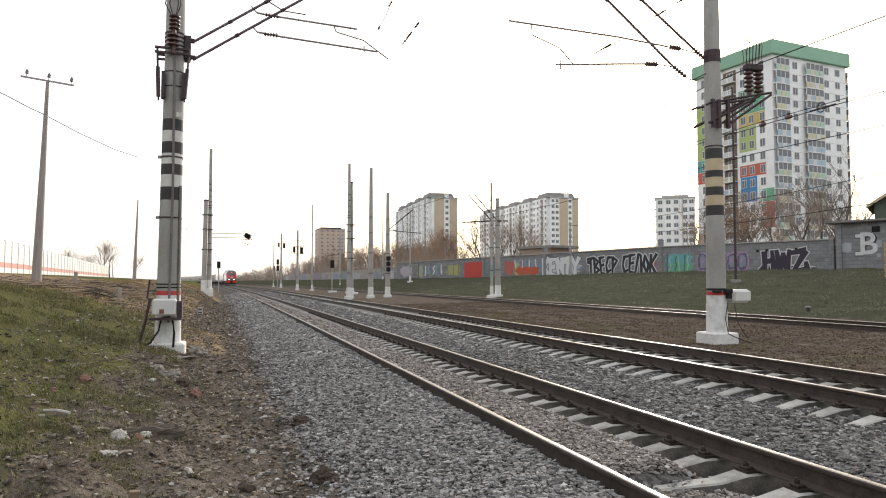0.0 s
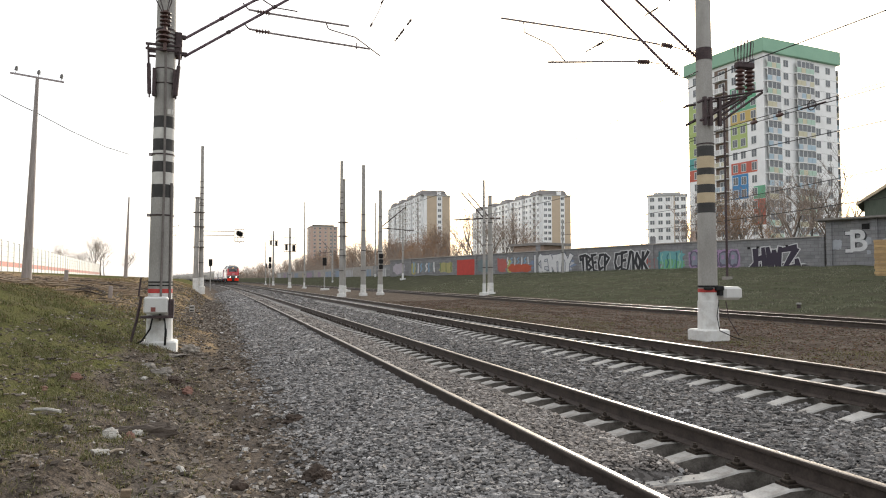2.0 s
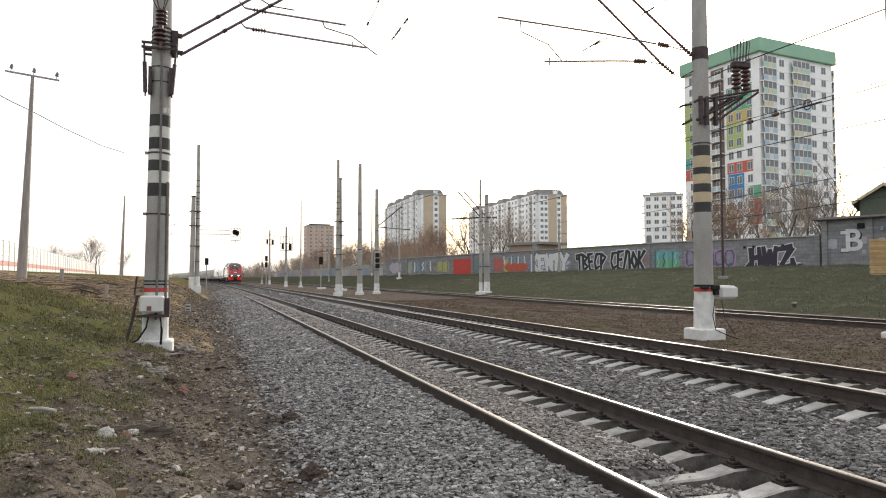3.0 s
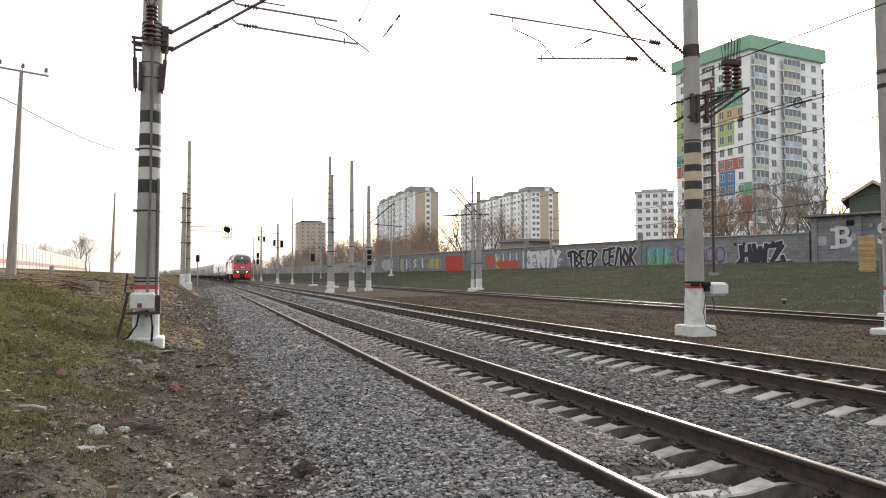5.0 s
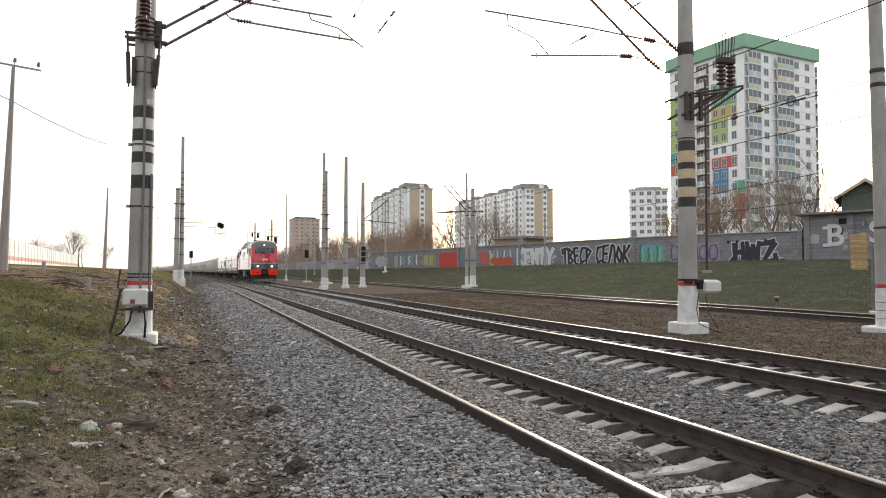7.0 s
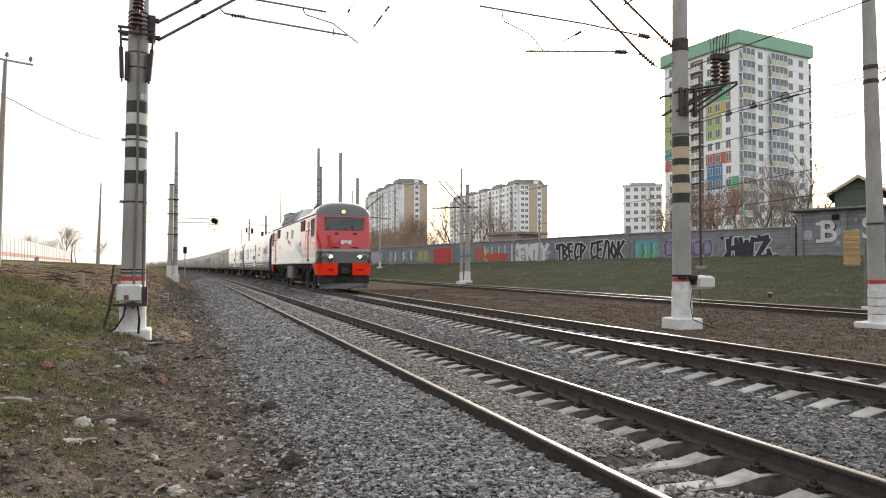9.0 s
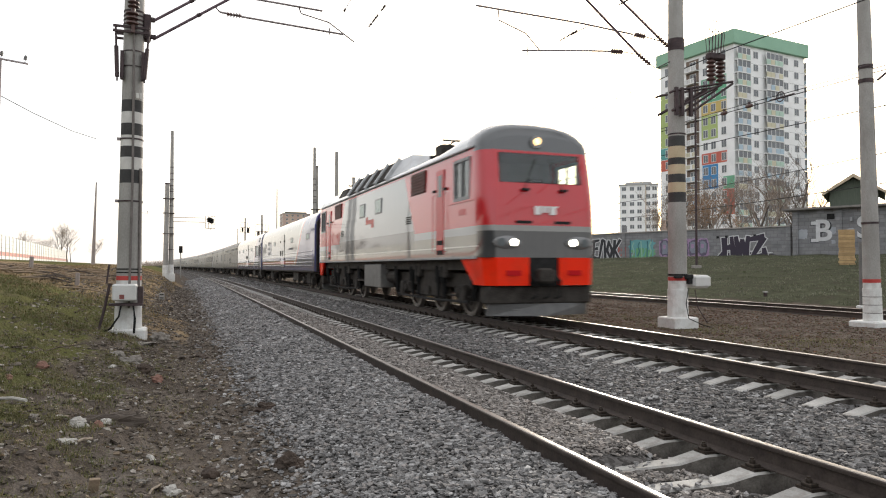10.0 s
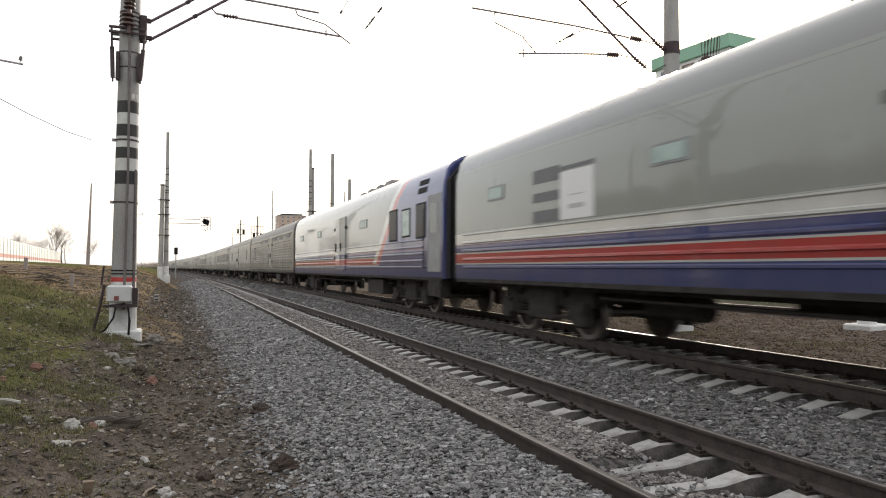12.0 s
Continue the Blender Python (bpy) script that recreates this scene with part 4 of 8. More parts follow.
def build_coach(kind, paint, label, ribs, windows, doors, big_windows=(), end_door=False, far=False, group="coaches of the train", lift=0.0, flat=0.0):
    ob = thing("railway_coach", label, "railway coach", group=group)
    L0, L1 = 0.42, 24.94
    body = part("body", G().loft([coach_ring(L0 - 0.0, 0.06), coach_ring(L0 + 0.06), coach_ring(8), coach_ring(16), coach_ring(L1 - 0.06), coach_ring(L1, 0.06)]), paint, ob, smooth=True)
    for s in (-1, 1):
        x = s * 1.53
        edges = [L0 + 0.5] + [v for a, b in sorted(doors) for v in (a, b)] + [L1 - 0.5]
        for z in ribs:
            for a, b in zip(edges[::2], edges[1::2]):
                if end_door and a < 2.0:
                    a = 2.0
                part("rib", G().loft([[(x - s * 0.01, a, z - 0.04), (x + s * 0.028, a + 0.05, z - 0.016), (x + s * 0.028, a + 0.05, z + 0.016), (x - s * 0.01, a, z + 0.04)], [(x - s * 0.01, b, z - 0.04), (x + s * 0.028, b - 0.05, z - 0.016), (x + s * 0.028, b - 0.05, z + 0.016), (x - s * 0.01, b, z + 0.04)]]), paint, body)
        for a, b in windows:
            f = part("window_frame", G().box(*sorted((x - s * 0.02, x + s * 0.015)), a - 0.05, b + 0.05, 2.77 + lift, 3.08 + lift - flat), M_steelgrey, body)
            part("window_pane", G().box(*sorted((x, x + s * 0.02)), a, b, 2.81 + lift, 3.04 + lift - flat), M_frost if not lift else M_boxgrey, f)
        for a, b, z0, z1 in big_windows:
            f = part("window_frame", G().box(*sorted((x - s * 0.02, x + s * 0.012)), a - 0.05, b + 0.05, z0 - 0.05, z1 + 0.05), M_black, body)
            part("window_pane", G().box(*sorted((x, x + s * 0.018)), a, b, z0, z1), M_frost if z0 > 2.25 else M_darkpane, f)
        for a, b in doors:
            mid = (a + b) / 2
            for p, q in ((a, mid - 0.01), (mid + 0.01, b)):
                d = part("sliding_door", G().box(*sorted((x - s * 0.03, x + s * 0.03)), p, q, 1.22, 3.42, 0.012), paint, ob)
                part("door_handle", G().tube((x + s * 0.05, q - 0.12, 2.0), (x + s * 0.05, q - 0.12, 2.35), 0.02, n=6), M_black, d)
            for z in (1.7, 2.9):
                part("door_hinge", G().box(*sorted((x, x + s * 0.05)), a - 0.16, a - 0.02, z, z + 0.12).box(*sorted((x, x + s * 0.05)), b + 0.02, b + 0.16, z, z + 0.12), M_under, ob)
        part("cantrail_seam", G().box(*sorted((x - s * 0.08, x - s * 0.0305)), L0 + 0.1, L1 - 0.1, 3.552, 3.5545), M_steelgrey, body)
        part("sill", G().box(*sorted((x - s * 0.05, x + s * 0.01)), L0 + 0.1, L1 - 0.1, 0.98, 1.06), M_under, body)
        if end_door:
            d = part("end_door", G().box(*sorted((x - s * 0.03, x + s * 0.012)), 0.62, 1.62, 1.2, 3.3, 0.01), M_steelgrey, ob, "grey end door with window")
            part("door_window", G().box(*sorted((x, x + s * 0.018)), 0.85, 1.4, 2.25, 3.05), M_glass, d)
            part("handrail", G().line([(x, 1.78, 3.0), (x + s * 0.07, 1.78, 2.95), (x + s * 0.07, 1.78, 1.35), (x, 1.78, 1.3)], 0.015), M_black, ob)
            part("entrance_step", G().box(*sorted((x, x - s * 0.3)), 0.65, 1.6, 0.55, 1.0), M_under, ob)
    if kind == "a":
        for z0, z1 in ((2.91, 3.17), (2.55, 2.73), (2.16, 2.39)):
            part("emblem_bar", G().box(-1.536, -1.5, 19.84, 20.84, z0, z1), M_emblem, body, "faded dark emblem bar")
        part("emblem_panel", G().box(-1.536, -1.5, 18.72, 19.8, 2.17, 3.02), M_logo, body, "faded white emblem panel")
        part("emblem_bar", G().box(-1.536, -1.5, 18.7, 19.8, 3.05, 3.12), M_emblem, body)
        for z0, z1 in ((2.58, 2.6), (2.35, 2.43)):
            part("emblem_bar", G().box(-1.539, -1.5, 19.0, 19.5, z0, z1), M_emblemgrey, body, "pale grey emblem bar")
        for k in range(9):
            part("lettering_bar", G().box(-1.5345, -1.5, 7.72 + k * 0.235, 7.9 + k * 0.235, 2.33, 2.46), M_emblem, body, "faded dark lettering bar")
    if end_door:
        for s in (-1, 1):
            for z0, z1, xo, xi in ((3.42, 3.58, 1.522, 1.495), (3.66, 3.8, 1.478, 1.45)):
                part("vestibule_vent", G().loft([[(s * (xo - 0.04), y, z0), (s * (xo + 0.012), y, z0), (s * (xi + 0.012), y, z1), (s * (xi - 0.04), y, z1)] for y in (1.75, 2.5)]), M_black, body, "dark roof-shoulder vent")
    for i in range(7):
        y = 2.6 + i * 3.3
        part("roof_vent", G().loft([[(-0.2, y, 4.36), (0.2, y, 4.36), (0.2, y + 0.5, 4.36), (-0.2, y + 0.5, 4.36)], [(-0.13, y + 0.06, 4.5), (0.13, y + 0.06, 4.5), (0.13, y + 0.44, 4.5), (-0.13, y + 0.44, 4.5)]]), M_under, ob)
    for y0, y1 in ((0.03, L0 + 0.02), (L1 - 0.02, 25.33)):
        part("gangway_bellows", G().loft([[(x, y, z) for x, z in ((-1.0, 1.1), (-1.0, 3.6), (-0.7, 4.0), (0.7, 4.0), (1.0, 3.6), (1.0, 1.1))] for y in (y0, (y0 + y1) / 2, y1)]), M_black, ob, "black rubber gangway")
        part("end_plate", G().loft([[(x * f, y, z) for x, z in ((-1.45, 1.05), (-1.45, 3.6), (-0.95, 4.2), (0.95, 4.2), (1.45, 3.6), (1.45, 1.05))] for y, f in ((y0 + 0.12 if y0 < 1 else y0, 1.0), (y1 if y0 < 1 else y1 - 0.12, 1.0))]), M_black, ob)
    for e, k in ((0.0, 1), (25.36, -1)):
        part("coupler", G().box(-0.2, 0.2, *sorted((e - k * 0.05, e + k * 0.9)), 0.9, 1.2, 0.04), M_under, ob)
    part("underframe", G().box(-1.25, 1.25, L0 + 0.1, L1 - 0.1, 0.9, 1.05), M_under, ob)
    part("battery_box", G().box(-1.4, -0.5, 6.6, 8.6, 0.42, 0.92, 0.03), M_under, ob)
    part("battery_box", G().box(0.5, 1.4, 14.2, 16.6, 0.64, 0.92, 0.03), M_under, ob)
    part("brake_tank", G().tube((-0.6, 17.1, 0.7), (-0.6, 18.4, 0.7), 0.2, n=10), M_under, ob)
    part("air_pipe", G().line([(-1.2, 6.0, 0.8), (-1.2, 8.6, 0.8), (-1.15, 12, 0.78), (-1.2, 19, 0.8)], 0.03), M_under, ob)
    for mid in (4.15, 21.15):
        part("bogie", BOGIE_COACH, None, ob, "two-axle bogie caked in grime", at=(0, mid, 0))
        for a in (mid - 1.2, mid + 1.2):
            add_wheelset(ob, a, 0.49, not far)
    return ob


BOGIE_COACH = mesh_of(bogie_mesh(3.5, (-1.2, 1.2), 0.49), M_under)
SMALL = ((2.15, 3.03), (8.0, 8.77), (16.45, 17.15), (22.2, 22.9))
RIBS5 = (2.11, 1.91, 1.72, 1.52, 1.33)
TRAIN = [(build_loco(), 0.0, LOCO_LENGTH)]


def add_coach(ob):
    TRAIN.append((ob, LOCO_GAP + (len(TRAIN) - 1) * COACH_PITCH, 25.36))
    return ob


add_coach(build_coach("a", M_coach_a, "silver mail coach with blue front end and red stripe", RIBS5, SMALL, ((11.7, 13.4),)))
add_coach(build_coach("b", M_coach_a, "silver mail coach with stripes, dark windows and end door", RIBS5, ((8.3, 9.3), (17.0, 17.9), (22.0, 22.9)), ((11.7, 13.6),), ((1.85, 2.6, 2.2, 3.1), (3.25, 3.95, 2.28, 3.04), (4.55, 5.35, 2.2, 3.1)), True))
C_RIBS = tuple(1.2 + 0.165 * i for i in range(11)) + (3.02, 3.46)
coach_c = add_coach(build_coach("c", M_coach_c, "dull beige-grey ribbed baggage coach", C_RIBS, ((1.6, 3.4), (4.6, 6.4), (7.4, 9.2), (12.4, 14.2), (15.6, 17.4)), ((9.9, 11.5),), ((20.6, 22.3, 2.1, 2.95),), lift=0.42, flat=0.08))
coach_d = add_coach(build_coach("d", M_coach_d, "plain grey coach with a wide door", (1.3,), (), ((12.0, 14.2),), ((3.2, 3.9, 2.2, 3.0), (20.0, 21.0, 2.2, 3.0)), False, True))
coach_e = add_coach(build_coach("e", M_coach_c, "dull grey ribbed coach with dark windows", C_RIBS[:5], (), (), tuple((1.8 + i * 2.4, 2.9 + i * 2.4, 2.2, 3.05) for i in range(9)), True, True))
for i in range(9):
    add_coach(copy_thing((coach_d, coach_e, coach_c)[i % 3], pose(0, 0, 0)))
FRONT_AT, SPEED = 25.89, 22.45


def on_track(y, length):
    """The pose of a vehicle whose front stands at y on the main track."""
    a, b = Vector((TRACK_2 + bend(y), y, RAIL_2)), Vector((TRACK_2 + bend(y + length), y + length, RAIL_2))
    return Matrix.LocRotScale(a, Euler((0, 0, -math.atan((b.x - a.x) / (b.y - a.y)))), None)


def motions():
    for ob, off, length in TRAIN:
        walk(ob, [(t * 0.5, on_track(FRONT_AT - SPEED * (t * 0.5 - 9.5) + off, length)) for t in range(25)])
    for w, y, r in WHEELS:
        turn = math.degrees(SPEED / r / FPS)
        walk(w, [(k / FPS, Matrix.Translation((0, y, r)) @ pose(0, 0, 0, turn * k)) for k in range(361)])


# ---- masts of the overhead line ----
M_conc = mat("weathered pole concrete", (0.27, 0.26, 0.24), (0.42, 0.41, 0.385), 0.9, 0, 1.5, 60, 0.3, stain=(0.2, 0.19, 0.17), stain_scale=2.5, stain_amount=0.5, stretch=(1, 1, 0.4))
M_white = mat("chalky white paint", (0.6, 0.6, 0.58), (0.78, 0.78, 0.75), 0.85, 0, 3, 60, 0.2, stain=(0.4, 0.37, 0.33), stain_scale=5, stain_amount=0.5)
M_bandblack = mat("faded black paint", (0.025, 0.025, 0.025), (0.06, 0.058, 0.055), 0.75, 0, 4, 60, 0.15)
M_bandwhite = mat("faded white band paint", (0.5, 0.49, 0.46), (0.66, 0.65, 0.61), 0.85, 0, 4, 60, 0.15)
M_bandtan = mat("yellowed band paint", (0.42, 0.34, 0.22), (0.56, 0.46, 0.31), 0.85, 0, 4, 60, 0.15)
M_redband = mat("red band paint", (0.38, 0.04, 0.035), (0.5, 0.06, 0.05), 0.7, 0, 4, 60, 0.1)
M_iron = mat("dark rusty iron", (0.035, 0.025, 0.028), (0.1, 0.07, 0.07), 0.7, 0.4, 8, 60, 0.2)
M_insul = mat("brown glazed insulator", (0.06, 0.03, 0.025), (0.12, 0.06, 0.05), 0.5, 0, 8, 60, 0.05)
M_strut = mat("purple-brown painted strut", (0.09, 0.06, 0.075), (0.17, 0.12, 0.14), 0.55, 0.3, 6, 60, 0.1)
M_tube = mat("dull galvanised tube", (0.22, 0.19, 0.19), (0.34, 0.3, 0.3), 0.5, 0.5, 6, 60, 0.1)
M_boxpaint = mat("pale grey box paint", (0.52, 0.52, 0.5), (0.66, 0.66, 0.64), 0.5, 0, 3, 50, 0.05, stain=(0.35, 0.32, 0.28), stain_amount=0.4)
M_wood = mat("weathered grey-brown wood", (0.22, 0.19, 0.17), (0.38, 0.34, 0.32), 0.85, 0, 3, 30, 0.3, stretch=(6, 6, 0.6))
M_brownplate = plain("dull red-brown plate", (0.2, 0.06, 0.05), 0.7)
M_lamp_red = plain("signal lens", (0.05, 0.02, 0.02), 0.2)


def insulator(g, a, b, r=0.07, n=5):
    """A string of sheds between two points."""
    a, b = Vector(a), Vector(b)
    g.tube(a, b, r * 0.35, n=6)
    for i in range(n):
        p, q = a.lerp(b, (i + 0.25) / n), a.lerp(b, (i + 0.7) / n)
        g.tube(p, q, r, r * 0.45, 8)
    return g


def build_mast(x, y, z, top, r0, r1, bands=(), foot=None, label="round concrete catenary mast", lean=(0, 0), white_to=0.0, red_at=None, name="catenary_mast"):
    """A tapered concrete mast with painted bands on a white concrete footing."""
    ob = thing(name, label, "mast", Matrix.LocRotScale((x, y, z), Euler((radians(lean[0]), radians(lean[1]), 0)), None), "catenary masts")
    h = top - z

    def rad(v):
        return r0 + (r1 - r0) * v / h
    cuts = sorted({0.0, h, *(v - z for b in bands for v in b[:2]), *((white_to - z,) if white_to else ())})
    shaft = G()
    mats = [M_conc, M_white, M_bandblack, M_bandwhite, M_bandtan]
    for a, b in zip(cuts, cuts[1:]):
        k = 0
        m = z + (a + b) / 2
        if white_to and m < white_to:
            k = 1
        for lo, hi, kind in bands:
            if lo < m < hi:
                k = kind
        shaft.slot(k).loft([[(rad(v) * math.cos(t), rad(v) * math.sin(t), v) for t in (2 * math.pi * i / 20 for i in range(20))] for v in (a, b)], caps=(b == h))
    part("shaft", shaft, mats, ob, smooth=True)
    if foot:
        w, fh = foot
        part("footing", G().box(-w, w, -w, w, -0.4, fh, 0.03), M_white, ob, "white-painted concrete footing")
        part("footing_stem", G().turn(((r0 + 0.02, fh - 0.02), (r0 + 0.014, fh + 0.2), (r0 + 0.008, 0.95), (r0 + 0.004, 0.97)), n=16), M_white, ob)
    if red_at:
        part("red_band", G().tube((0, 0, red_at - z), (0, 0, red_at + 0.09 - z), rad(red_at - z) + 0.006, n=20), M_redband, ob, "red painted ring")
    return ob, rad


def ring(ob, name, v, r, height=0.05, material=None):
    part(name, G().tube((0, 0, v), (0, 0, v + height), r + 0.012, n=20), material or M_iron, ob)


B, W, T = 2, 3, 4
# mast beside the nearest track
lm, rad = build_mast(-1.14, 16.04, -0.05, 9.6, 0.25, 0.175, ((4.63, 4.88, B), (4.39, 4.63, W), (4.14, 4.39, B), (3.91, 4.14, W), (3.68, 3.91, B), (3.42, 3.68, W), (3.14, 3.42, B)), (0.36, 0.17), "tall concrete catenary mast with black and white bands and white footing", (0, 0.45), 1.12, 1.12)
Z0 = 0.05
for v in (1.27, 1.34):
    ring(lm, "dark_strap", v + Z0, rad(1.3), 0.025, M_black)
for v in (5.58, 5.9):
    ring(lm, "hoop", v + Z0, rad(v), 0.02)
for v in (4.05, 2.75):
    ring(lm, "cable_hoop", v + Z0, rad(v), 0.03)
    part("hoop_bolt", G().box(-rad(v) - 0.07, -rad(v), -0.03, 0.03, v + Z0 - 0.01, v + Z0 + 0.05), M_tube, lm)
for v in (6.47, 6.56, 6.65, 6.74):
    ring(lm, "clamp_hoop", v + Z0, rad(v), 0.035)
for dy in (-0.26, 0.26):
    for v in (6.25, 6.35):
        part("clamp_bar", G().box(-0.38, 0.31, dy - 0.025, dy + 0.025, v + Z0, v + Z0 + 0.045), M_iron, lm)
part("hinge_plate", G().box(0.19, 0.33, -0.11, 0.11, 6.22 + Z0, 6.74 + Z0, 0.012).box(0.3, 0.43, -0.05, 0.05, 6.26 + Z0, 6.33 + Z0).box(0.3, 0.4, -0.05, 0.05, 6.62 + Z0, 6.7 + Z0), M_iron, lm, "rusty cantilever hinge plate")
for k, top_x, low_x in ((-1, -0.33, -0.285), (1, 0.31, 0.235)):
    screw = G().tube((top_x, -0.26, 6.42), (top_x + (low_x - top_x) * 0.4, -0.26, 5.98), 0.022, n=8)
    screw.tube((top_x + (low_x - top_x) * 0.4, -0.26, 6.0), (low_x, -0.26, 5.36), 0.042, n=8).tube((low_x, -0.26, 5.4), (low_x, -0.26, 5.28), 0.018, n=6)
    part("turnbuckle", screw, M_iron, lm, "rusty turnbuckle")
    part("turnbuckle_bracket", G().box(*sorted((k * 0.17, k * 0.235)), -0.27, -0.12, 5.34, 5.92), M_iron, lm)
stack = G().tube((0.0, -0.3, 6.3), (0.0, -0.3, 7.15), 0.04, n=8)
for k in range(4):
    stack.turn(((0.04, 0.0), (0.115, 0.015), (0.115, 0.03), (0.04, 0.06)), (0.0, -0.3, 6.82 + k * 0.085), 12)
for k in range(3):
    stack.turn(((0.05, 0.0), (0.13, 0.02), (0.12, 0.05), (0.05, 0.08)), (-0.02, -0.3, 6.46 + k * 0.1), 12)
part("insulator_column", stack, M_insul, lm, "dark ribbed insulator column")
for dx in (-0.19, -0.1, 0.07, 0.12):
    part("lead_loop", G().line([(dx * 0.3, -0.3, 7.1), (dx, -0.34, 7.35), (dx * 0.6, -0.3, 7.75), (dx, -0.28, 8.3)], 0.013), M_iron, lm)
M_conduit = mat("grey-brown cable conduit", (0.1, 0.088, 0.08), (0.2, 0.178, 0.165), 0.7, 0, 5, 40, 0.15)
part("conduit", G().line([(0.03, -0.29, 0.6), (0.05, -0.28, 3.4), (0.02, -0.24, 6.3)], 0.026), M_conduit, lm)
part("conduit_pipe", G().line([(0.2, -0.16, 0.9), (0.19, -0.15, 3.5)], 0.03), M_conduit, lm)
box = part("switch_box", G().box(-0.27, 0.19, -0.6, -0.28, 0.76, 1.1, 0.03), M_boxpaint, lm, "pale grey steel switch box")
part("box_plate", G().box(-0.13, -0.04, -0.606, -0.59, 0.8, 0.89), M_brownplate, box)
part("box_clamp", G().box(0.2, 0.3, -0.5, -0.25, 0.7, 1.05).box(-0.33, 0.3, -0.55, -0.3, 0.66, 0.71), M_iron, box)
part("box_cable", G().line([(-0.1, -0.45, 0.7), (-0.14, -0.5, 0.45), (-0.3, -0.45, 0.2), (-0.42, -0.35, 0.12)], 0.02).line([(0.12, -0.5, 0.7), (0.16, -0.52, 0.4), (0.14, -0.42, 0.1)], 0.025), M_black, box)
part("guy_chain", G().line([(-0.34, -0.25, 1.1), (-0.42, -0.3, 0.6), (-0.52, -0.35, 0.15)], 0.03).line([(-0.36, -0.2, 1.5), (-0.4, -0.22, 1.1)], 0.02), M_iron, lm)
part("number_bars", G().box(0.08, 0.14, -0.258, -0.245, 4.95, 5.06).box(0.16, 0.19, -0.25, -0.235, 4.95, 5.06), M_bandwhite, lm, "white number bars")


def cantilever(name, at, label, struts, tubes, insulators, rods, group="cantilevers"):
    """Hinged arm over a track: points are (x, z) in the plane across the line."""
    ob = thing(name, label, "cantilever", Matrix.Translation(at), group)
    for pts in struts:
        part("strut", G().line([(x - at[0], 0, z - at[2]) for x, z in pts], 0.031, 8), M_strut, ob)
        for x, z in pts[1:-1]:
            part("strut_clip", G().tube((x - at[0] - 0.035, 0, z - at[2] - 0.022), (x - at[0] + 0.035, 0, z - at[2] + 0.022), 0.043, n=8), M_iron, ob)
    for pts in tubes:
        part("registration_tube", G().line([(x - at[0], 0, z - at[2]) for x, z in pts], 0.024, 8), M_tube, ob)
    for a, b in insulators:
        part("insulator", insulator(G(), (a[0] - at[0], 0, a[1] - at[2]), (b[0] - at[0], 0, b[1] - at[2])), M_insul, ob, "brown ribbed insulator")
    for pts in rods:
        part("steady_arm", G().line([(x - at[0], 0, z - at[2]) for x, z in pts], 0.014, 6), M_iron, ob)
    return ob


cant = cantilever("cantilever", (-0.74, 16.04, 6.7), "purple-brown catenary cantilever hinged to a concrete mast", (((-0.74, 6.62), (0.05, 7.17), (0.82, 7.71), (1.9, 8.47)), ((-0.72, 6.24), (0.2, 6.88), (1.18, 7.56), (2.2, 8.27))), (((0.62, 7.44), (0.9, 7.41), (2.89, 7.31)), ((0.63, 7.0), (1.15, 6.95), (3.38, 6.82))), (((0.78, 6.97), (1.09, 6.97)), ((0.8, 7.42), (1.1, 7.4))), (((2.34, 7.36), (2.4, 7.2), (2.45, 7.18), (3.04, 7.06), (3.64, 6.67)), ((0.5, 7.57), (0.62, 7.44)), ((0.52, 7.12), (0.63, 7.0)), ((3.06, 6.93), (3.06, 6.78)), ((0.81, 7.76), (1.2, 7.55), (1.7, 7.52))))
# mast between the main track and the far track
rm, rad = build_mast(11.63, 14.59, -0.12, 10.4, 0.24, 0.168, ((4.44, 4.70, B), (4.15, 4.44, T), (3.98, 4.15, B), (3.74, 3.98, T), (3.53, 3.74, B), (3.28, 3.53, T), (3.03, 3.28, B)), (0.36, 0.27), "concrete catenary mast with black and yellowed bands and white footing", (0, 0), 1.06, 1.06)
ring(rm, "dark_strap", 1.3, rad(1.3), 0.05, M_black)
ring(rm, "hoop", 4.86, rad(4.8), 0.03)
ring(rm, "collar", 7.0, rad(7.0), 0.3)
box = part("switch_box", G().box(0.28, 0.84, -0.28, 0.2, 0.99, 1.32, 0.06), M_boxpaint, rm, "pale grey rounded switch box")
part("box_clamp", G().box(-0.3, -0.06, -0.3, -0.2, 1.24, 1.31, 0.02).box(0.02, 0.26, -0.3, -0.2, 1.22, 1.34, 0.02).box(0.1, 0.2, -0.32, -0.2, 1.1, 1.22), M_black, box)
part("box_cable", G().line([(0.1, -0.28, 1.0), (0.0, -0.32, 0.6), (0.05, -0.35, 0.25), (0.3, -0.55, 0.1), (0.6, -0.5, 0.03)], 0.012), M_black, box)
part("box_stay", G().line([(0.45, -0.1, 0.95), (0.5, -0.15, 0.5), (0.75, -0.2, 0.1)], 0.014), M_iron, box)
br = G()
for v, dy in ((5.72, -0.28), (5.72, 0.28)):
    br.line([(-0.42, dy, 5.84), (-0.3, dy, 5.9), (1.55, dy, 6.3)], 0.03, 4).line([(-0.35, dy, 5.4), (1.2, dy, 6.2)], 0.035, 4).line([(0.3, dy, 5.45), (1.55, dy, 6.25)], 0.03, 4)
for bx in (-0.22, 0.22, -0.05):
    br.box(bx - 0.04, bx + 0.04, -0.32, -0.24, 5.3, 6.0)
part("feeder_bracket", br, M_iron, rm, "dark iron side bracket with stays")
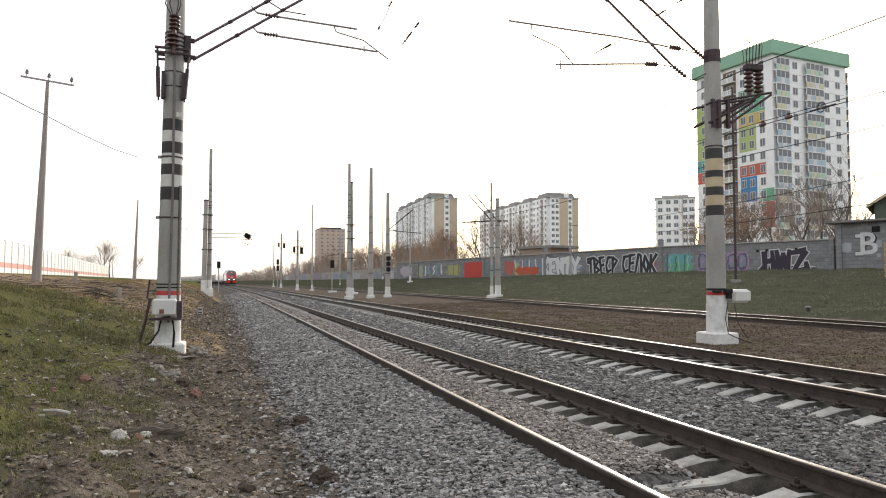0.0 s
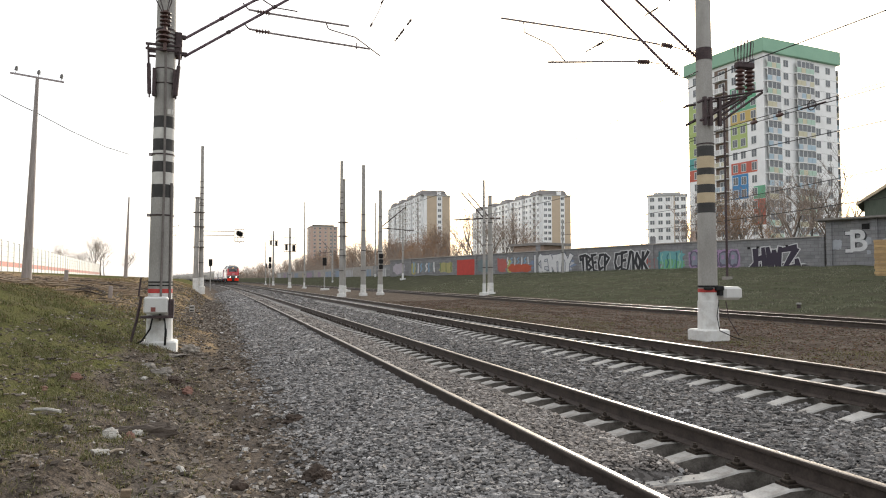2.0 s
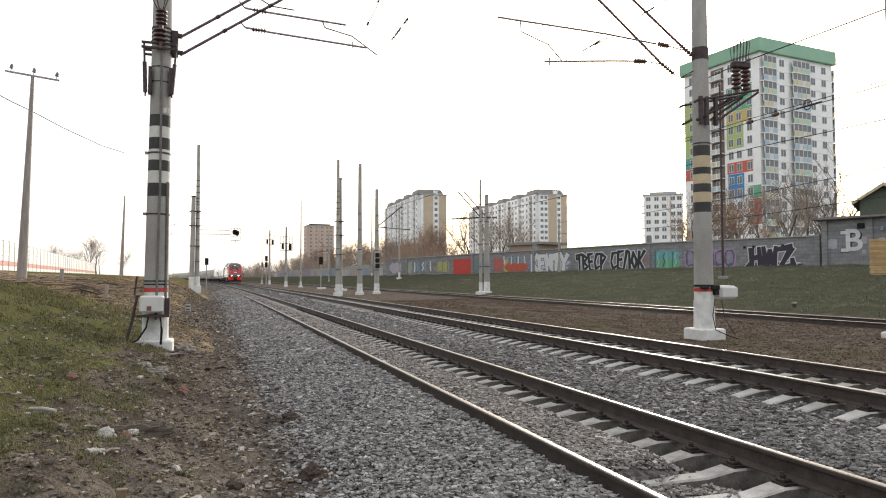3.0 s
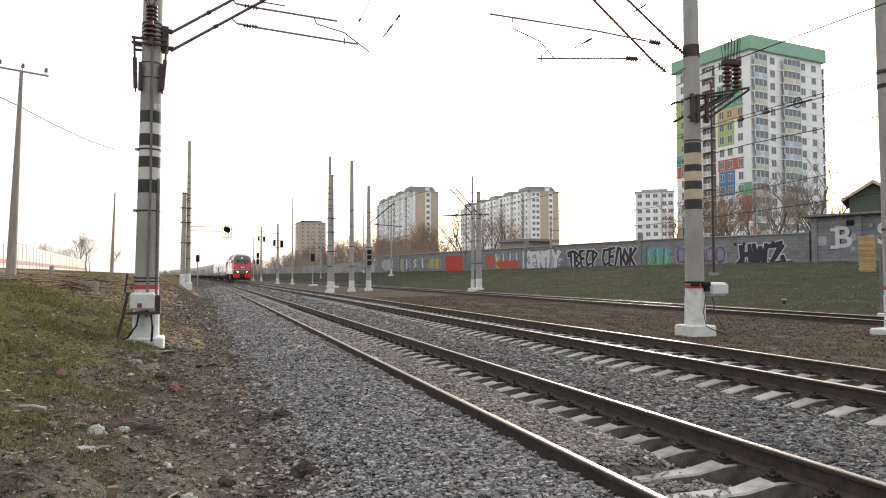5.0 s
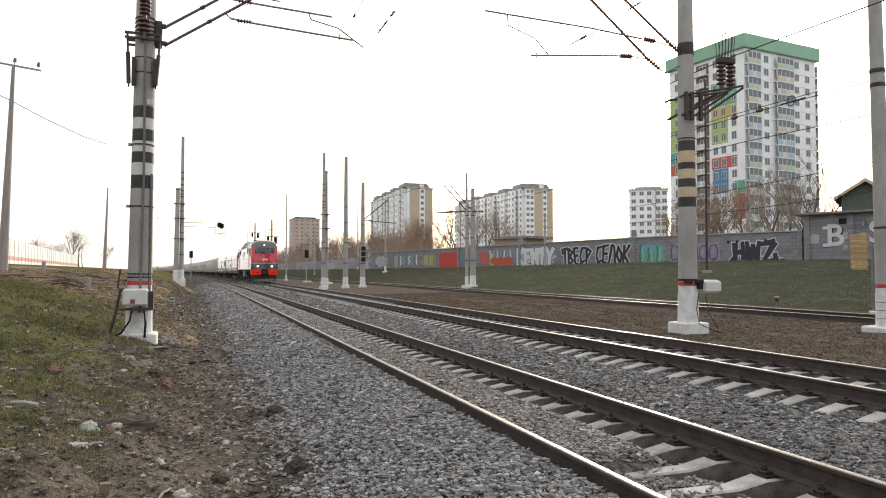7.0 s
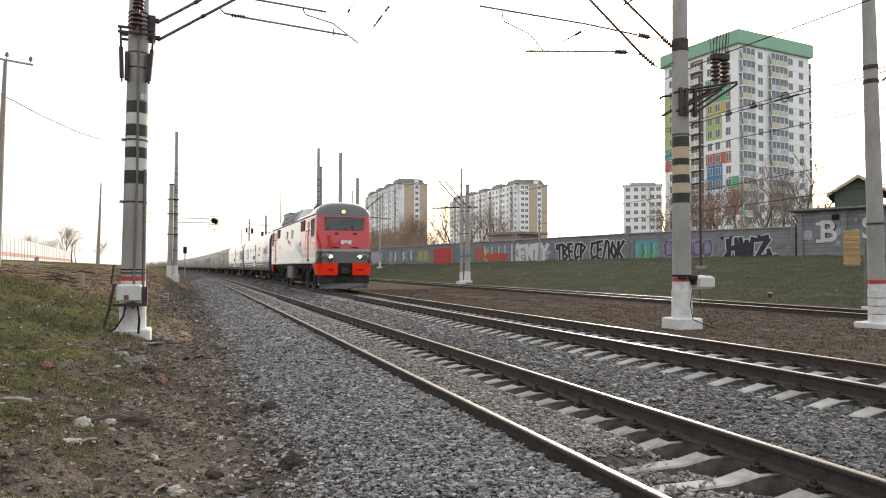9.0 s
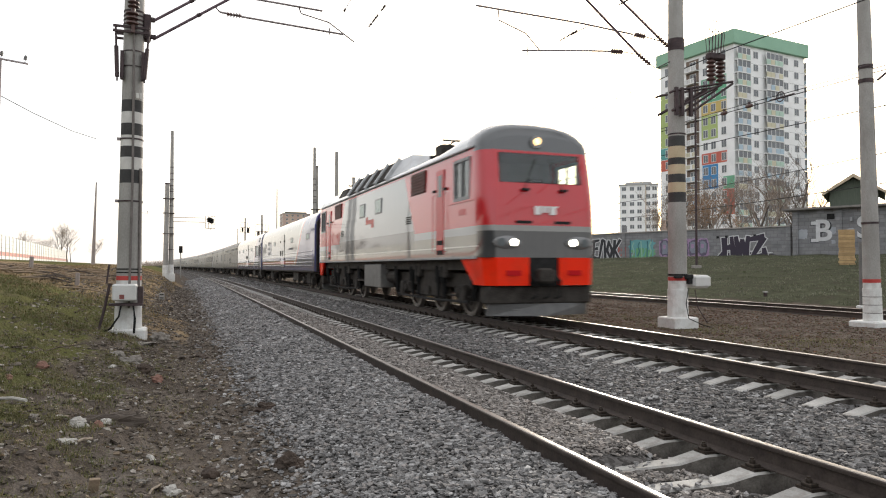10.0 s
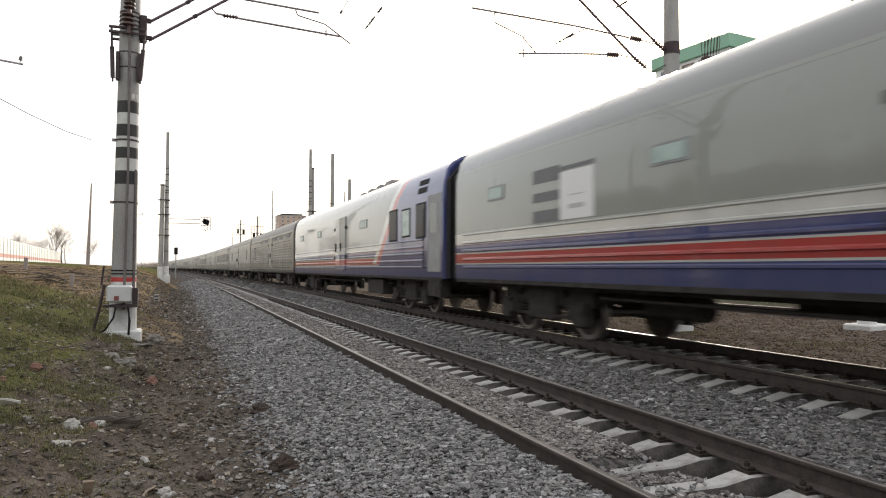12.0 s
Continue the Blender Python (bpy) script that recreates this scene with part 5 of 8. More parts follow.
for bx in (0.93, 1.22):
    ins = G().tube((bx, -0.2, 6.2), (bx, -0.2, 6.9), 0.05, n=8)
    for k in range(5):
        ins.turn(((0.05, 0), (0.12, 0.03), (0.12, 0.055), (0.05, 0.1)), (bx, -0.2, 6.28 + k * 0.11), 12)
    part("post_insulator", ins, M_insul, rm, "dark ribbed post insulator")
part("insulator_yoke", G().box(0.82, 1.33, -0.3, -0.1, 6.83, 7.0, 0.03), M_iron, rm)
for k in range(6):
    x0 = 0.8 + k * 0.09
    part("lead_loop", G().line([(x0, -0.2, 7.0), (x0 - 0.05 + 0.02 * k, -0.2, 7.5), (x0 + 0.04, -0.2, 7.9), (x0 + 0.12, -0.2, 7.5), (x0 + 0.06, -0.2, 7.0)], 0.01, 4), M_iron, rm)
cantilever("cantilever", (10.97, 14.59, 7.2), "brown catenary cantilever reaching over the main track", (((11.07, 7.2), (9.61, 8.26), (8.9, 8.78)), ((10.5, 6.68), (8.67, 8.14), (8.0, 8.67))), (((10.34, 7.17), (8.9, 7.27), (6.12, 7.35)), ((9.7, 6.68), (9.04, 6.62), (7.29, 6.44))), (((10.4, 7.17), (10.72, 7.15)), ((9.72, 6.68), (10.05, 6.7)), ((11.07, 7.2), (11.4, 6.97)), ((10.5, 6.68), (10.85, 6.46))), (((6.68, 7.32), (6.7, 7.08), (7.39, 6.85), (7.76, 6.48)), ((7.42, 6.55), (7.42, 6.35)), ((8.6, 6.95), (9.05, 7.22)), ((10.85, 6.46), (11.03, 6.39), (11.46, 6.61)), ((10.72, 7.15), (11.45, 7.05)), ((10.05, 6.7), (10.5, 6.68))))
# mast farther right
m6, rad = build_mast(15.95, 12.67, -0.08, 10.4, 0.2, 0.135, (), (0.38, 0.16), "weathered concrete mast with white footing and red ring", (0, -1.2), 1.02, 1.02)
for v in (6.05, 6.4):
    ring(m6, "clamp", v, rad(v), 0.1)
part("stay_rod", G().line([(-0.15, -0.2, 6.45), (-0.5, -0.2, 6.35)], 0.02).line([(0.15, -0.2, 6.1), (0.9, -0.2, 6.6)], 0.03), M_iron, m6)
ring(m6, "cable_hoop", 2.55, rad(2.5), 0.05)
for v in (0.55, 0.75, 0.35):
    ring(m6, "wire_wrap", v, 0.204, 0.012)
post = thing("steel_post", "dull grey post with a white footing behind the far track", "post", (20.62, 16.75, 0.02))
part("shaft", G().tube((0, 0, 0.1), (0, 0, 2.2), 0.085, n=10), M_boxgrey, post)
part("footing", G().box(-0.16, 0.12, -0.12, 0.12, -0.3, 0.14, 0.03), M_white, post, "white-painted footing")
# distant masts: (x, y, base, top, radius, kind)
for x, y, z, top, kind in ((10.26, 60.3, -0.12, 11.64, 2), (12.46, 61.7, -0.1, 11.6, 1), (14.37, 63.3, -0.1, 9.6, 3), (20.35, 52.3, 0.05, 9.3, 4), (21.0, 52.6, 0.08, 8.1, 3), (11.69, 119.8, -0.1, 10.0, 1), (13.2, 112.0, -0.1, 13.6, 5), (-1.22, 62.0, 0.55, 12.6, 2), (24.0, 92.0, 1.2, 11.0, 5), (23.6, 107.4, 1.2, 13.3, 5), (34.5, 66.0, 1.9, 7.6, 6), (12.4, 165.0, -0.1, 12.4, 1), (12.0, 185.0, -0.1, 11.0, 5), (23.5, 150.0, 1.0, 11.0, 4), (20.5, 130.0, 0.1, 10.0, 4)):
    dark = kind == 4
    ob, rad = build_mast(x, y, z, top, (0.2 if kind == 2 else 0.24) if kind < 4 else 0.13, (0.12 if kind == 2 else 0.15) if kind < 4 else 0.08, (), (0.32, 0.25) if kind != 6 else None, {1: "slim grey concrete mast with white footing", 2: "paired concrete mast with steel straps", 3: "concrete mast carrying a bracket and insulators", 4: "dark slender steel mast", 5: "tall slender grey pole", 6: "thin steel lamp post"}[kind], white_to=z + 1.0 if kind < 5 else 0.0)
    for v in (2.2, 4.0, 5.8, 7.2):
        if v < top - z - 0.5:
            ring(ob, "strap", v, rad(v), 0.06)
    if kind == 2:
        dx, dy, share, wide = (-0.42, -0.25, 0.63, 0.21) if x < 0 else (0.3, 0.35, 0.86, 0.17)
        part("second_shaft", G().tube((dx, dy, 0), (dx * 0.8, dy, (top - z) * share), wide, wide * 0.8, 14), (M_conc,), ob)
        part("second_footing", G().tube((dx, dy, -0.3), (dx, dy, 0.95), wide + 0.02, n=14), M_white, ob, "white-painted mast foot")
        part("bolted_cap", G().tube((dx * 0.8, dy, (top - z) * share), (dx * 0.8, dy, (top - z) * share + 0.1), wide * 0.8 + 0.03, n=12), M_iron, ob)
        for v in (3.5, 5.2, 6.4):
            part("tie_strap", G().box(min(dx, 0) - 0.24, max(dx, 0) + 0.24, min(dy, 0) - 0.2, max(dy, 0) + 0.2, v, v + 0.05), M_iron, ob)
        for k in range(5):
            ring(ob, "strap", 7.0 + k * 0.5, rad(7 + k * 0.5), 0.06)
    if kind in (3, 4):
        e = -0.8 if x > 20 else 1.0
        part("bracket_arm", G().line([(0, 0, 6.2), (e * 2.4, 0, 8.2)], 0.05).line([(0, 0, 6.2), (e * 3.2, 0, 6.0)], 0.04).line([(e * 1.4, 0, 7.4), (e * 1.5, 0, 6.2)], 0.02), M_iron, ob, "dark bracket arm over the track")
        part("insulator", insulator(G(), (0.5, 0, 6.2), (0.9, 0, 6.2), 0.09), M_insul, ob)
    if kind == 3 and x < 20:
        g = G()
        for v in (2.4, 2.9, 3.4):
            g.box(-0.2, 0.2, -0.35, -0.2, v, v + 0.4, 0.05)
        part("lamp_cluster", g, M_black, ob, "dark stacked signal heads")


# signals
def build_signal(x, y, z, height, label, heads=2):
    ob = thing("railway_signal", label, "signal", (x, y, z), "railway signals")
    part("post", G().tube((0, 0, -0.2), (0, 0, height), 0.08, n=8), M_conc, ob)
    for i in range(heads):
        v = height - 0.9 - i * 1.3
        h = part("signal_head", G().box(-0.28, 0.28, -0.25, -0.08, v, v + 1.1, 0.06), M_black, ob)
        for k in range(3):
            part("hood", G().turn(((0.1, 0), (0.1, -0.2), (0.08, -0.2), (0.08, 0)), (0, -0.25, v + 0.22 + k * 0.33), 8, "y"), M_black, h)
            part("lens", G().turn(((0.0, 0), (0.08, 0), (0.08, -0.02), (0, -0.02)), (0, -0.26, v + 0.22 + k * 0.33), 8, "y"), M_lamp_red, h)
    return ob


build_signal(-0.9, 118.0, -0.2, 4.6, "dark railway signal on a slim post beside the track", 1)
build_signal(10.6, 150.0, -0.2, 6.0, "dark railway signal with two heads on a post")
build_signal(14.6, 100.0, 0.0, 4.2, "low dark railway signal between tracks", 1)
build_signal(12.4, 190.0, -0.2, 5.5, "distant dark railway signal on a post", 1)
gan = thing("signal_gantry", "twin-rail steel signal arm reaching from a concrete mast", "signal gantry", (-1.6, 62.0, 5.3))
part("arm", G().line([(0.3, 0, 0.15), (3.0, 0, 0.15)], 0.03).line([(0.3, 0, -0.2), (3.0, 0, -0.2)], 0.03), M_tube, gan)
for a in (3.05, 3.3, 3.55, 3.8):
    part("cage_bar", G().line([(a, -0.2, -0.72), (a, -0.2, 0.32)], 0.022), M_iron, gan)
for v in (-0.72, -0.35, 0.0, 0.32):
    part("cage_bar", G().line([(3.05, -0.2, v), (3.8, -0.2, v)], 0.022), M_iron, gan)
part("cage_foot", G().line([(3.42, -0.2, -0.72), (3.42, -0.2, -0.85)], 0.03), M_iron, gan)
for a, v in ((3.34, -0.02), (3.52, -0.1)):
    head = part("signal_head", G().turn(((0.05, -0.22), (0.17, -0.18), (0.19, 0.0), (0.17, 0.18), (0.05, 0.22)), (a, -0.4, v), 12), M_black, gan, "dark round signal head in a cage")
    part("hood", G().turn(((0.1, 0), (0.1, -0.16), (0.085, -0.16), (0.085, 0)), (a, -0.55, v), 10, "y"), M_black, head)
for y, side, hang in ((119.8, 11.69, 7.0), (165.0, 12.4, 10.0)):
    c = thing("signal_cage", "dark caged signal heads high on a mast", "signal", (side, y, hang))
    for a in (-1.0, -0.5, 0.5, 1.0):
        part("cage_bar", G().line([(a, -0.3, -1.0), (a, -0.3, 1.3)], 0.04), M_iron, c)
    for v in (-1.0, 0.2, 1.3):
        part("cage_bar", G().line([(-1.0, -0.3, v), (1.0, -0.3, v)], 0.04), M_iron, c)
    part("signal_head", G().box(-0.8, -0.4, -0.6, -0.32, -0.8, 0.2), M_black, c)
    part("signal_head", G().box(0.35, 0.85, -0.6, -0.32, -1.0, 0.1), M_black, c)


# wooden line poles and their sagging wire on the grassy side
def build_line_pole(x, y, height, lean, arm=True):
    z = ground_height(x, y) - 0.1
    ob = thing("line_pole", "leaning weathered wooden line pole with a crossarm" if arm else "plain leaning weathered wooden pole", "utility pole", Matrix.LocRotScale((x, y, z), Euler((0, radians(lean), 0)), None), "line poles")
    part("pole", G().tube((0, 0, 0), (0, 0, height), 0.155, 0.05, 12), M_wood, ob, smooth=True)
    part("pole_base", G().box(-0.22, 0.22, -0.22, 0.22, -0.1, 0.16, 0.03), M_white, ob)
    if not arm:
        return ob
    arm_ob = part("crossarm", G().box(-0.8, 0.8, -0.035, 0.035, -0.025, 0.025), M_tube, ob, "grey steel crossarm", pose(0, 0, height, 0, 5, 0))
    for a in (-0.64, 0.02, 0.7):
        part("insulator", G().turn(((0.012, 0), (0.012, 0.09), (0.06, 0.1), (0.05, 0.16), (0.055, 0.18), (0.03, 0.24)), (a, 0, 0.02), 8), M_boxgrey, arm_ob, "grey line insulator")
    return ob


build_line_pole(-5.9, 25.95, 6.95, 1.6)
build_line_pole(-7.0, 61.9, 6.9, 1.4, False)
build_line_pole(-5.3, 92.0, 6.5, 0.5)
build_line_pole(-6.5, 110.0, 6.5, 0.5)
wire = G().line([(-6.97, 20.50, 6.87), (-6.69, 22.00, 6.94), (-6.24, 23.40, 6.91), (-5.99, 24.80, 6.91), (-5.82, 26.20, 6.99), (-5.27, 28.80, 6.95), (-4.39, 31.50, 6.85), (-3.69, 33.00, 6.84)], 0.014)
tagged(part("loose_wire", wire, M_black), "thin loose black wire hanging from a wooden pole", "wire")


# feeder and catenary wires seen against the tower block and the far masts
def wire_run(name, label, pts, r=0.012):
    out = []
    for (a, b) in zip(pts, pts[1:]):
        a, b = Vector(a), Vector(b)
        sag = (b - a).length ** 2 * 0.00016
        for i in range(12):
            t = i / 12
            out.append(a.lerp(b, t) - Vector((0, 0, 4 * sag * t * (1 - t))))
    out.append(Vector(pts[-1]))
    return tagged(part(name, G().line(out, r, 4), M_black), label, "wire", "overhead wires")


wire_run("feeder_wire", "thin black overhead feeder wire on insulators", [(12.7, 14.5, 6.85), (14.6, 63.2, 7.6)], 0.014)
wire_run("feeder_wire", "thin black overhead feeder wire on insulators", [(12.7, 14.4, 6.85), (13.2, -30, 7.2)], 0.014)
wire_run("catenary_wire", "thin black overhead wire above the far track", [(18.25, -12.0, 6.0), (18.2, 20.0, 6.0), (18.0, 52.3, 6.0)], 0.014)
wire_run("catenary_wire", "thin black overhead wire above the far track", [(18.25, -12.0, 7.2), (18.2, 20.0, 6.95), (18.0, 52.3, 7.3)], 0.014)
wire_run("catenary_wire", "thin black overhead wire above the far track", [(20.6, 5.0, 5.6), (34.5, 66.0, 7.2)], 0.016)
wire_run("catenary_wire", "thin black overhead wire above the far track", [(21.0, 5.0, 4.6), (34.5, 66.0, 6.0)], 0.016)


wire_run("catenary_wire", "thin black overhead wire above the far track", [(18.25, -12.0, 7.32), (18.2, 20.0, 7.07), (18.0, 52.3, 7.42)], 0.012)
for y, z in ((20.2, 6.94), (19.0, 6.94)):
    fit = thing("strain_insulator", "dark strain insulator clamped between two overhead wires", "insulator", (18.2, y, z), "wire fittings")
    part("body", G().turn(((0.02, -0.16), (0.06, -0.12), (0.075, 0.0), (0.06, 0.12), (0.02, 0.16)), (0, 0, 0.02), 10, "y"), M_insul, fit)
    part("clamp", G().box(-0.03, 0.03, -0.04, 0.04, -0.04, 0.16), M_iron, fit)
ringed = thing("arcing_ring", "dark ring guard on an overhead wire joint", "wire fitting", (18.21, 17.65, 6.93), "wire fittings")
for k in range(16):
    a, b = (2 * math.pi * (k + d) / 16 for d in (0, 1))
    part("ring_piece", G().tube((0, 0.16 * math.cos(a), 0.05 + 0.16 * math.sin(a)), (0, 0.16 * math.cos(b), 0.05 + 0.16 * math.sin(b)), 0.018, n=6), M_iron, ringed)
part("joint_rod", G().tube((0, -0.55, 0.02), (0, 0.45, 0.02), 0.025, n=8), M_iron, ringed)
# contact and carrier wires over the two nearer tracks, with their clamps
M_wire = mat("worn bright copper wire", (0.45, 0.4, 0.36), (0.6, 0.56, 0.52), 0.35, 0.9, 5, 60, 0.02)
for name, label, s, z in (("contact_wire", "thin bright contact wire above the siding", 3.45, 6.3), ("carrier_wire", "thin carrier wire above the siding", 3.45, 7.58), ("contact_wire", "thin bright contact wire above the main track", 7.7, 6.4), ("carrier_wire", "thin carrier wire above the main track", 7.7, 8.3)):
    pts = [(s + bend(y), y, z) for y in (-20, 0, 20, 40, 60)]
    tagged(part(name, G().line(pts, 0.0035, 4), M_wire), label, "wire", "overhead wires")


def wire_clamp(x, y, z, length, drop, label):
    ob = thing("wire_clamp", label, "wire fitting", (x, y, z), "wire fittings")
    part("jaw", G().box(-0.009, 0.009, -length / 2, length * 0.1, -0.016, 0.012).box(-0.007, 0.007, length * 0.16, length / 2, -0.01, 0.01), M_iron, ob)
    for v in (-0.28, 0.25):
        part("bolt", G().tube((-0.022, v * length, 0), (0.022, v * length, 0), 0.014, n=6), M_iron, ob)
    if drop:
        part("dropper", G().line([(0, 0, 0), (0.02, 0.5, drop * 0.5), (0.0, 1.2, drop)], 0.008), M_iron, ob)
        part("dropper_end", G().tube((0, 1.15, drop * 0.96), (0, 1.27, drop * 1.02), 0.026, n=6), M_iron, ob)
    return ob


wire_clamp(3.45, 13.5, 6.3, 0.75, 0.0, "dark bolted clamp on the contact wire over the siding")
wire_clamp(3.45, 12.75, 6.3, 0.3, 0.0, "short dark joint clamp on the contact wire over the siding")
wire_clamp(3.45, 15.0, 7.58, 0.35, -0.12, "dark carrier wire clamp with a hanging dropper rod")
wire_clamp(7.7, 13.2, 6.4, 0.75, 0.0, "dark bolted clamp on the contact wire over the main track")
wire_clamp(7.7, 11.1, 6.4, 0.4, 0.0, "short dark joint clamp on the contact wire over the main track")
wire_clamp(7.7, 10.35, 6.4, 0.45, 0.0, "dark bolted clamp on the contact wire over the main track")


# ---- long painted wall on the far bank ----
M_wallgrey = mat("grey painted masonry", (0.17, 0.17, 0.175), (0.26, 0.26, 0.265), 0.9, 0, 0.8, 25, 0.4, stain=(0.33, 0.32, 0.3), stain_scale=0.9, stain_amount=0.35, stretch=(1, 1, 2.5))
def blockwork(m, wide, high):
    """Coursed blocks with recessed joints, over the paint of a wall."""
    n, ln = m.node_tree.nodes, m.node_tree.links.new
    bsdf = n["Principled BSDF"]
    co, sep, put, brick = n.new("ShaderNodeTexCoord"), n.new("ShaderNodeSeparateXYZ"), n.new("ShaderNodeCombineXYZ"), n.new("ShaderNodeTexBrick")
    ln(co.outputs["Object"], sep.inputs["Vector"])
    ln(sep.outputs["X"], put.inputs["X"])
    ln(sep.outputs["Z"], put.inputs["Y"])
    ln(put.outputs["Vector"], brick.inputs["Vector"])
    brick.inputs["Scale"].default_value, brick.inputs["Brick Width"].default_value, brick.inputs["Row Height"].default_value, brick.inputs["Mortar Size"].default_value = 1.0, wide, high, 0.014
    brick.inputs["Color1"].default_value, brick.inputs["Color2"].default_value, brick.inputs["Mortar"].default_value = (1.08, 1.08, 1.08, 1), (0.86, 0.86, 0.86, 1), (0.62, 0.62, 0.62, 1)
    mul = n.new("ShaderNodeMix")
    mul.data_type, mul.blend_type = "RGBA", "MULTIPLY"
    mul.inputs["Factor"].default_value = 1
    ln(bsdf.inputs["Base Color"].links[0].from_socket, mul.inputs["A"])
    ln(brick.outputs["Color"], mul.inputs["B"])
    ln(mul.outputs["Result"], bsdf.inputs["Base Color"])


blockwork(M_wallgrey, 0.6, 0.3)
M_coping = mat("weathered coping slab", (0.22, 0.2, 0.18), (0.36, 0.34, 0.31), 0.9, 0, 2, 30, 0.4)
WALL_A, WALL_B = Vector((47.4, 45.0, 0)), Vector((24.0, 99.4, 0))
WALL_WAY = (WALL_B - WALL_A).normalized()
WALL_TURN = math.atan2(WALL_WAY.y, WALL_WAY.x)


def wall_at(u, z=0.0, out=0.0):
    """Pose on the wall's track-side face: u metres along it, local x running back along it as read from the track, y into it."""
    p = WALL_A + WALL_WAY * u
    return Matrix.Translation((p.x, p.y, z)) @ Matrix.Rotation(WALL_TURN + math.pi, 4, "Z") @ Matrix.Translation((0, -out, 0))


def wall_top(u):
    return 4.76 if u < 14 else 4.76 - (u - 14) * 0.0158


def build_wall():
    w = thing("wall_far_bank", "long grey masonry wall covered in graffiti along the bank", "wall", kind="structure")
    n = 10
    for i in range(n):
        u0, u1 = i * 5.92, (i + 1) * 5.92 - 0.02
        a, b = wall_top(u0), wall_top(u1)
        m = wall_at(u1)
        L = u1 - u0
        part("wall_panel", G().loft([[(0, 0, 0.9), (0, 0.3, 0.9), (0, 0.3, b), (0, 0, b)], [(L, 0, 0.9), (L, 0.3, 0.9), (L, 0.3, a), (L, 0, a)]]), M_wallgrey, w, at=m)
        part("coping", G().loft([[(0, -0.12, b + 0.004), (0, 0.42, b + 0.004), (0, 0.36, b + 0.13), (0, -0.1, b + 0.1)], [(L, -0.12, a + 0.004), (L, 0.42, a + 0.004), (L, 0.36, a + 0.13), (L, -0.1, a + 0.1)]]), M_coping, w, at=m)
    for u in (0.2, 16.0, 31.0, 41.2, 54.4):
        part("pier", G().box(-0.18, 0.18, -0.08, 0.35, 0.9, wall_top(u) + (0.75 if u in (16.0, 31.0) else 0.15)), M_wallgrey, w, at=wall_at(u))
    for u, z in ((6.3, 4.05), (5.5, 4.08), (3.0, 4.1), (2.3, 4.12)):
        part("vent_hole", G().box(-0.12, 0.12, -0.012, 0.05, z - 0.1, z + 0.1), M_black, w, at=wall_at(u))
    # lower continuation beside the tracks farther on
    for i in range(12):
        y0, y1 = 100.0 + i * 12, 112.0 + i * 12 - 0.05
        def edge(y, z0, z1):
            x = 25.4 + bend(y)
            return [(x, y, z0), (x + 0.3, y, z0), (x + 0.3, y, z1), (x, y, z1)]
        part("wall_panel", G().loft([edge(y0, 0.5, 3.5), edge(y1, 0.5, 3.5)]), M_coping if i % 3 else M_wallgrey, w)
        tone = random.Random(i).choice(((0.4, 0.4, 0.42), (0.2, 0.27, 0.36), (0.4, 0.36, 0.2), (0.5, 0.5, 0.5), (0.3, 0.2, 0.3)))
        a, b = random.Random(i).uniform(1, 4), random.Random(i + 50).uniform(6, 11)
        g = G()
        for q in range(5):
            u, v = y0 + a + (b - a) * q / 5, y0 + a + (b - a) * (q + 0.7) / 5
            g.loft([[(25.39 + bend(y), y, 1.5 + 0.3 * (q % 2)), (25.394 + bend(y), y, 1.5), (25.394 + bend(y), y, 3.0), (25.39 + bend(y), y, 2.8 + 0.2 * (q % 2))] for y in (u, v)])
        part("graffiti_patch", g, mat("faded spray", tuple(c * 0.7 for c in tone), tone, 0.8, 0, 1, 30, 0.0), w)
    return w


WALL = build_wall()
paint_cache = {}


def spray(name, c):
    if name not in paint_cache:
        paint_cache[name] = mat("sprayed " + name, tuple(v * 0.75 for v in c), c, 0.7, 0, 2.5, 40, 0.05)
    return paint_cache[name]


BLACKP, WHITEP = spray("black paint", (0.03, 0.03, 0.035)), spray("white paint", (0.66, 0.66, 0.66))


def blob(rnd, w, h, n=26, rough=0.16):
    """An uneven sprayed patch."""
    pts = []
    for i in range(n):
        a = 2 * math.pi * i / n
        k = 1 + rnd.uniform(-rough, rough)
        c, s = math.cos(a), math.sin(a)
        pts.append((w / 2 * k * math.copysign(abs(c) ** 0.55, c), h / 2 * k * math.copysign(abs(s) ** 0.55, s)))
    return pts


def patch(u, z, pts, material, out, label="", name="graffiti_patch"):
    g = G().loft([[(x, -out, y) for x, y in pts], [(x, -out + 0.003, y) for x, y in pts]])
    return part(name, g, material, WALL, label, wall_at(u, z))


def strokes(rnd, u, z, w, h, count, materials, out, thick=0.16):
    """Letter-like bent strokes side by side."""
    for i in range(count):
        cx = -w / 2 + w * (i + 0.5) / count
        pts = []
        m = materials[i % len(materials)]
        path = [(cx + rnd.uniform(-0.2, 0.2) * w / count, -h / 2 + h * k / 3 + rnd.uniform(-0.08, 0.08) * h) for k in range(4)]
        if i % 2:
            path = [(cx - 0.35 * w / count, -h * 0.4), (cx + 0.3 * w / count, -h * 0.1), (cx - 0.25 * w / count, h * 0.2), (cx + 0.35 * w / count, h * 0.42)]
        left, right = [], []
        for k, (x, y) in enumerate(path):
            a, b = path[max(k - 1, 0)], path[min(k + 1, 3)]
            d = Vector((b[0] - a[0], b[1] - a[1])).normalized()
            t = thick * rnd.uniform(0.75, 1.25)
            left.append((x - d.y * t, y + d.x * t))
            right.append((x + d.y * t, y - d.x * t))
        patch(u, z, left + right[::-1], m, out, name="graffiti_stroke")


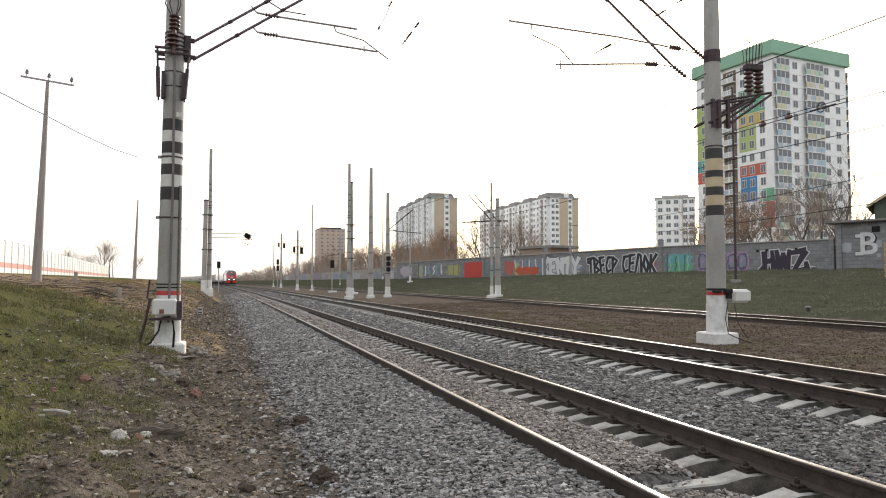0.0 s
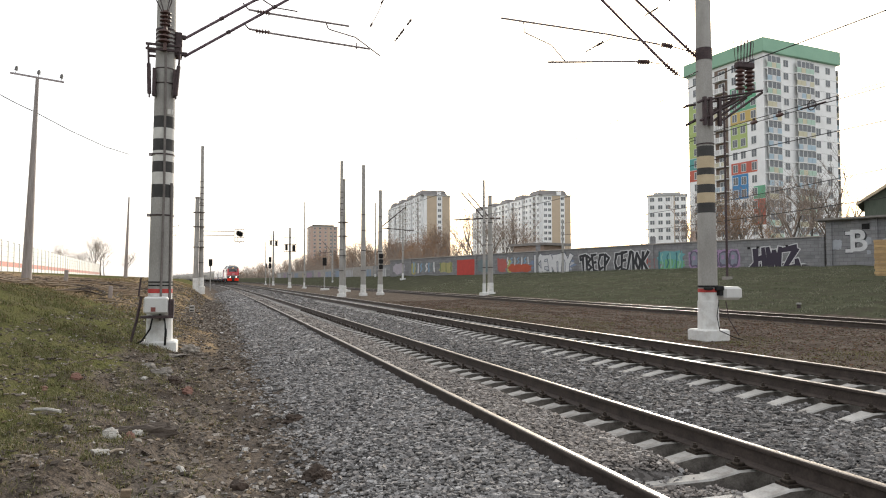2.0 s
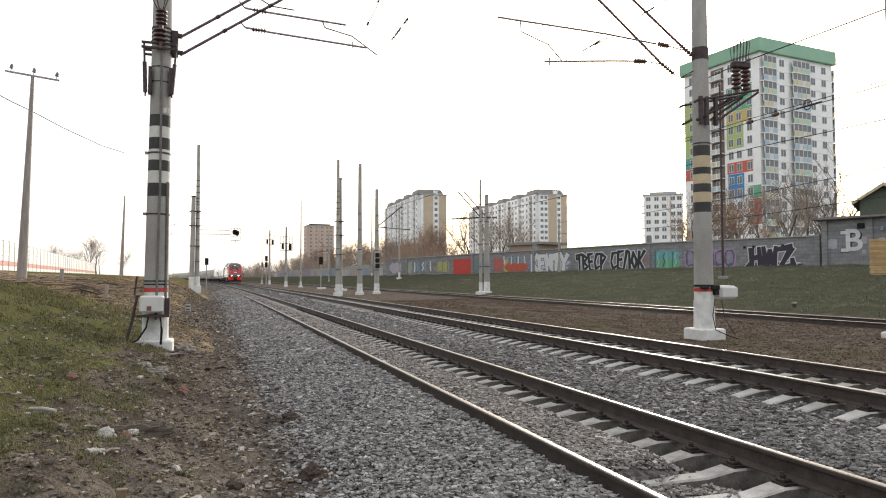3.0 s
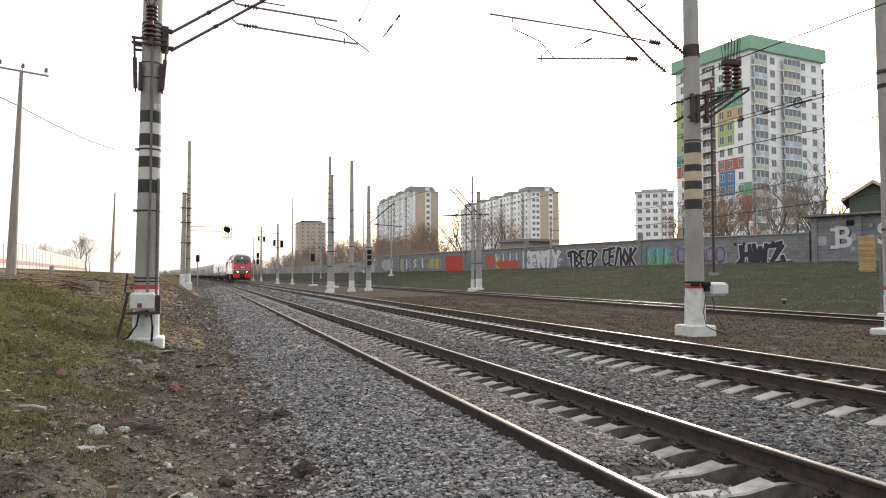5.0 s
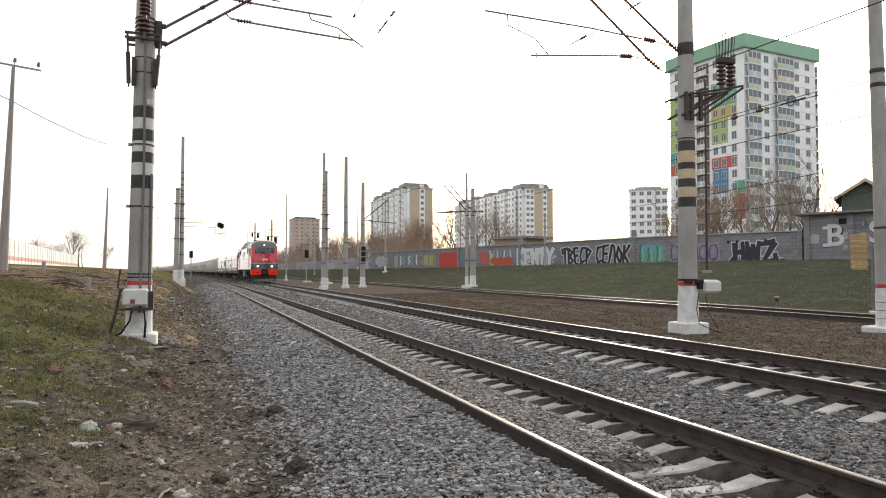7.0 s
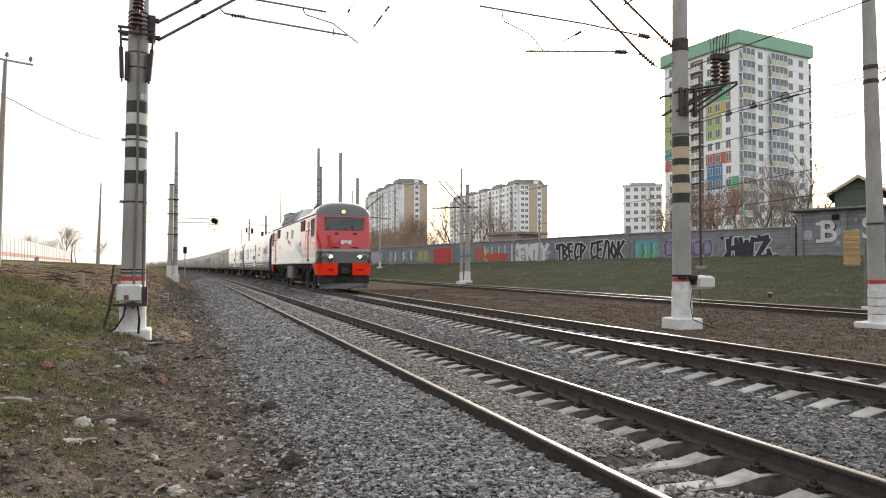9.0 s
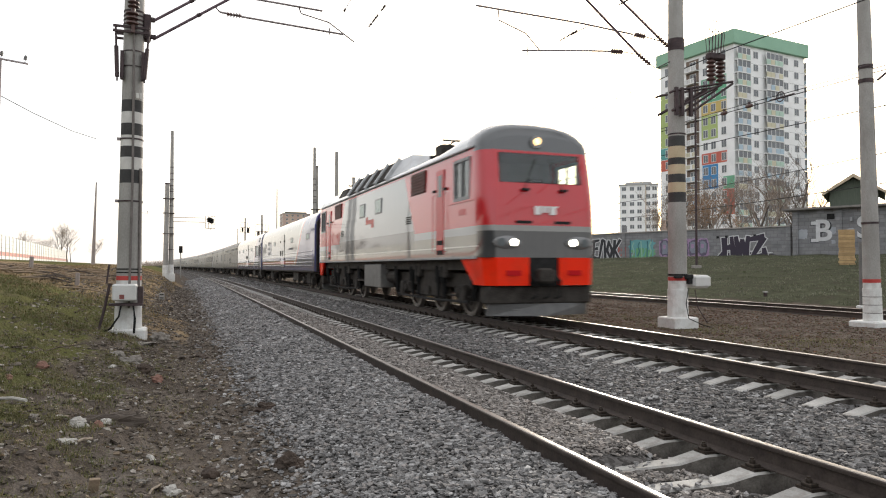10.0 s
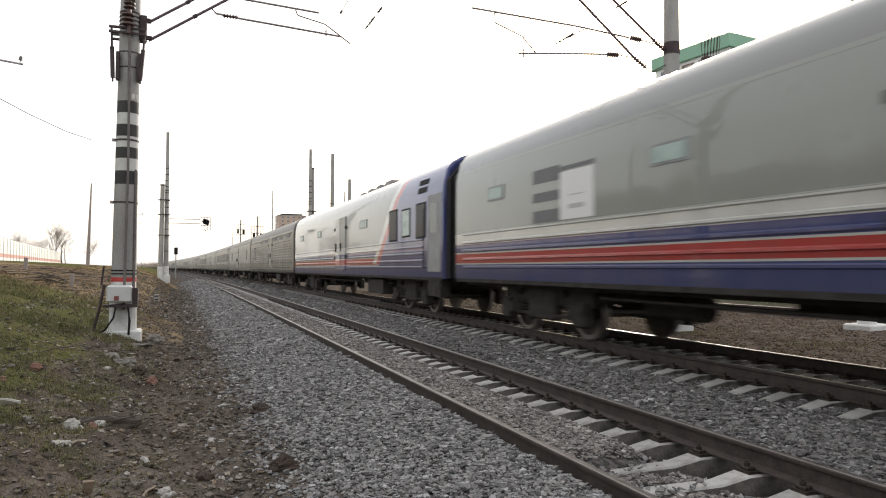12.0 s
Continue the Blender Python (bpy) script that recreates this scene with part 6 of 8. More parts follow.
GLYPH = {
    "Т": (((-0.05, 0.95), (1.05, 1.0)), ((0.5, 1.0), (0.42, 0.0)), ((-0.05, 0.95), (0.05, 0.7))),
    "В": (((0.12, 0.0), (0.1, 1.0)), ((0.1, 0.96), (0.85, 0.78)), ((0.85, 0.78), (0.2, 0.52)), ((0.2, 0.52), (0.95, 0.28)), ((0.95, 0.28), (0.1, 0.04))),
    "С": (((0.95, 0.95), (0.3, 0.92)), ((0.3, 0.92), (0.08, 0.45)), ((0.08, 0.45), (0.4, 0.05)), ((0.4, 0.05), (1.0, 0.2))),
    "Р": (((0.2, -0.05), (0.12, 1.0)), ((0.12, 0.98), (0.9, 0.8)), ((0.9, 0.8), (0.2, 0.42))),
    "Е": (((0.15, 0.0), (0.12, 1.0)), ((0.12, 0.95), (0.9, 1.0)), ((0.15, 0.5), (0.75, 0.55)), ((0.15, 0.05), (0.95, 0.0))),
    "Л": (((0.0, 0.0), (0.4, 1.0)), ((0.4, 1.0), (0.75, 0.95)), ((0.75, 0.95), (0.95, 0.0))),
    "О": (((0.5, 1.0), (0.08, 0.5)), ((0.08, 0.5), (0.5, 0.02)), ((0.5, 0.02), (0.95, 0.5)), ((0.95, 0.5), (0.5, 1.0))),
    "К": (((0.15, 0.0), (0.12, 1.0)), ((0.9, 1.02), (0.2, 0.5)), ((0.2, 0.5), (1.05, -0.05))),
    "H": (((0.12, -0.1), (0.2, 0.95)), ((0.85, 0.0), (0.8, 1.0)), ((0.15, 0.45), (0.85, 0.55)), ((-0.2, 0.0), (0.15, 0.3))),
    "W": (((0.0, 1.0), (0.2, 0.0)), ((0.2, 0.0), (0.5, 0.85)), ((0.5, 0.85), (0.75, 0.0)), ((0.75, 0.0), (1.0, 1.0))),
    "Z": (((-0.05, 0.95), (1.0, 1.05)), ((1.0, 1.0), (0.15, 0.05)), ((0.1, 0.02), (1.2, 0.1)), ((1.2, 0.1), (1.1, 0.45))),
    "N": (((0.1, 0.0), (0.12, 1.0)), ((0.1, 1.0), (0.85, 0.0)), ((0.85, 0.0), (0.9, 1.0))),
    "Y": (((0.0, 1.05), (0.5, 0.5)), ((1.05, 1.0), (0.5, 0.5)), ((0.5, 0.55), (0.35, -0.1))),
}


def jagged(text, left, right, z0, z1, fill, edge, label, thick=0.17, rim=0.09, seed=1):
    """Sprayed letters of flared angular strokes, each with its own rim, filling left to right as read."""
    rnd = random.Random(seed)
    step = (left - right) / len(text)
    for k, ch in enumerate(text):
        u, w, h = left - step * (k + 0.5), step * 0.9, z1 - z0
        tilt, drop = rnd.uniform(-0.12, 0.12), rnd.uniform(-0.06, 0.06) * h
        for grow, material, out, name in ((rim, edge, 0.010 + 0.003 * (k % 2), "graffiti_outline"), (0.0, fill, 0.018 + 0.003 * (k % 2), "graffiti_letter")):
            g = G()
            for j, (a, b) in enumerate(GLYPH[ch]):
                a, b = (Vector(((p[0] - 0.5) * w + tilt * (p[1] - 0.5) * h, (p[1] - 0.5) * h + drop)) for p in (a, b))
                d = (b - a).normalized()
                side = Vector((-d.y, d.x))
                t0, t1 = thick * (1.25 if j % 2 else 0.8) + grow, thick * (0.75 if j % 2 else 1.3) + grow
                a, b = a - d * (thick * 0.5 + grow), b + d * (thick * 0.5 + grow)
                y = -out - j * 0.0006
                g.loft([[(q.x, yy, q.y) for q in (a + side * t0, b + side * t1, b - side * t1 * 0.8, a - side * t0 * 0.9)] for yy in (y, y + 0.003)])
            part(name, g, material, WALL, label if not grow else "", wall_at(u, (z0 + z1) / 2))


rnd = random.Random(21)
DARKVIOLET = spray("dark violet paint", (0.04, 0.03, 0.05))
patch(4.0, 2.45, blob(rnd, 4.6, 0.6, rough=0.35), WHITEP, 0.004)
patch(4.0, 2.45, blob(rnd, 4.4, 0.5, rough=0.3), DARKVIOLET, 0.006, "dark violet graffiti ground")
jagged("HWZ", 5.9, 2.25, 2.25, 3.95, DARKVIOLET, WHITEP, "dark violet graffiti letters with white outline", 0.24, 0.08, 3)
for k in range(5):
    u, tall = 11.5 - k * 0.95, 1.75 - 0.1 * (k % 2)
    patch(u, 3.15, blob(rnd, 1.2, tall, rough=0.12), spray("mauve paint", (0.38, 0.25, 0.4)), 0.006 + 0.001 * (k % 2), "mauve block letter outline")
    patch(u, 3.15, blob(rnd, 0.92, tall - 0.26, rough=0.14), spray("dusk violet paint", (0.12, 0.1, 0.15)), 0.010 + 0.001 * (k % 2))
    patch(u, 3.2, blob(rnd, 0.62, tall - 0.6, rough=0.16), spray("grey-blue paint", (0.24, 0.26, 0.31) if k < 3 else (0.1, 0.16, 0.17)), 0.014 + 0.001 * (k % 2))
    patch(u + 0.05, 3.3, blob(rnd, 0.3, 0.4, rough=0.1), spray("mauve paint", (0.38, 0.25, 0.4)), 0.018 + 0.001 * (k % 2))
patch(14.0, 3.4, blob(rnd, 3.0, 1.2, rough=0.25), spray("teal paint", (0.15, 0.38, 0.39)), 0.006, "teal and green graffiti")
patch(13.8, 2.65, blob(rnd, 2.4, 1.0, rough=0.4), spray("green paint", (0.16, 0.4, 0.19)), 0.010)
strokes(rnd, 14.0, 3.1, 2.8, 1.7, 9, (spray("deep teal paint", (0.05, 0.17, 0.19)), spray("pale green paint", (0.3, 0.52, 0.42)), spray("teal paint", (0.15, 0.38, 0.39))), 0.014, 0.07)
strokes(rnd, 16.2, 2.9, 1.2, 1.0, 3, (spray("dull red paint", (0.45, 0.12, 0.1)),), 0.008, 0.08)
jagged("ТВЕСР", 24.84, 21.03, 2.15, 3.95, BLACKP, WHITEP, "black jagged graffiti letters outlined in white", 0.15, 0.09, 4)
jagged("СЕЛОК", 20.5, 16.42, 2.15, 4.0, BLACKP, WHITEP, "black jagged graffiti letters outlined in white", 0.15, 0.09, 5)
patch(28.8, 2.9, blob(rnd, 6.4, 1.2, rough=0.25), spray("slate blue paint", (0.2, 0.25, 0.36)), 0.006, "white graffiti on a slate blue ground")
patch(28.8, 3.1, blob(rnd, 5.0, 1.7, rough=0.3), spray("pale grey paint", (0.5, 0.51, 0.54)), 0.009)
jagged("КЕNТY", 31.4, 26.05, 2.1, 3.9, WHITEP, spray("dark slate paint", (0.06, 0.07, 0.1)), "white jagged graffiti letters", 0.24, 0.07, 6)

patch(33.8, 2.65, blob(rnd, 3.6, 0.95, rough=0.12), spray("orange-red paint", (0.5, 0.1, 0.05)), 0.006, "orange-red graffiti below white tags")
strokes(rnd, 34.0, 3.5, 3.8, 0.9, 7, (WHITEP, spray("steel blue paint", (0.2, 0.35, 0.5))), 0.008, 0.08)
patch(36.7, 3.0, blob(rnd, 1.6, 1.5, rough=0.25), spray("dull red paint", (0.45, 0.12, 0.1)), 0.006, "dull red graffiti tag")
patch(35.4, 2.9, blob(rnd, 0.7, 1.5), spray("yellow-green paint", (0.42, 0.44, 0.14)), 0.005)
patch(39.5, 3.0, blob(rnd, 2.6, 1.6), spray("slate paint", (0.16, 0.21, 0.22)), 0.005, "slate-coloured painted-over patch")
patch(43.0, 2.85, [(-1.75, -1.0), (1.75, -1.05), (1.72, 1.02), (-1.74, 0.95)], spray("flat red paint", (0.52, 0.06, 0.045)), 0.006, "flat red painted rectangle")
patch(46.9, 2.9, blob(rnd, 2.8, 1.3, rough=0.2), spray("dull yellow paint", (0.4, 0.37, 0.16)), 0.006, "yellow and green graffiti tag")
strokes(rnd, 46.9, 2.9, 2.6, 1.2, 5, (spray("olive paint", (0.2, 0.24, 0.1)), spray("dull yellow paint", (0.4, 0.37, 0.16))), 0.010, 0.1)
strokes(rnd, 51.5, 2.9, 5.0, 1.4, 9, (spray("steel blue paint", (0.2, 0.35, 0.5)), spray("slate paint", (0.16, 0.21, 0.22)), WHITEP), 0.008, 0.12)
patch(53.8, 2.8, blob(rnd, 1.2, 1.6), spray("dull yellow paint", (0.4, 0.37, 0.16)), 0.006)
patch(57.0, 2.8, blob(rnd, 2.6, 1.5), spray("pale mauve paint", (0.42, 0.38, 0.42)), 0.006, "pale mauve painted patch")

# ---- low outbuilding with a slab roof, at the near end of the wall ----
M_roofslab = mat("old roofing slab", (0.16, 0.15, 0.14), (0.28, 0.26, 0.24), 0.9, 0, 2, 30, 0.3)
out = thing("outbuilding", "low grey rendered outbuilding with an overhanging slab roof and graffiti", "outbuilding", wall_at(-0.3, 0.0, 0.35))
part("wall", G().box(0.0, 15.0, 0.0, 6.0, 1.0, 6.0), M_wallgrey, out)
part("roof", G().loft([[(-0.5, -0.55, 6.0), (15.5, -0.55, 6.0), (15.5, 6.5, 6.0), (-0.5, 6.5, 6.0)], [(-0.6, -0.65, 6.06), (15.6, -0.65, 6.06), (15.6, 6.6, 6.06), (-0.6, 6.6, 6.06)], [(-0.6, -0.65, 6.2), (15.6, -0.65, 6.2), (15.6, 6.6, 6.45), (-0.6, 6.6, 6.45)]]), M_roofslab, out, "weathered overhanging slab roof")
for a in (0.0, 3.3, 6.9, 10.4):
    part("pilaster", G().box(a, a + 0.42, -0.14, 0.05, 1.0, 6.0), M_wallgrey, out)
part("vent_grille", G().box(2.6, 3.15, -0.03, 0.03, 5.2, 5.65), M_black, out)
part("wall_lamp", G().box(4.3, 4.5, -0.22, 0.0, 5.0, 5.3), M_steelgrey, out)
for text, a, z in (("B", 2.3, 4.25), ("S", 5.25, 4.4)):
    for k, (material, offset, dy, shift) in enumerate(((BLACKP, 0.085, -0.012, 0.07), (WHITEP, 0.045, -0.02, 0.0))):
        cu = bpy.data.curves.new("letters", "FONT")
        cu.body, cu.size, cu.align_x, cu.align_y, cu.offset, cu.extrude, cu.fill_mode = text, 2.4, "CENTER", "CENTER", offset, 0.002, "FRONT"
        cu.materials.append(material)
        ob = new("painted_letter" if k else "letter_shadow", cu)
        ob.parent = out
        ob.matrix_basis = pose(a + shift, dy, z - shift, 90)
        tagged(ob, "large white block letter" if k else "")
for z in (3.55, 4.95):
    part("letter_serif", G().box(1.38, 1.95, -0.024, -0.015, z - 0.14, z + 0.14), WHITEP, out, "white slab serif")
    part("letter_shadow", G().box(1.34, 1.95, -0.0135, -0.008, z - 0.2, z + 0.18), BLACKP, out)
for a, z, r in ((3.0, 4.3, 0.3), (0.75, 4.1, 0.4), (3.05, 3.4, 0.15), (4.3, 4.2, 0.25)):
    rnd = random.Random(int(a * 10))
    part("paint_spot", G().loft([[(a + x, -0.006, z + y) for x, y in blob(rnd, r * 2, r * 2)], [(a + x, -0.003, z + y) for x, y in blob(random.Random(int(a * 10)), r * 2, r * 2)]]), spray("pale spot paint", (0.4, 0.42, 0.45)), out)

# green timber house behind it
M_greenboard = mat("faded green boards", (0.07, 0.085, 0.065), (0.12, 0.138, 0.105), 0.85, 0, 3, 30, 0.3, stretch=(6, 6, 0.5))
M_eave = mat("pale eaves board", (0.4, 0.32, 0.22), (0.58, 0.48, 0.35), 0.85, 0, 3, 30, 0.2)
h = thing("timber_house", "green boarded house gable with a low pitched roof", "house", Matrix.Translation((64.0, 52.8, 0.4)) @ pose(0, 0, 0, 0, 0, -52))
part("wall", G().loft([[(-2.15, y, 2), (2.15, y, 2), (2.15, y, 8.75), (0, y, 10.1), (-2.15, y, 8.75)] for y in (0, 9)]), M_greenboard, h)
for s in (-1, 1):
    part("roof", G().loft([[(s * 2.8, y, 8.42), (s * 2.8, y, 8.6), (0, y, 10.5), (0, y, 10.28)] for y in (-0.7, 9.7)]), M_roofslab, h)
    part("barge_board", G().loft([[(s * 2.84, y, 8.3), (s * 2.84, y, 8.58), (0, y, 10.46), (0, y, 10.12)] for y in (-0.78, -0.72)]), M_eave, h)
for i in range(6):
    part("board_batten", G().box(-2.05 + i * 0.75, -1.97 + i * 0.75, -0.03, 0.0, 2, 8.75), M_greenboard, h)

# stack of pallets on the bank
M_pallet = mat("pale pallet timber", (0.34, 0.22, 0.1), (0.52, 0.36, 0.18), 0.8, 0, 4, 40, 0.2, vary=0.15)
ps = thing("pallet_stack", "tall stack of pale wooden pallets on the grassy bank", "pallets", Matrix.Translation((37.2, 31.2, ground_height(37.2, 31.2) - 0.05)) @ pose(0, 0, 0, 0, 0, -48))
for i in range(14):
    z = i * 0.155
    dx = random.Random(i).uniform(-0.03, 0.03)
    part("pallet", G().box(-0.42 + dx, 0.42 + dx, -0.4, 0.4, z + 0.11, z + 0.135).box(-0.42 + dx, 0.42 + dx, -0.4, -0.3, z, z + 0.11).box(-0.42 + dx, 0.42 + dx, 0.3, 0.4, z, z + 0.11).box(-0.42 + dx, 0.42 + dx, -0.05, 0.05, z, z + 0.11), M_pallet, ps)

# slim dark pole on the bank
pole = thing("steel_pole", "tall slim dark steel pole on the bank", "pole", (33.0, 39.4, ground_height(33.0, 39.4) - 0.2))
part("shaft", G().tube((0, 0, 0), (0, 0, 13.5), 0.085, 0.06, 8), M_iron, pole)
part("footing", G().box(-0.25, 0.25, -0.25, 0.25, 0, 0.35, 0.03), M_coping, pole)
# dwarf marker by the far track
dw = thing("track_marker", "small dark track-side marker post", "marker post", (21.9, 22.1, ground_height(21.9, 22.1) - 0.05))
part("post", G().box(-0.05, 0.05, -0.05, 0.05, 0, 0.2), M_iron, dw)
part("cap", G().box(-0.09, 0.09, -0.07, 0.07, 0.2, 0.27, 0.015), M_conc, dw)
# shed roof behind the wall
M_shedbrick = mat("weathered brick", (0.3, 0.22, 0.17), (0.42, 0.32, 0.26), 0.9, 0, 3, 30, 0.2)
sh = thing("shed", "low brick shed with a flat roof behind the wall", "shed", wall_at(33.0, 0.0, -4.0))
part("wall", G().box(-5.4, -0.5, 0, 4, 1.5, 5.45), M_shedbrick, sh, "weathered brick wall")
part("roof", G().box(-5.9, 0.2, -0.5, 4.5, 5.45, 5.75), M_roofslab, sh)

# ---- noise barrier along the plateau ----
M_barrier = mat("pale barrier panel", (0.74, 0.74, 0.71), (0.84, 0.84, 0.81), 0.5, 0, 2, 30, 0.05)
M_barrier_red = mat("faded red barrier panel", (0.5, 0.2, 0.17), (0.6, 0.27, 0.22), 0.5, 0, 2, 30, 0.05)
bar = thing("noise_barrier", "long pale noise barrier fence with a red stripe", "fence", kind="structure")
p0, p1 = Vector((-19.0, 58.0, 0)), Vector((-30.5, 215.0, 0))
BAYS = [(p0.lerp(p1, i / 48), p0.lerp(p1, (i + 1) / 48)) for i in range(48)]
BAYS += [(Vector((-19.4 + 0.004 * y, y, 0)), Vector((-19.4 + 0.004 * (y + 3.9), y + 3.9, 0))) for y in (54 - 4.0 * i for i in range(24))]
for a, b in BAYS:
    m = Matrix.Translation(a) @ Matrix.Rotation(math.atan2(b.y - a.y, b.x - a.x), 4, "Z")
    L = (b - a).length
    part("post", G().box(-0.07, 0.07, -0.09, 0.09, 1.6, 5.45), M_boxpaint, bar, at=m)
    for k in range(6):
        part("panel", G().box(0.07, L - 0.07, -0.03, 0.03, 2.25 + k * 0.52, 2.74 + k * 0.52), M_barrier_red if k == 1 else M_barrier, bar, at=m)


# ---- buildings beyond the bank ----
M_panelwhite = mat("white facade panels", (0.82, 0.82, 0.81), (0.9, 0.9, 0.89), 0.85, 0, 0.25, 8, 0.05, stain=(0.45, 0.44, 0.42), stain_scale=0.15, stain_amount=0.3)
M_pane = plain("dark window glass", (0.13, 0.14, 0.15), 0.1)
M_frame = plain("white window frame", (0.75, 0.75, 0.73), 0.6)
M_cap = mat("green roof cladding", (0.22, 0.40, 0.28), (0.28, 0.47, 0.34), 0.7, 0, 0.3, 8, 0.05)
# brown with the shade of a recess put into the colour
M_recess = mat("brown shaded loggia lining", (0.15, 0.11, 0.085), (0.21, 0.16, 0.13), 0.9, 0, 0.5, 8, 0.05)
M_mansard = mat("grey-brown mansard sheeting", (0.17, 0.16, 0.155), (0.27, 0.25, 0.24), 0.7, 0, 0.4, 8, 0.05)
FACADE = {k: mat(k + " facade panel", tuple(v * 0.85 for v in c), c, 0.8, 0, 0.4, 8, 0.05) for k, c in (("green", (0.16, 0.42, 0.26)), ("yellow", (0.6, 0.45, 0.16)), ("lime", (0.42, 0.52, 0.2)), ("red", (0.55, 0.14, 0.1)), ("blue", (0.06, 0.25, 0.5)), ("teal", (0.12, 0.36, 0.34)), ("cream", (0.62, 0.58, 0.42)), ("sky", (0.42, 0.54, 0.62)), ("mint", (0.45, 0.6, 0.5)), ("white", (0.66, 0.66, 0.65)), ("tan", (0.56, 0.45, 0.33)), ("brick", (0.55, 0.4, 0.33)), ("grey", (0.42, 0.42, 0.41)))}


def window_mesh(w, h):
    """A framed window with a mullion, face towards -y."""
    g = G().slot(0).box(-w / 2, w / 2, -0.05, 0.1, 0, h)
    g.slot(1).box(-w / 2 + 0.09, -0.05, -0.07, 0.05, 0.09, h - 0.09).box(0.05, w / 2 - 0.09, -0.07, 0.05, 0.09, h - 0.09)
    return mesh_of(g, (M_frame, M_pane))


def loggia_parts(w, colours):
    """Glazed loggia front: slab with frame, glazing, and coloured parapet panels."""
    n = len(colours)
    g = G().box(-w / 2, w / 2, -0.9, 0.05, -0.1, 0.1).box(-w / 2, w / 2, -0.86, -0.7, 1.12, 1.22)
    for i in range(n + 1):
        x = -w / 2 + w * i / n
        g.box(x - 0.05, x + 0.05, -0.86, -0.7, 1.2, 2.55)
    glazing = G().box(-w / 2 + 0.05, w / 2 - 0.05, -0.8, -0.7, 1.2, 2.5)
    panels = [mesh_of(G().box(-w / 2 + w * i / n + 0.03, -w / 2 + w * (i + 1) / n - 0.03, -0.88, -0.8, 0.1, 1.15), FACADE[c]) for i, c in enumerate(colours)]
    return mesh_of(g, M_frame), mesh_of(glazing, M_pane), panels


def loggia(name, kind, parent, at):
    frame_mesh, glazing, panels = kind
    f = part(name, frame_mesh, None, parent, at=at)
    part("glazing", glazing, None, f)
    for p in panels:
        part("parapet_panel", p, None, f)


def balcony_mesh(w, panel=None):
    """Open balcony: slab, railing with panels, brown lining coloured for the recess's shade, and a door behind."""
    g = G().slot(1).box(-w / 2, w / 2, -0.04, 0.02, 0, 2.6)
    g.slot(0).box(-w / 2, w / 2, -1.0, 0.05, -0.1, 0.08).box(-w / 2, w / 2, -1.0, -0.94, 0.95, 1.05)
    g.box(-w * 0.2, w * 0.3, -0.07, 0.0, 0.1, 2.2)
    for i in range(6):
        x = -w / 2 + w * (i + 0.5) / 6
        g.slot(2 if i % 3 else 0).box(x - w * 0.07, x + w * 0.07, -0.99, -0.95, 0.08, 0.95)
    g.slot(3).box(-w * 0.17, w * 0.04, -0.09, -0.06, 0.2, 2.1).box(w * 0.07, w * 0.27, -0.09, -0.06, 0.9, 2.1)
    return mesh_of(g, (M_frame, M_recess, panel or M_frame, M_pane))


def side_pose(u, z, face, width):
    """Pose on one face of a block whose near corner is the origin: face 0 runs along +x, face 1 along +y."""
    return pose(u, 0, z) if face == 0 else pose(0, u, z, 0, 0, -90)


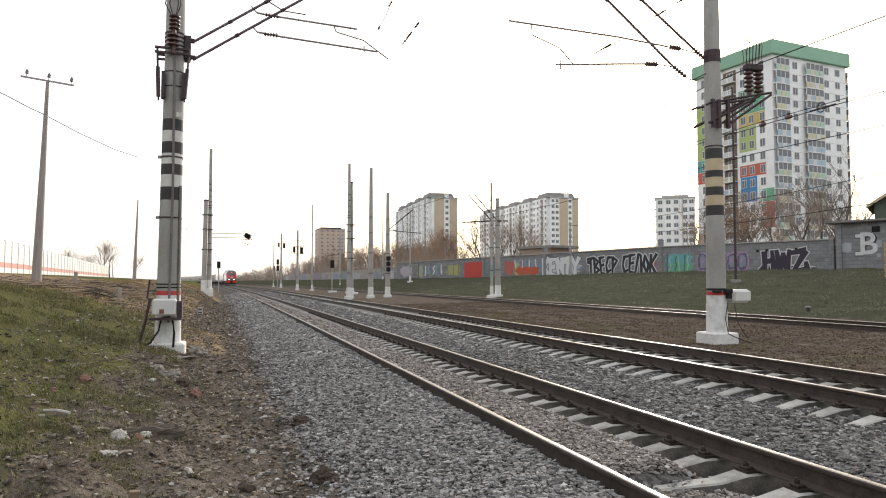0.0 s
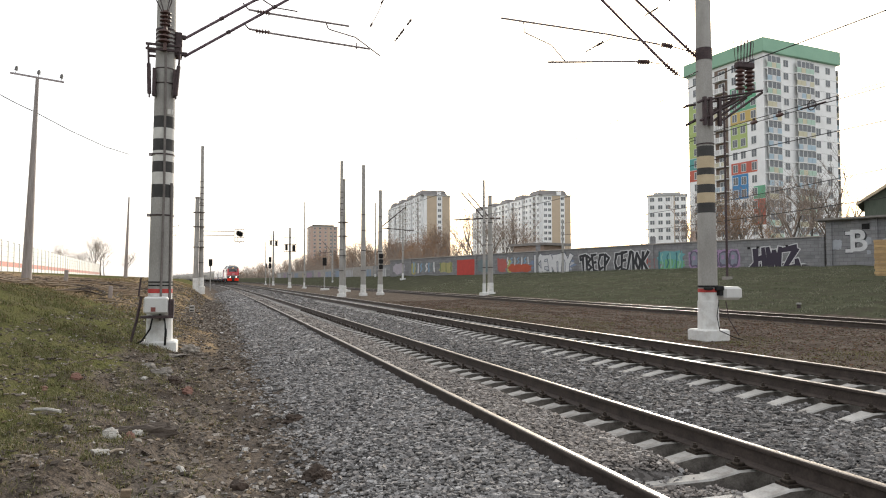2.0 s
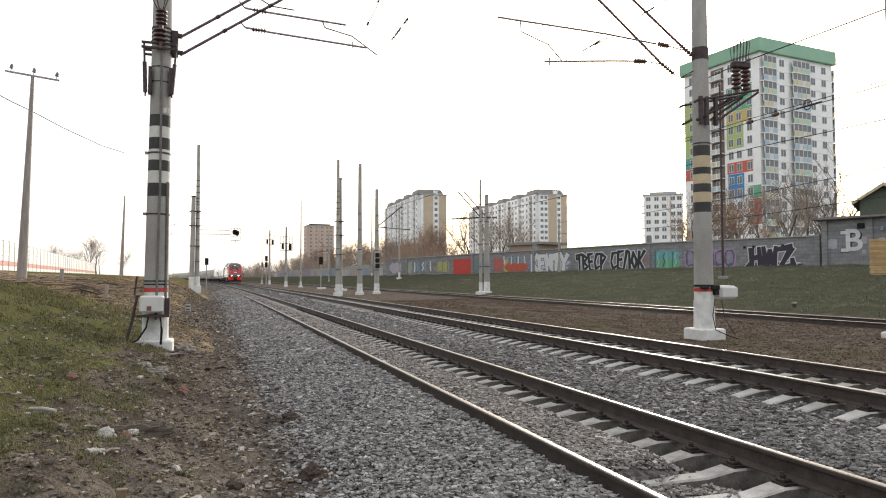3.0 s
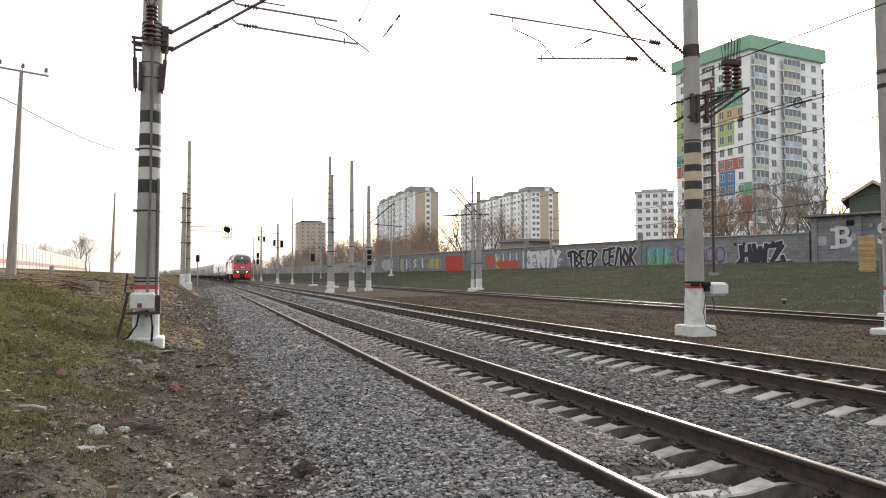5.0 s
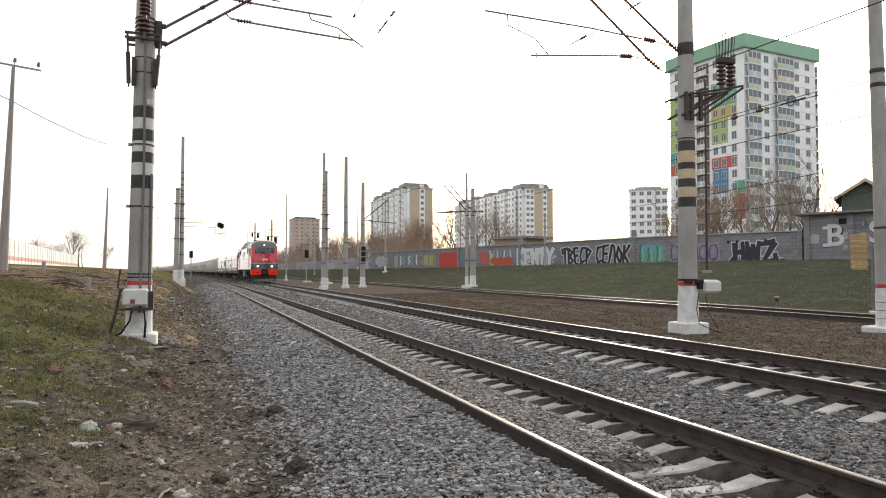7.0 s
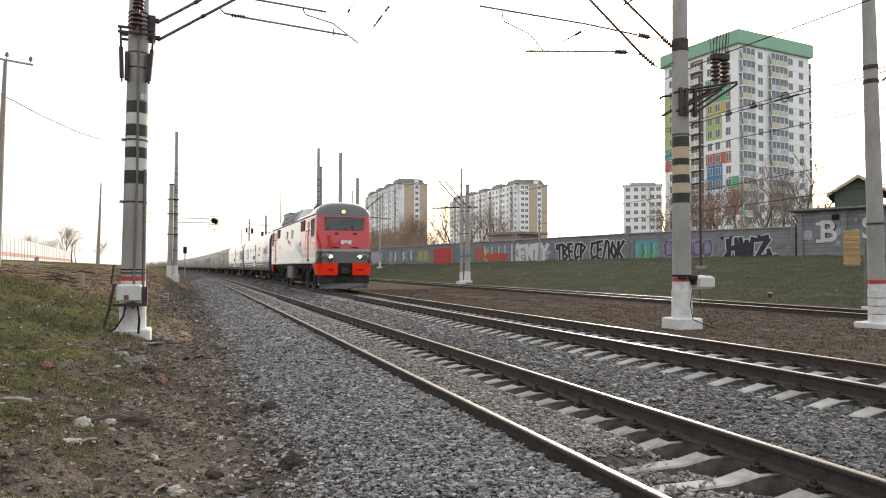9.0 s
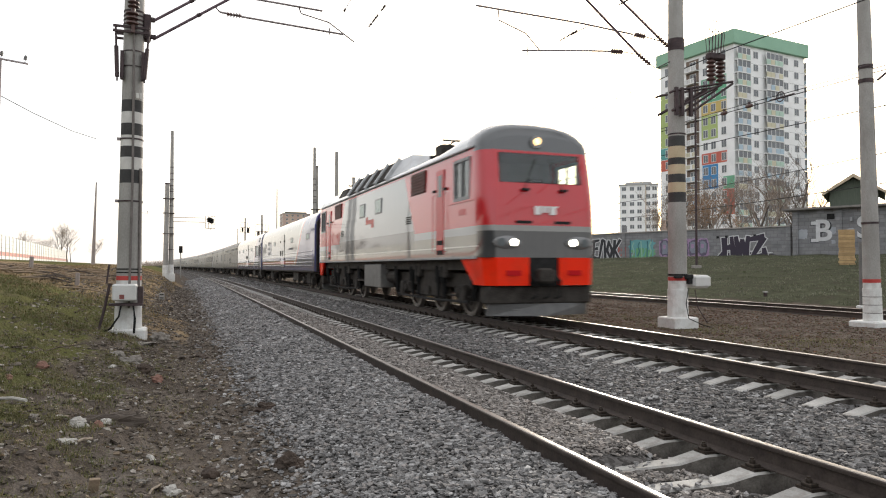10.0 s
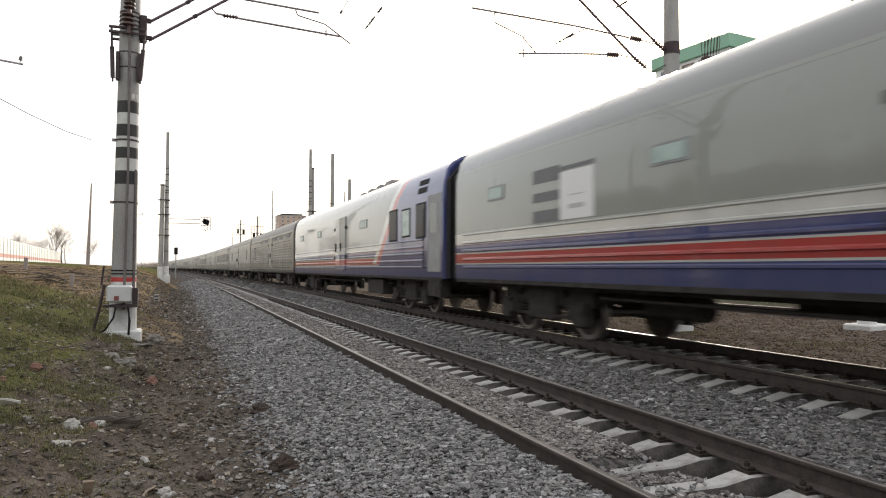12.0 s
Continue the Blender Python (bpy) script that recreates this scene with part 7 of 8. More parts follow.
def build_tower():
    ob = thing("apartment_tower", "white sixteen-storey apartment tower with coloured panels and a green roof band", "apartment building", Matrix.Translation((105.2, 113.9, 0)) @ pose(0, 0, 0, 0, 0, 7.5))
    A, Bw, top = 22.3, 20.5, 47.6
    part("wall", G().box(0, A, 0, Bw, 1.0, top), M_panelwhite, ob)
    part("roof_band", G().box(-0.7, A + 0.7, -0.7, Bw + 0.7, top - 0.3, top + 2.6, 0.1), M_cap, ob, "green roof band")
    part("roof_house", G().box(5, 14, 6, 14, top + 2.6, top + 4.6), M_cap, ob)
    win, tall = window_mesh(1.5, 1.55), window_mesh(1.3, 1.7)
    rnd = random.Random(5)
    sets = (("cream", "cream", "white"), ("sky", "white", "sky"), ("mint", "cream", "mint"), ("white", "sky", "cream"))
    log_a, log_b = [loggia_parts(3.8, c) for c in sets], [loggia_parts(5.2, c + c[:1]) for c in sets]
    bals, bal_end = [balcony_mesh(3.5, FACADE[c]) for c in ("white", "cream", "sky", "white")], [loggia_parts(2.6, c[:2]) for c in sets]
    for f in range(16):
        z = 45.0 - f * 2.68
        for u in (6.6, 16.2, 19.6):
            part("window", win, None, ob, at=side_pose(u, z, 0, A))
        loggia("loggia", rnd.choice(log_a), ob, side_pose(2.15, z - 1.0, 0, A))
        loggia("loggia", rnd.choice(log_b), ob, side_pose(11.6, z - 1.0, 0, A))
        loggia("corner_balcony", rnd.choice(bal_end), ob, pose(A + 0.1, 1.4, z - 1.0, 0, 0, 90))
        for u in (2.6, 5.3, 7.4, 15.4, 18.3):
            part("window", tall, None, ob, at=side_pose(u, z, 1, Bw))
        part("balcony", rnd.choice(bals), None, ob, at=side_pose(10.9, z - 1.0, 1, Bw))
        part("floor_joint", G().box(-0.015, A + 0.015, -0.015, 0.05, z - 1.16, z - 1.1), FACADE["grey"], ob)
    for colour, a, b, z0, z1 in (("green", 1.9, 8.5, 36.4, 41.6), ("yellow", 1.9, 8.5, 33.8, 36.3), ("lime", 4.2, 8.5, 28.5, 33.7), ("red", 1.9, 8.5, 23.2, 25.6), ("blue", 4.2, 8.3, 17.9, 23.1), ("green", 0.05, 2.9, 17.6, 20.2), ("red", 0.05, 2.9, 12.2, 17.5), ("lime", 16.6, 20.4, 28.5, 41.0), ("teal", 16.6, 20.4, 25.8, 28.4), ("red", 16.6, 20.4, 23.2, 25.7), ("brick", 16.6, 20.4, 4.0, 12.0)):
        part("facade_panel", G().box(-0.03, 0.02, a, b, z0, z1), FACADE[colour], ob)
    return ob


def build_slab(name, label, at, turn, w, length, base, top, storey, end_cols, side_cols, wall, stripe, stepped=True):
    """A long panel block seen end-on, its side stepping back."""
    ob = thing(name, label, "apartment building", Matrix.Translation((at[0], at[1], 0)) @ pose(0, 0, 0, 0, 0, turn), "far apartment blocks")
    part("wall", G().box(0, w, 0, length, base - 3, top), wall, ob)
    n = max(2, int(length / 17))
    for i in range(n):
        y0, y1 = length * i / n, length * (i + 1) / n
        if stepped:
            part("section", G().box(-1.6, w * 0.7, y0 + 2.0, y1 - 2.0, base - 3, top + 0.4), wall, ob)
            lo, hi = (y0 + 0.4, y1 - 7) if i == 0 else (y0 + 2, y1 - 7.5)
            roof = part("mansard_roof", G().loft([[(-1.9, lo, top + 0.5), (w * 0.9, lo, top + 0.5), (w * 0.9, hi, top + 0.5), (-1.9, hi, top + 0.5)], [(-1.0, lo + 0.7, top + 2.7), (w * 0.8, lo + 0.7, top + 2.7), (w * 0.8, hi - 0.7, top + 2.7), (-1.0, hi - 0.7, top + 2.7)]]), M_mansard, ob)
            part("dormer", G().box(w * 0.5, w * 0.66, lo - 0.15, lo + 1.0, top + 0.5, top + 2.1), wall, roof)
            part("lift_house", G().box(w * 0.25, w * 0.6, hi + 1.5, hi + 4.5, top, top + 1.6), FACADE["grey"], ob)
        else:
            part("roof_house", G().box(2, w - 2, y0 + 5, y1 - 5, top, top + 1.8), FACADE["grey"], ob)
    part("roof_edge", G().box(-0.3, w + 0.3, -0.3, length + 0.3, top, top + 0.5), FACADE["grey"], ob)
    for a, b in stripe:
        part("facade_stripe", G().box(a, b, -0.04, 0.02, base, top), FACADE["tan"], ob)
    win, bal = window_mesh(1.6, 1.5), balcony_mesh(2.8)
    floors = int((top - base) / storey)
    for f in range(floors):
        z = top - 2.0 - f * storey
        for u in end_cols:
            part("window", win, None, ob, at=side_pose(u, z, 0, w))
        for i in range(side_cols):
            u = (i + 0.5) * length / side_cols
            x = -1.6 if stepped and 2.0 < (u % (length / n)) < length / n - 2.0 else 0.0
            part("balcony" if i % 3 == 1 else "window", bal if i % 3 == 1 else win, None, ob, at=Matrix.Translation((x, 0, 0)) @ side_pose(u, z - (0.8 if i % 3 == 1 else 0), 1, length))
    return ob


build_tower()
build_slab("apartment_block", "long pale panel apartment block with stepped bays and tan end stripes", (92.5, 314.5), -1.5, 12.5, 76, 3, 40.3, 2.75, (7.35,), 18, M_panelwhite, ((1.2, 6.0), (8.7, 12.4)))
build_slab("apartment_block", "long pale panel apartment block with a tan brick end wall", (146.5, 299.5), -1.0, 14.4, 98, 3, 40.6, 2.75, (1.2, 3.3, 10.0), 22, M_panelwhite, ((4.5, 8.9), (11.2, 14.3)))
build_slab("apartment_block", "white nine-storey apartment block with a flat roof", (147.6, 217.0), -36, 13.4, 26, 3, 30.8, 2.75, (1.6, 4.4, 7.0, 10.0, 12.2), 4, M_panelwhite, ((9.0, 9.4),), False)
build_slab("apartment_block", "distant pinkish brick apartment tower", (66.0, 523.0), 0, 20, 20, 3, 40, 2.8, (3, 7, 11, 15, 18), 4, FACADE["brick"], ((5, 6), (13, 14)), False)

# ---- bare late-autumn trees ----
M_bark = mat("grey-brown bark", (0.06, 0.05, 0.042), (0.13, 0.11, 0.09), 0.9, 0, 4, 30, 0.4)
M_twig = mat("bare brown twigs", (0.2, 0.16, 0.13), (0.33, 0.265, 0.215), 0.9, 0, 2, 30, 0.1, vary=0.25)
M_dry = mat("dry orange-brown leaves", (0.22, 0.12, 0.06), (0.36, 0.21, 0.11), 0.9, 0, 2, 30, 0.1, vary=0.2)


def tree_meshes(seed, height, spread, leafy):
    """Trunk, bare crown and, where some hang on, dry leaves."""
    rnd = random.Random(seed)
    trunk, crown, leaves = G(), G(), G()
    tips = []

    def limb(g, p, d, length, r, depth):
        pts, q = [p], p
        for i in range(3):
            d = (d + Vector((rnd.uniform(-0.22, 0.22), rnd.uniform(-0.22, 0.22), rnd.uniform(-0.02, 0.16)))).normalized()
            q = q + d * length / 3
            pts.append(q)
        n = 7 if depth == 0 else 4 if depth == 1 else 3
        for i in range(3):
            g.tube(pts[i], pts[i + 1], r * (1 - i * 0.22), r * (1 - (i + 1) * 0.22), n)
        if depth >= 4:
            tips.append(q)
            return
        for i in range((6, 5, 4, 3)[depth]):
            k = rnd.uniform(0.3, 1.0)
            at = pts[0].lerp(pts[3], k)
            a = rnd.uniform(0, 2 * math.pi)
            side = Vector((math.cos(a), math.sin(a), 0))
            way = (d * rnd.uniform(0.5, 1.0) + side * spread * rnd.uniform(0.6, 1.1) + Vector((0, 0, 0.25))).normalized()
            limb(crown, at, way, length * rnd.uniform(0.48, 0.7), r * 0.45, depth + 1)

    limb(trunk, Vector((0, 0, -0.3)), Vector((0, 0, 1)), height * 0.55, height * 0.017, 0)
    if leafy:
        for p in tips:
            for i in range(leafy):
                c = p + Vector((rnd.gauss(0, 0.35), rnd.gauss(0, 0.35), rnd.gauss(0, 0.35)))
                u = Vector((rnd.gauss(0, 1), rnd.gauss(0, 1), rnd.gauss(0, 1))).normalized() * rnd.uniform(0.05, 0.1)
                w = u.orthogonal() * 0.7
                leaves.add([c - u, c + w, c + u, c - w], [(0, 1, 2, 3)])
    return trunk, crown, leaves


TREE_KINDS = []
for i, (h, sp, leafy) in enumerate(((13, 0.75, 0), (11, 0.9, 0), (12, 0.6, 2), (10, 0.85, 3), (14, 0.65, 1))):
    tr, cr, lv = tree_meshes(40 + i, h, sp, leafy)
    TREE_KINDS.append((mesh_of(tr, M_bark, True), mesh_of(cr, M_twig), mesh_of(lv, M_dry) if leafy else None))


def build_tree(x, y, kind, size, turn):
    tr, cr, lv = TREE_KINDS[kind]
    label = ("bare grey-brown tree with thin twigs behind the wall", "spreading bare tree with thin brown twigs", "bare upright tree with a few dry leaves", "brown tree with dry orange leaves still hanging", "tall bare tree with sparse dry leaves")[kind]
    ob = thing("tree", label, "tree", Matrix.Translation((x, y, ground_height(x, y))) @ pose(0, 0, 0, 0, 0, turn), "trees behind the wall")
    ob.scale = (size, size, size)
    part("trunk", tr, None, ob)
    part("crown", cr, None, ob)
    if lv:
        part("dry_leaves", lv, None, ob)
    return ob


rnd = random.Random(77)


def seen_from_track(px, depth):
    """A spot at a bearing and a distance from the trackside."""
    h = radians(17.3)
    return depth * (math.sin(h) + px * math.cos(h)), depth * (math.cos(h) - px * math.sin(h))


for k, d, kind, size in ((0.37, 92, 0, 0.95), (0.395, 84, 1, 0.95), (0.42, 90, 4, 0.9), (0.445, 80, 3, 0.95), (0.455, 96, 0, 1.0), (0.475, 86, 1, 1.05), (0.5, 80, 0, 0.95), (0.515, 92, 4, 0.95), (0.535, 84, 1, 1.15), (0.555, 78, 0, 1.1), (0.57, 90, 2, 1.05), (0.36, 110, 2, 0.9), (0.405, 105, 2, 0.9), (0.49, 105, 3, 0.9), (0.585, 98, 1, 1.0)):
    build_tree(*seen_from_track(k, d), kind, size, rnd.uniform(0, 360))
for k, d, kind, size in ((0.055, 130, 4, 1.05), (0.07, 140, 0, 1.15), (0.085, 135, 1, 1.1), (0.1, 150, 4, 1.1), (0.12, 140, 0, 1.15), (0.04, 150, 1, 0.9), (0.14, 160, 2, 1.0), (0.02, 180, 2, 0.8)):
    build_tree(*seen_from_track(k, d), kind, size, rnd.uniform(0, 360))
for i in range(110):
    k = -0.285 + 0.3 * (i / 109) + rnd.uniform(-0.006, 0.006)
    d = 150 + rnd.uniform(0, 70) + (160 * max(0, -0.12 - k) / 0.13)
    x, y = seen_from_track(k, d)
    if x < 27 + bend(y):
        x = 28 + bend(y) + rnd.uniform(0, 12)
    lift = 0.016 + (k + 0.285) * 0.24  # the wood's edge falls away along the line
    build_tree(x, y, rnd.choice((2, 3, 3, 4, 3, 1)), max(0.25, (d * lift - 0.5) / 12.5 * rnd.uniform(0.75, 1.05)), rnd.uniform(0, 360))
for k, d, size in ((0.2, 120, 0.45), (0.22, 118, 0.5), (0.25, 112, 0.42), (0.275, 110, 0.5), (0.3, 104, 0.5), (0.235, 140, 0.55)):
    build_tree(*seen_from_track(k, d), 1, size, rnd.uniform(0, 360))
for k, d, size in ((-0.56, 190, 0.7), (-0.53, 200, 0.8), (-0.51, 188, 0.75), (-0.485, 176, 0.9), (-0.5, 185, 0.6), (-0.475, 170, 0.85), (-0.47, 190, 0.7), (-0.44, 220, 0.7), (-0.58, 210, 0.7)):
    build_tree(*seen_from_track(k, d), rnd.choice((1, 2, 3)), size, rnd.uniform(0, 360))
# low scrub beyond the barrier, beside and behind the trackside
for i in range(34):
    y = -30 + i * 3.1
    build_tree(-23.0 - rnd.uniform(0, 9), y, rnd.choice((3, 2, 4, 3)), rnd.uniform(0.55, 0.95) * smooth01(95, 55, y), rnd.uniform(0, 360))
for i in range(30):
    y = -26 + i * 2.3
    build_tree(-12.5 - rnd.uniform(0, 5) - max(0, y - 10) * 0.06, y, rnd.choice((1, 3, 3)), rnd.uniform(0.22, 0.36), rnd.uniform(0, 360))
for i in range(64):
    y = -20 + i * 2.2
    build_tree(-9.0 - 0.33 * max(0, y) - rnd.uniform(22, 42), y, rnd.choice((3, 2, 4, 3)), rnd.uniform(0.85, 1.2), rnd.uniform(0, 360))
# far woods closing the horizon
woods = G()
rnd = random.Random(9)
for i in range(2600):
    side = -1 if i % 6 == 0 else 1
    y = rnd.uniform(240, 900) if i % 2 or side < 0 else rnd.uniform(108, 260)
    x = bend(y) + (rnd.uniform(29, 90) if side > 0 else rnd.uniform(-160, -45))
    z = ground_height(x, y)
    h = rnd.uniform(3.5, 6.5)
    for k in range(9):
        a = rnd.uniform(0, 6.28)
        r = rnd.uniform(0.3, 2.8)
        p = Vector((x + rnd.uniform(-1, 1), y + rnd.uniform(-1, 1), z))
        woods.tube(p, p + Vector((r * math.cos(a), r * math.sin(a), h * rnd.uniform(0.6, 1.0))), 0.05, 0.012, 3)
tagged(part("far_woods", woods, M_twig), "distant bare brown woods along the line", "woods", kind="stuff")


# ---- loose stone, grass and litter ----
def island_material(name, colours, rough=0.9, bump=0.3, patch=None, spread=0.8):
    """Surface whose loose pieces differ from one another."""
    m = bpy.data.materials.new(name)
    m.use_nodes = True
    n, ln = m.node_tree.nodes, m.node_tree.links.new
    bsdf = n["Principled BSDF"]
    geo, ramp, co, nz, mul = n.new("ShaderNodeNewGeometry"), n.new("ShaderNodeValToRGB"), n.new("ShaderNodeTexCoord"), n.new("ShaderNodeTexNoise"), n.new("ShaderNodeMix")
    while len(ramp.color_ramp.elements) < len(colours):
        ramp.color_ramp.elements.new(0.5)
    for i, (e, c) in enumerate(zip(ramp.color_ramp.elements, colours)):
        e.position, e.color = i / (len(colours) - 1), (*c, 1)
    ln(geo.outputs["Random Per Island"], ramp.inputs["Fac"])
    nz.inputs["Scale"].default_value, nz.inputs["Detail"].default_value = 55, 4
    ln(co.outputs["Object"], nz.inputs["Vector"])
    tone = n.new("ShaderNodeMapRange")
    tone.inputs["From Min"].default_value, tone.inputs["From Max"].default_value = 0.3, 0.7
    tone.inputs["To Min"].default_value, tone.inputs["To Max"].default_value = 0.65, 1.25
    ln(nz.outputs["Fac"], tone.inputs["Value"])
    mul.data_type, mul.blend_type = "RGBA", "MULTIPLY"
    mul.inputs["Factor"].default_value = 1
    ln(ramp.outputs["Color"], mul.inputs["A"])
    ln(tone.outputs["Result"], mul.inputs["B"])
    tint = mul.outputs["Result"]
    if patch:
        wide, lim, mx = n.new("ShaderNodeTexNoise"), n.new("ShaderNodeMapRange"), n.new("ShaderNodeMix")
        wide.inputs["Scale"].default_value, wide.inputs["Detail"].default_value = spread, 5
        ln(co.outputs["Object"], wide.inputs["Vector"])
        lim.inputs["From Min"].default_value, lim.inputs["From Max"].default_value, lim.inputs["To Max"].default_value = 0.42, 0.66, patch[1]
        ln(wide.outputs["Fac"], lim.inputs["Value"])
        mx.data_type = "RGBA"
        ln(lim.outputs["Result"], mx.inputs["Factor"])
        ln(tint, mx.inputs["A"])
        mx.inputs["B"].default_value = (*patch[0], 1)
        tint = mx.outputs["Result"]
    ln(tint, bsdf.inputs["Base Color"])
    bsdf.inputs["Roughness"].default_value, bsdf.inputs["Specular IOR Level"].default_value = rough, 0.08
    if bump:
        bp = n.new("ShaderNodeBump")
        bp.inputs["Strength"].default_value, bp.inputs["Distance"].default_value = bump, 0.01
        ln(nz.outputs["Fac"], bp.inputs["Height"])
        ln(bp.outputs["Normal"], bsdf.inputs["Normal"])
    return m


M_stone = island_material("crushed ballast stone", ((0.06, 0.058, 0.056), (0.18, 0.175, 0.171), (0.29, 0.284, 0.279), (0.3, 0.278, 0.262), (0.14, 0.136, 0.132), (0.48, 0.47, 0.46)), patch=((0.25, 0.242, 0.238), 0.2), spread=0.5)
M_stone_dark = island_material("rust-dusted ballast stone", ((0.06, 0.057, 0.055), (0.13, 0.126, 0.122), (0.2, 0.194, 0.188), (0.24, 0.22, 0.206), (0.11, 0.106, 0.103), (0.42, 0.41, 0.4)), patch=((0.17, 0.162, 0.155), 0.2), spread=0.5)
M_stone_warm = island_material("dusty brownish ballast stone", ((0.08, 0.073, 0.067), (0.19, 0.175, 0.161), (0.29, 0.268, 0.249), (0.31, 0.275, 0.248), (0.15, 0.137, 0.126), (0.5, 0.47, 0.44)), patch=((0.25, 0.225, 0.203), 0.3), spread=0.5)
M_clod = island_material("earth clods and litter", ((0.05, 0.042, 0.035), (0.1, 0.084, 0.07), (0.14, 0.117, 0.098), (0.21, 0.182, 0.154), (0.08, 0.066, 0.054), (0.34, 0.31, 0.275)))
M_soilbit = island_material("reddish soil crumbs", ((0.05, 0.033, 0.027), (0.085, 0.056, 0.045), (0.12, 0.083, 0.068), (0.2, 0.155, 0.13), (0.15, 0.07, 0.044), (0.085, 0.083, 0.042), (0.06, 0.04, 0.031)))
M_bankblade = island_material("dull bank grass", ((0.085, 0.1, 0.058), (0.16, 0.175, 0.108), (0.25, 0.25, 0.18), (0.32, 0.305, 0.235), (0.14, 0.16, 0.095)), 0.9, 0, patch=((0.085, 0.1, 0.056), 0.85), spread=0.35)
M_straw = island_material("dry straw grass", ((0.3, 0.225, 0.12), (0.22, 0.155, 0.085), (0.38, 0.29, 0.165), (0.15, 0.11, 0.065), (0.2, 0.19, 0.075)), 0.8, 0)
M_blade = island_material("thin autumn grass", ((0.078, 0.09, 0.026), (0.105, 0.115, 0.036), (0.15, 0.15, 0.058), (0.2, 0.18, 0.083), (0.26, 0.217, 0.122), (0.12, 0.122, 0.045), (0.09, 0.102, 0.031)), 0.8, 0, patch=((0.15, 0.115, 0.07), 0.8), spread=0.9)
M_lush = island_material("lush late grass", ((0.07, 0.085, 0.026), (0.095, 0.108, 0.038), (0.13, 0.136, 0.056), (0.18, 0.168, 0.09), (0.24, 0.205, 0.125), (0.1, 0.118, 0.04)), 0.8, 0)
CUBE_V = np.array([(-1, -1, -1), (1, -1, -1), (1, 1, -1), (-1, 1, -1), (-1, -1, 1), (1, -1, 1), (1, 1, 1), (-1, 1, 1)]) * 0.8
CUBE_F = np.array([(3, 2, 1, 0), (4, 5, 6, 7), (0, 1, 5, 4), (1, 2, 6, 5), (2, 3, 7, 6), (3, 0, 4, 7)])


def raw_mesh(name, verts, faces, material):
    """A mesh from whole arrays of triangles."""
    me = bpy.data.meshes.new(name)
    me.vertices.add(len(verts))
    me.vertices.foreach_set("co", np.asarray(verts, np.float32).ravel())
    me.loops.add(faces.size)
    me.loops.foreach_set("vertex_index", faces.astype(np.int32).ravel())
    me.polygons.add(len(faces))
    me.polygons.foreach_set("loop_start", np.arange(0, faces.size, faces.shape[1], dtype=np.int32))
    me.update(calc_edges=True)
    me.polygons.foreach_set("use_smooth", [False] * len(faces))
    me.materials.append(material)
    return me


def scatter(name, label, category, material, spots, size, flat, rng, sink=0.3, tilt=0.7, pile=0.0):
    """Broken angular pieces at the given ground spots."""
    n = len(spots)
    if not n:
        return
    shape = CUBE_V[None] + rng.uniform(-0.36, 0.36, (n, 8, 3)) * (1, 1, 1.35)
    k = size[0] + (size[1] - size[0]) * rng.random(n) ** 1.6
    ax = np.stack([k * rng.uniform(1.0, 2.1, n), k * rng.uniform(0.65, 1.25, n), k * rng.uniform(flat * 0.8, max(flat, 0.66), n)], 1)
    v = shape * ax[:, None]
    a, t = rng.uniform(0, 2 * np.pi, n), rng.normal(0, tilt, n)
    c, s, ct, st = np.cos(a)[:, None], np.sin(a)[:, None], np.cos(t)[:, None], np.sin(t)[:, None]
    y, z = v[..., 1] * ct - v[..., 2] * st, v[..., 1] * st + v[..., 2] * ct
    x, y = v[..., 0] * c - y * s, v[..., 0] * s + y * c
    p = np.array(spots)
    rise = (k * (1 - sink) * 0.6) + pile * k * rng.random(n) ** 2
    verts = np.stack([x + p[:, :1], y + p[:, 1:2], z + p[:, 2:3] + rise[:, None]], 2).reshape(-1, 3)
    faces = (CUBE_F[None] + (np.arange(n) * 8)[:, None, None]).reshape(-1, 4)
    tagged(new(name, raw_mesh(name, verts, faces, material)), label, category, kind="stuff")


def over_sleeper(s, y):
    d = ((y - 4.44 + 0.5365 / 2) % 0.5365) - 0.5365 / 2
    if abs(d) > 0.145:
        return False
    if y < 5.1 and 2.9 < s < 4.9:
        return True
    return 3.8 < s < 4.9 or 6.52 < s < 8.95


def ballast_spots(rng, y0, y1, per, lanes):
    out = []
    for a, b in lanes:
        n = int((b - a) * (y1 - y0) * per)
        for s, y in zip(rng.uniform(a, b, n), rng.uniform(y0, y1, n)):
            if over_sleeper(s, y) or min(abs(s - TRACK_1 - k) for k in (-0.7975, 0.7975)) < 0.085 or min(abs(s - TRACK_2 - k) for k in (-0.7975, 0.7975)) < 0.085:
                continue
            x = s + bend(y)
            if s < 1.6 and rng.random() > max(0.04, (s - 0.6) / 0.9):
                continue
            out.append((x, y, ground_height(x, y)))
    return out


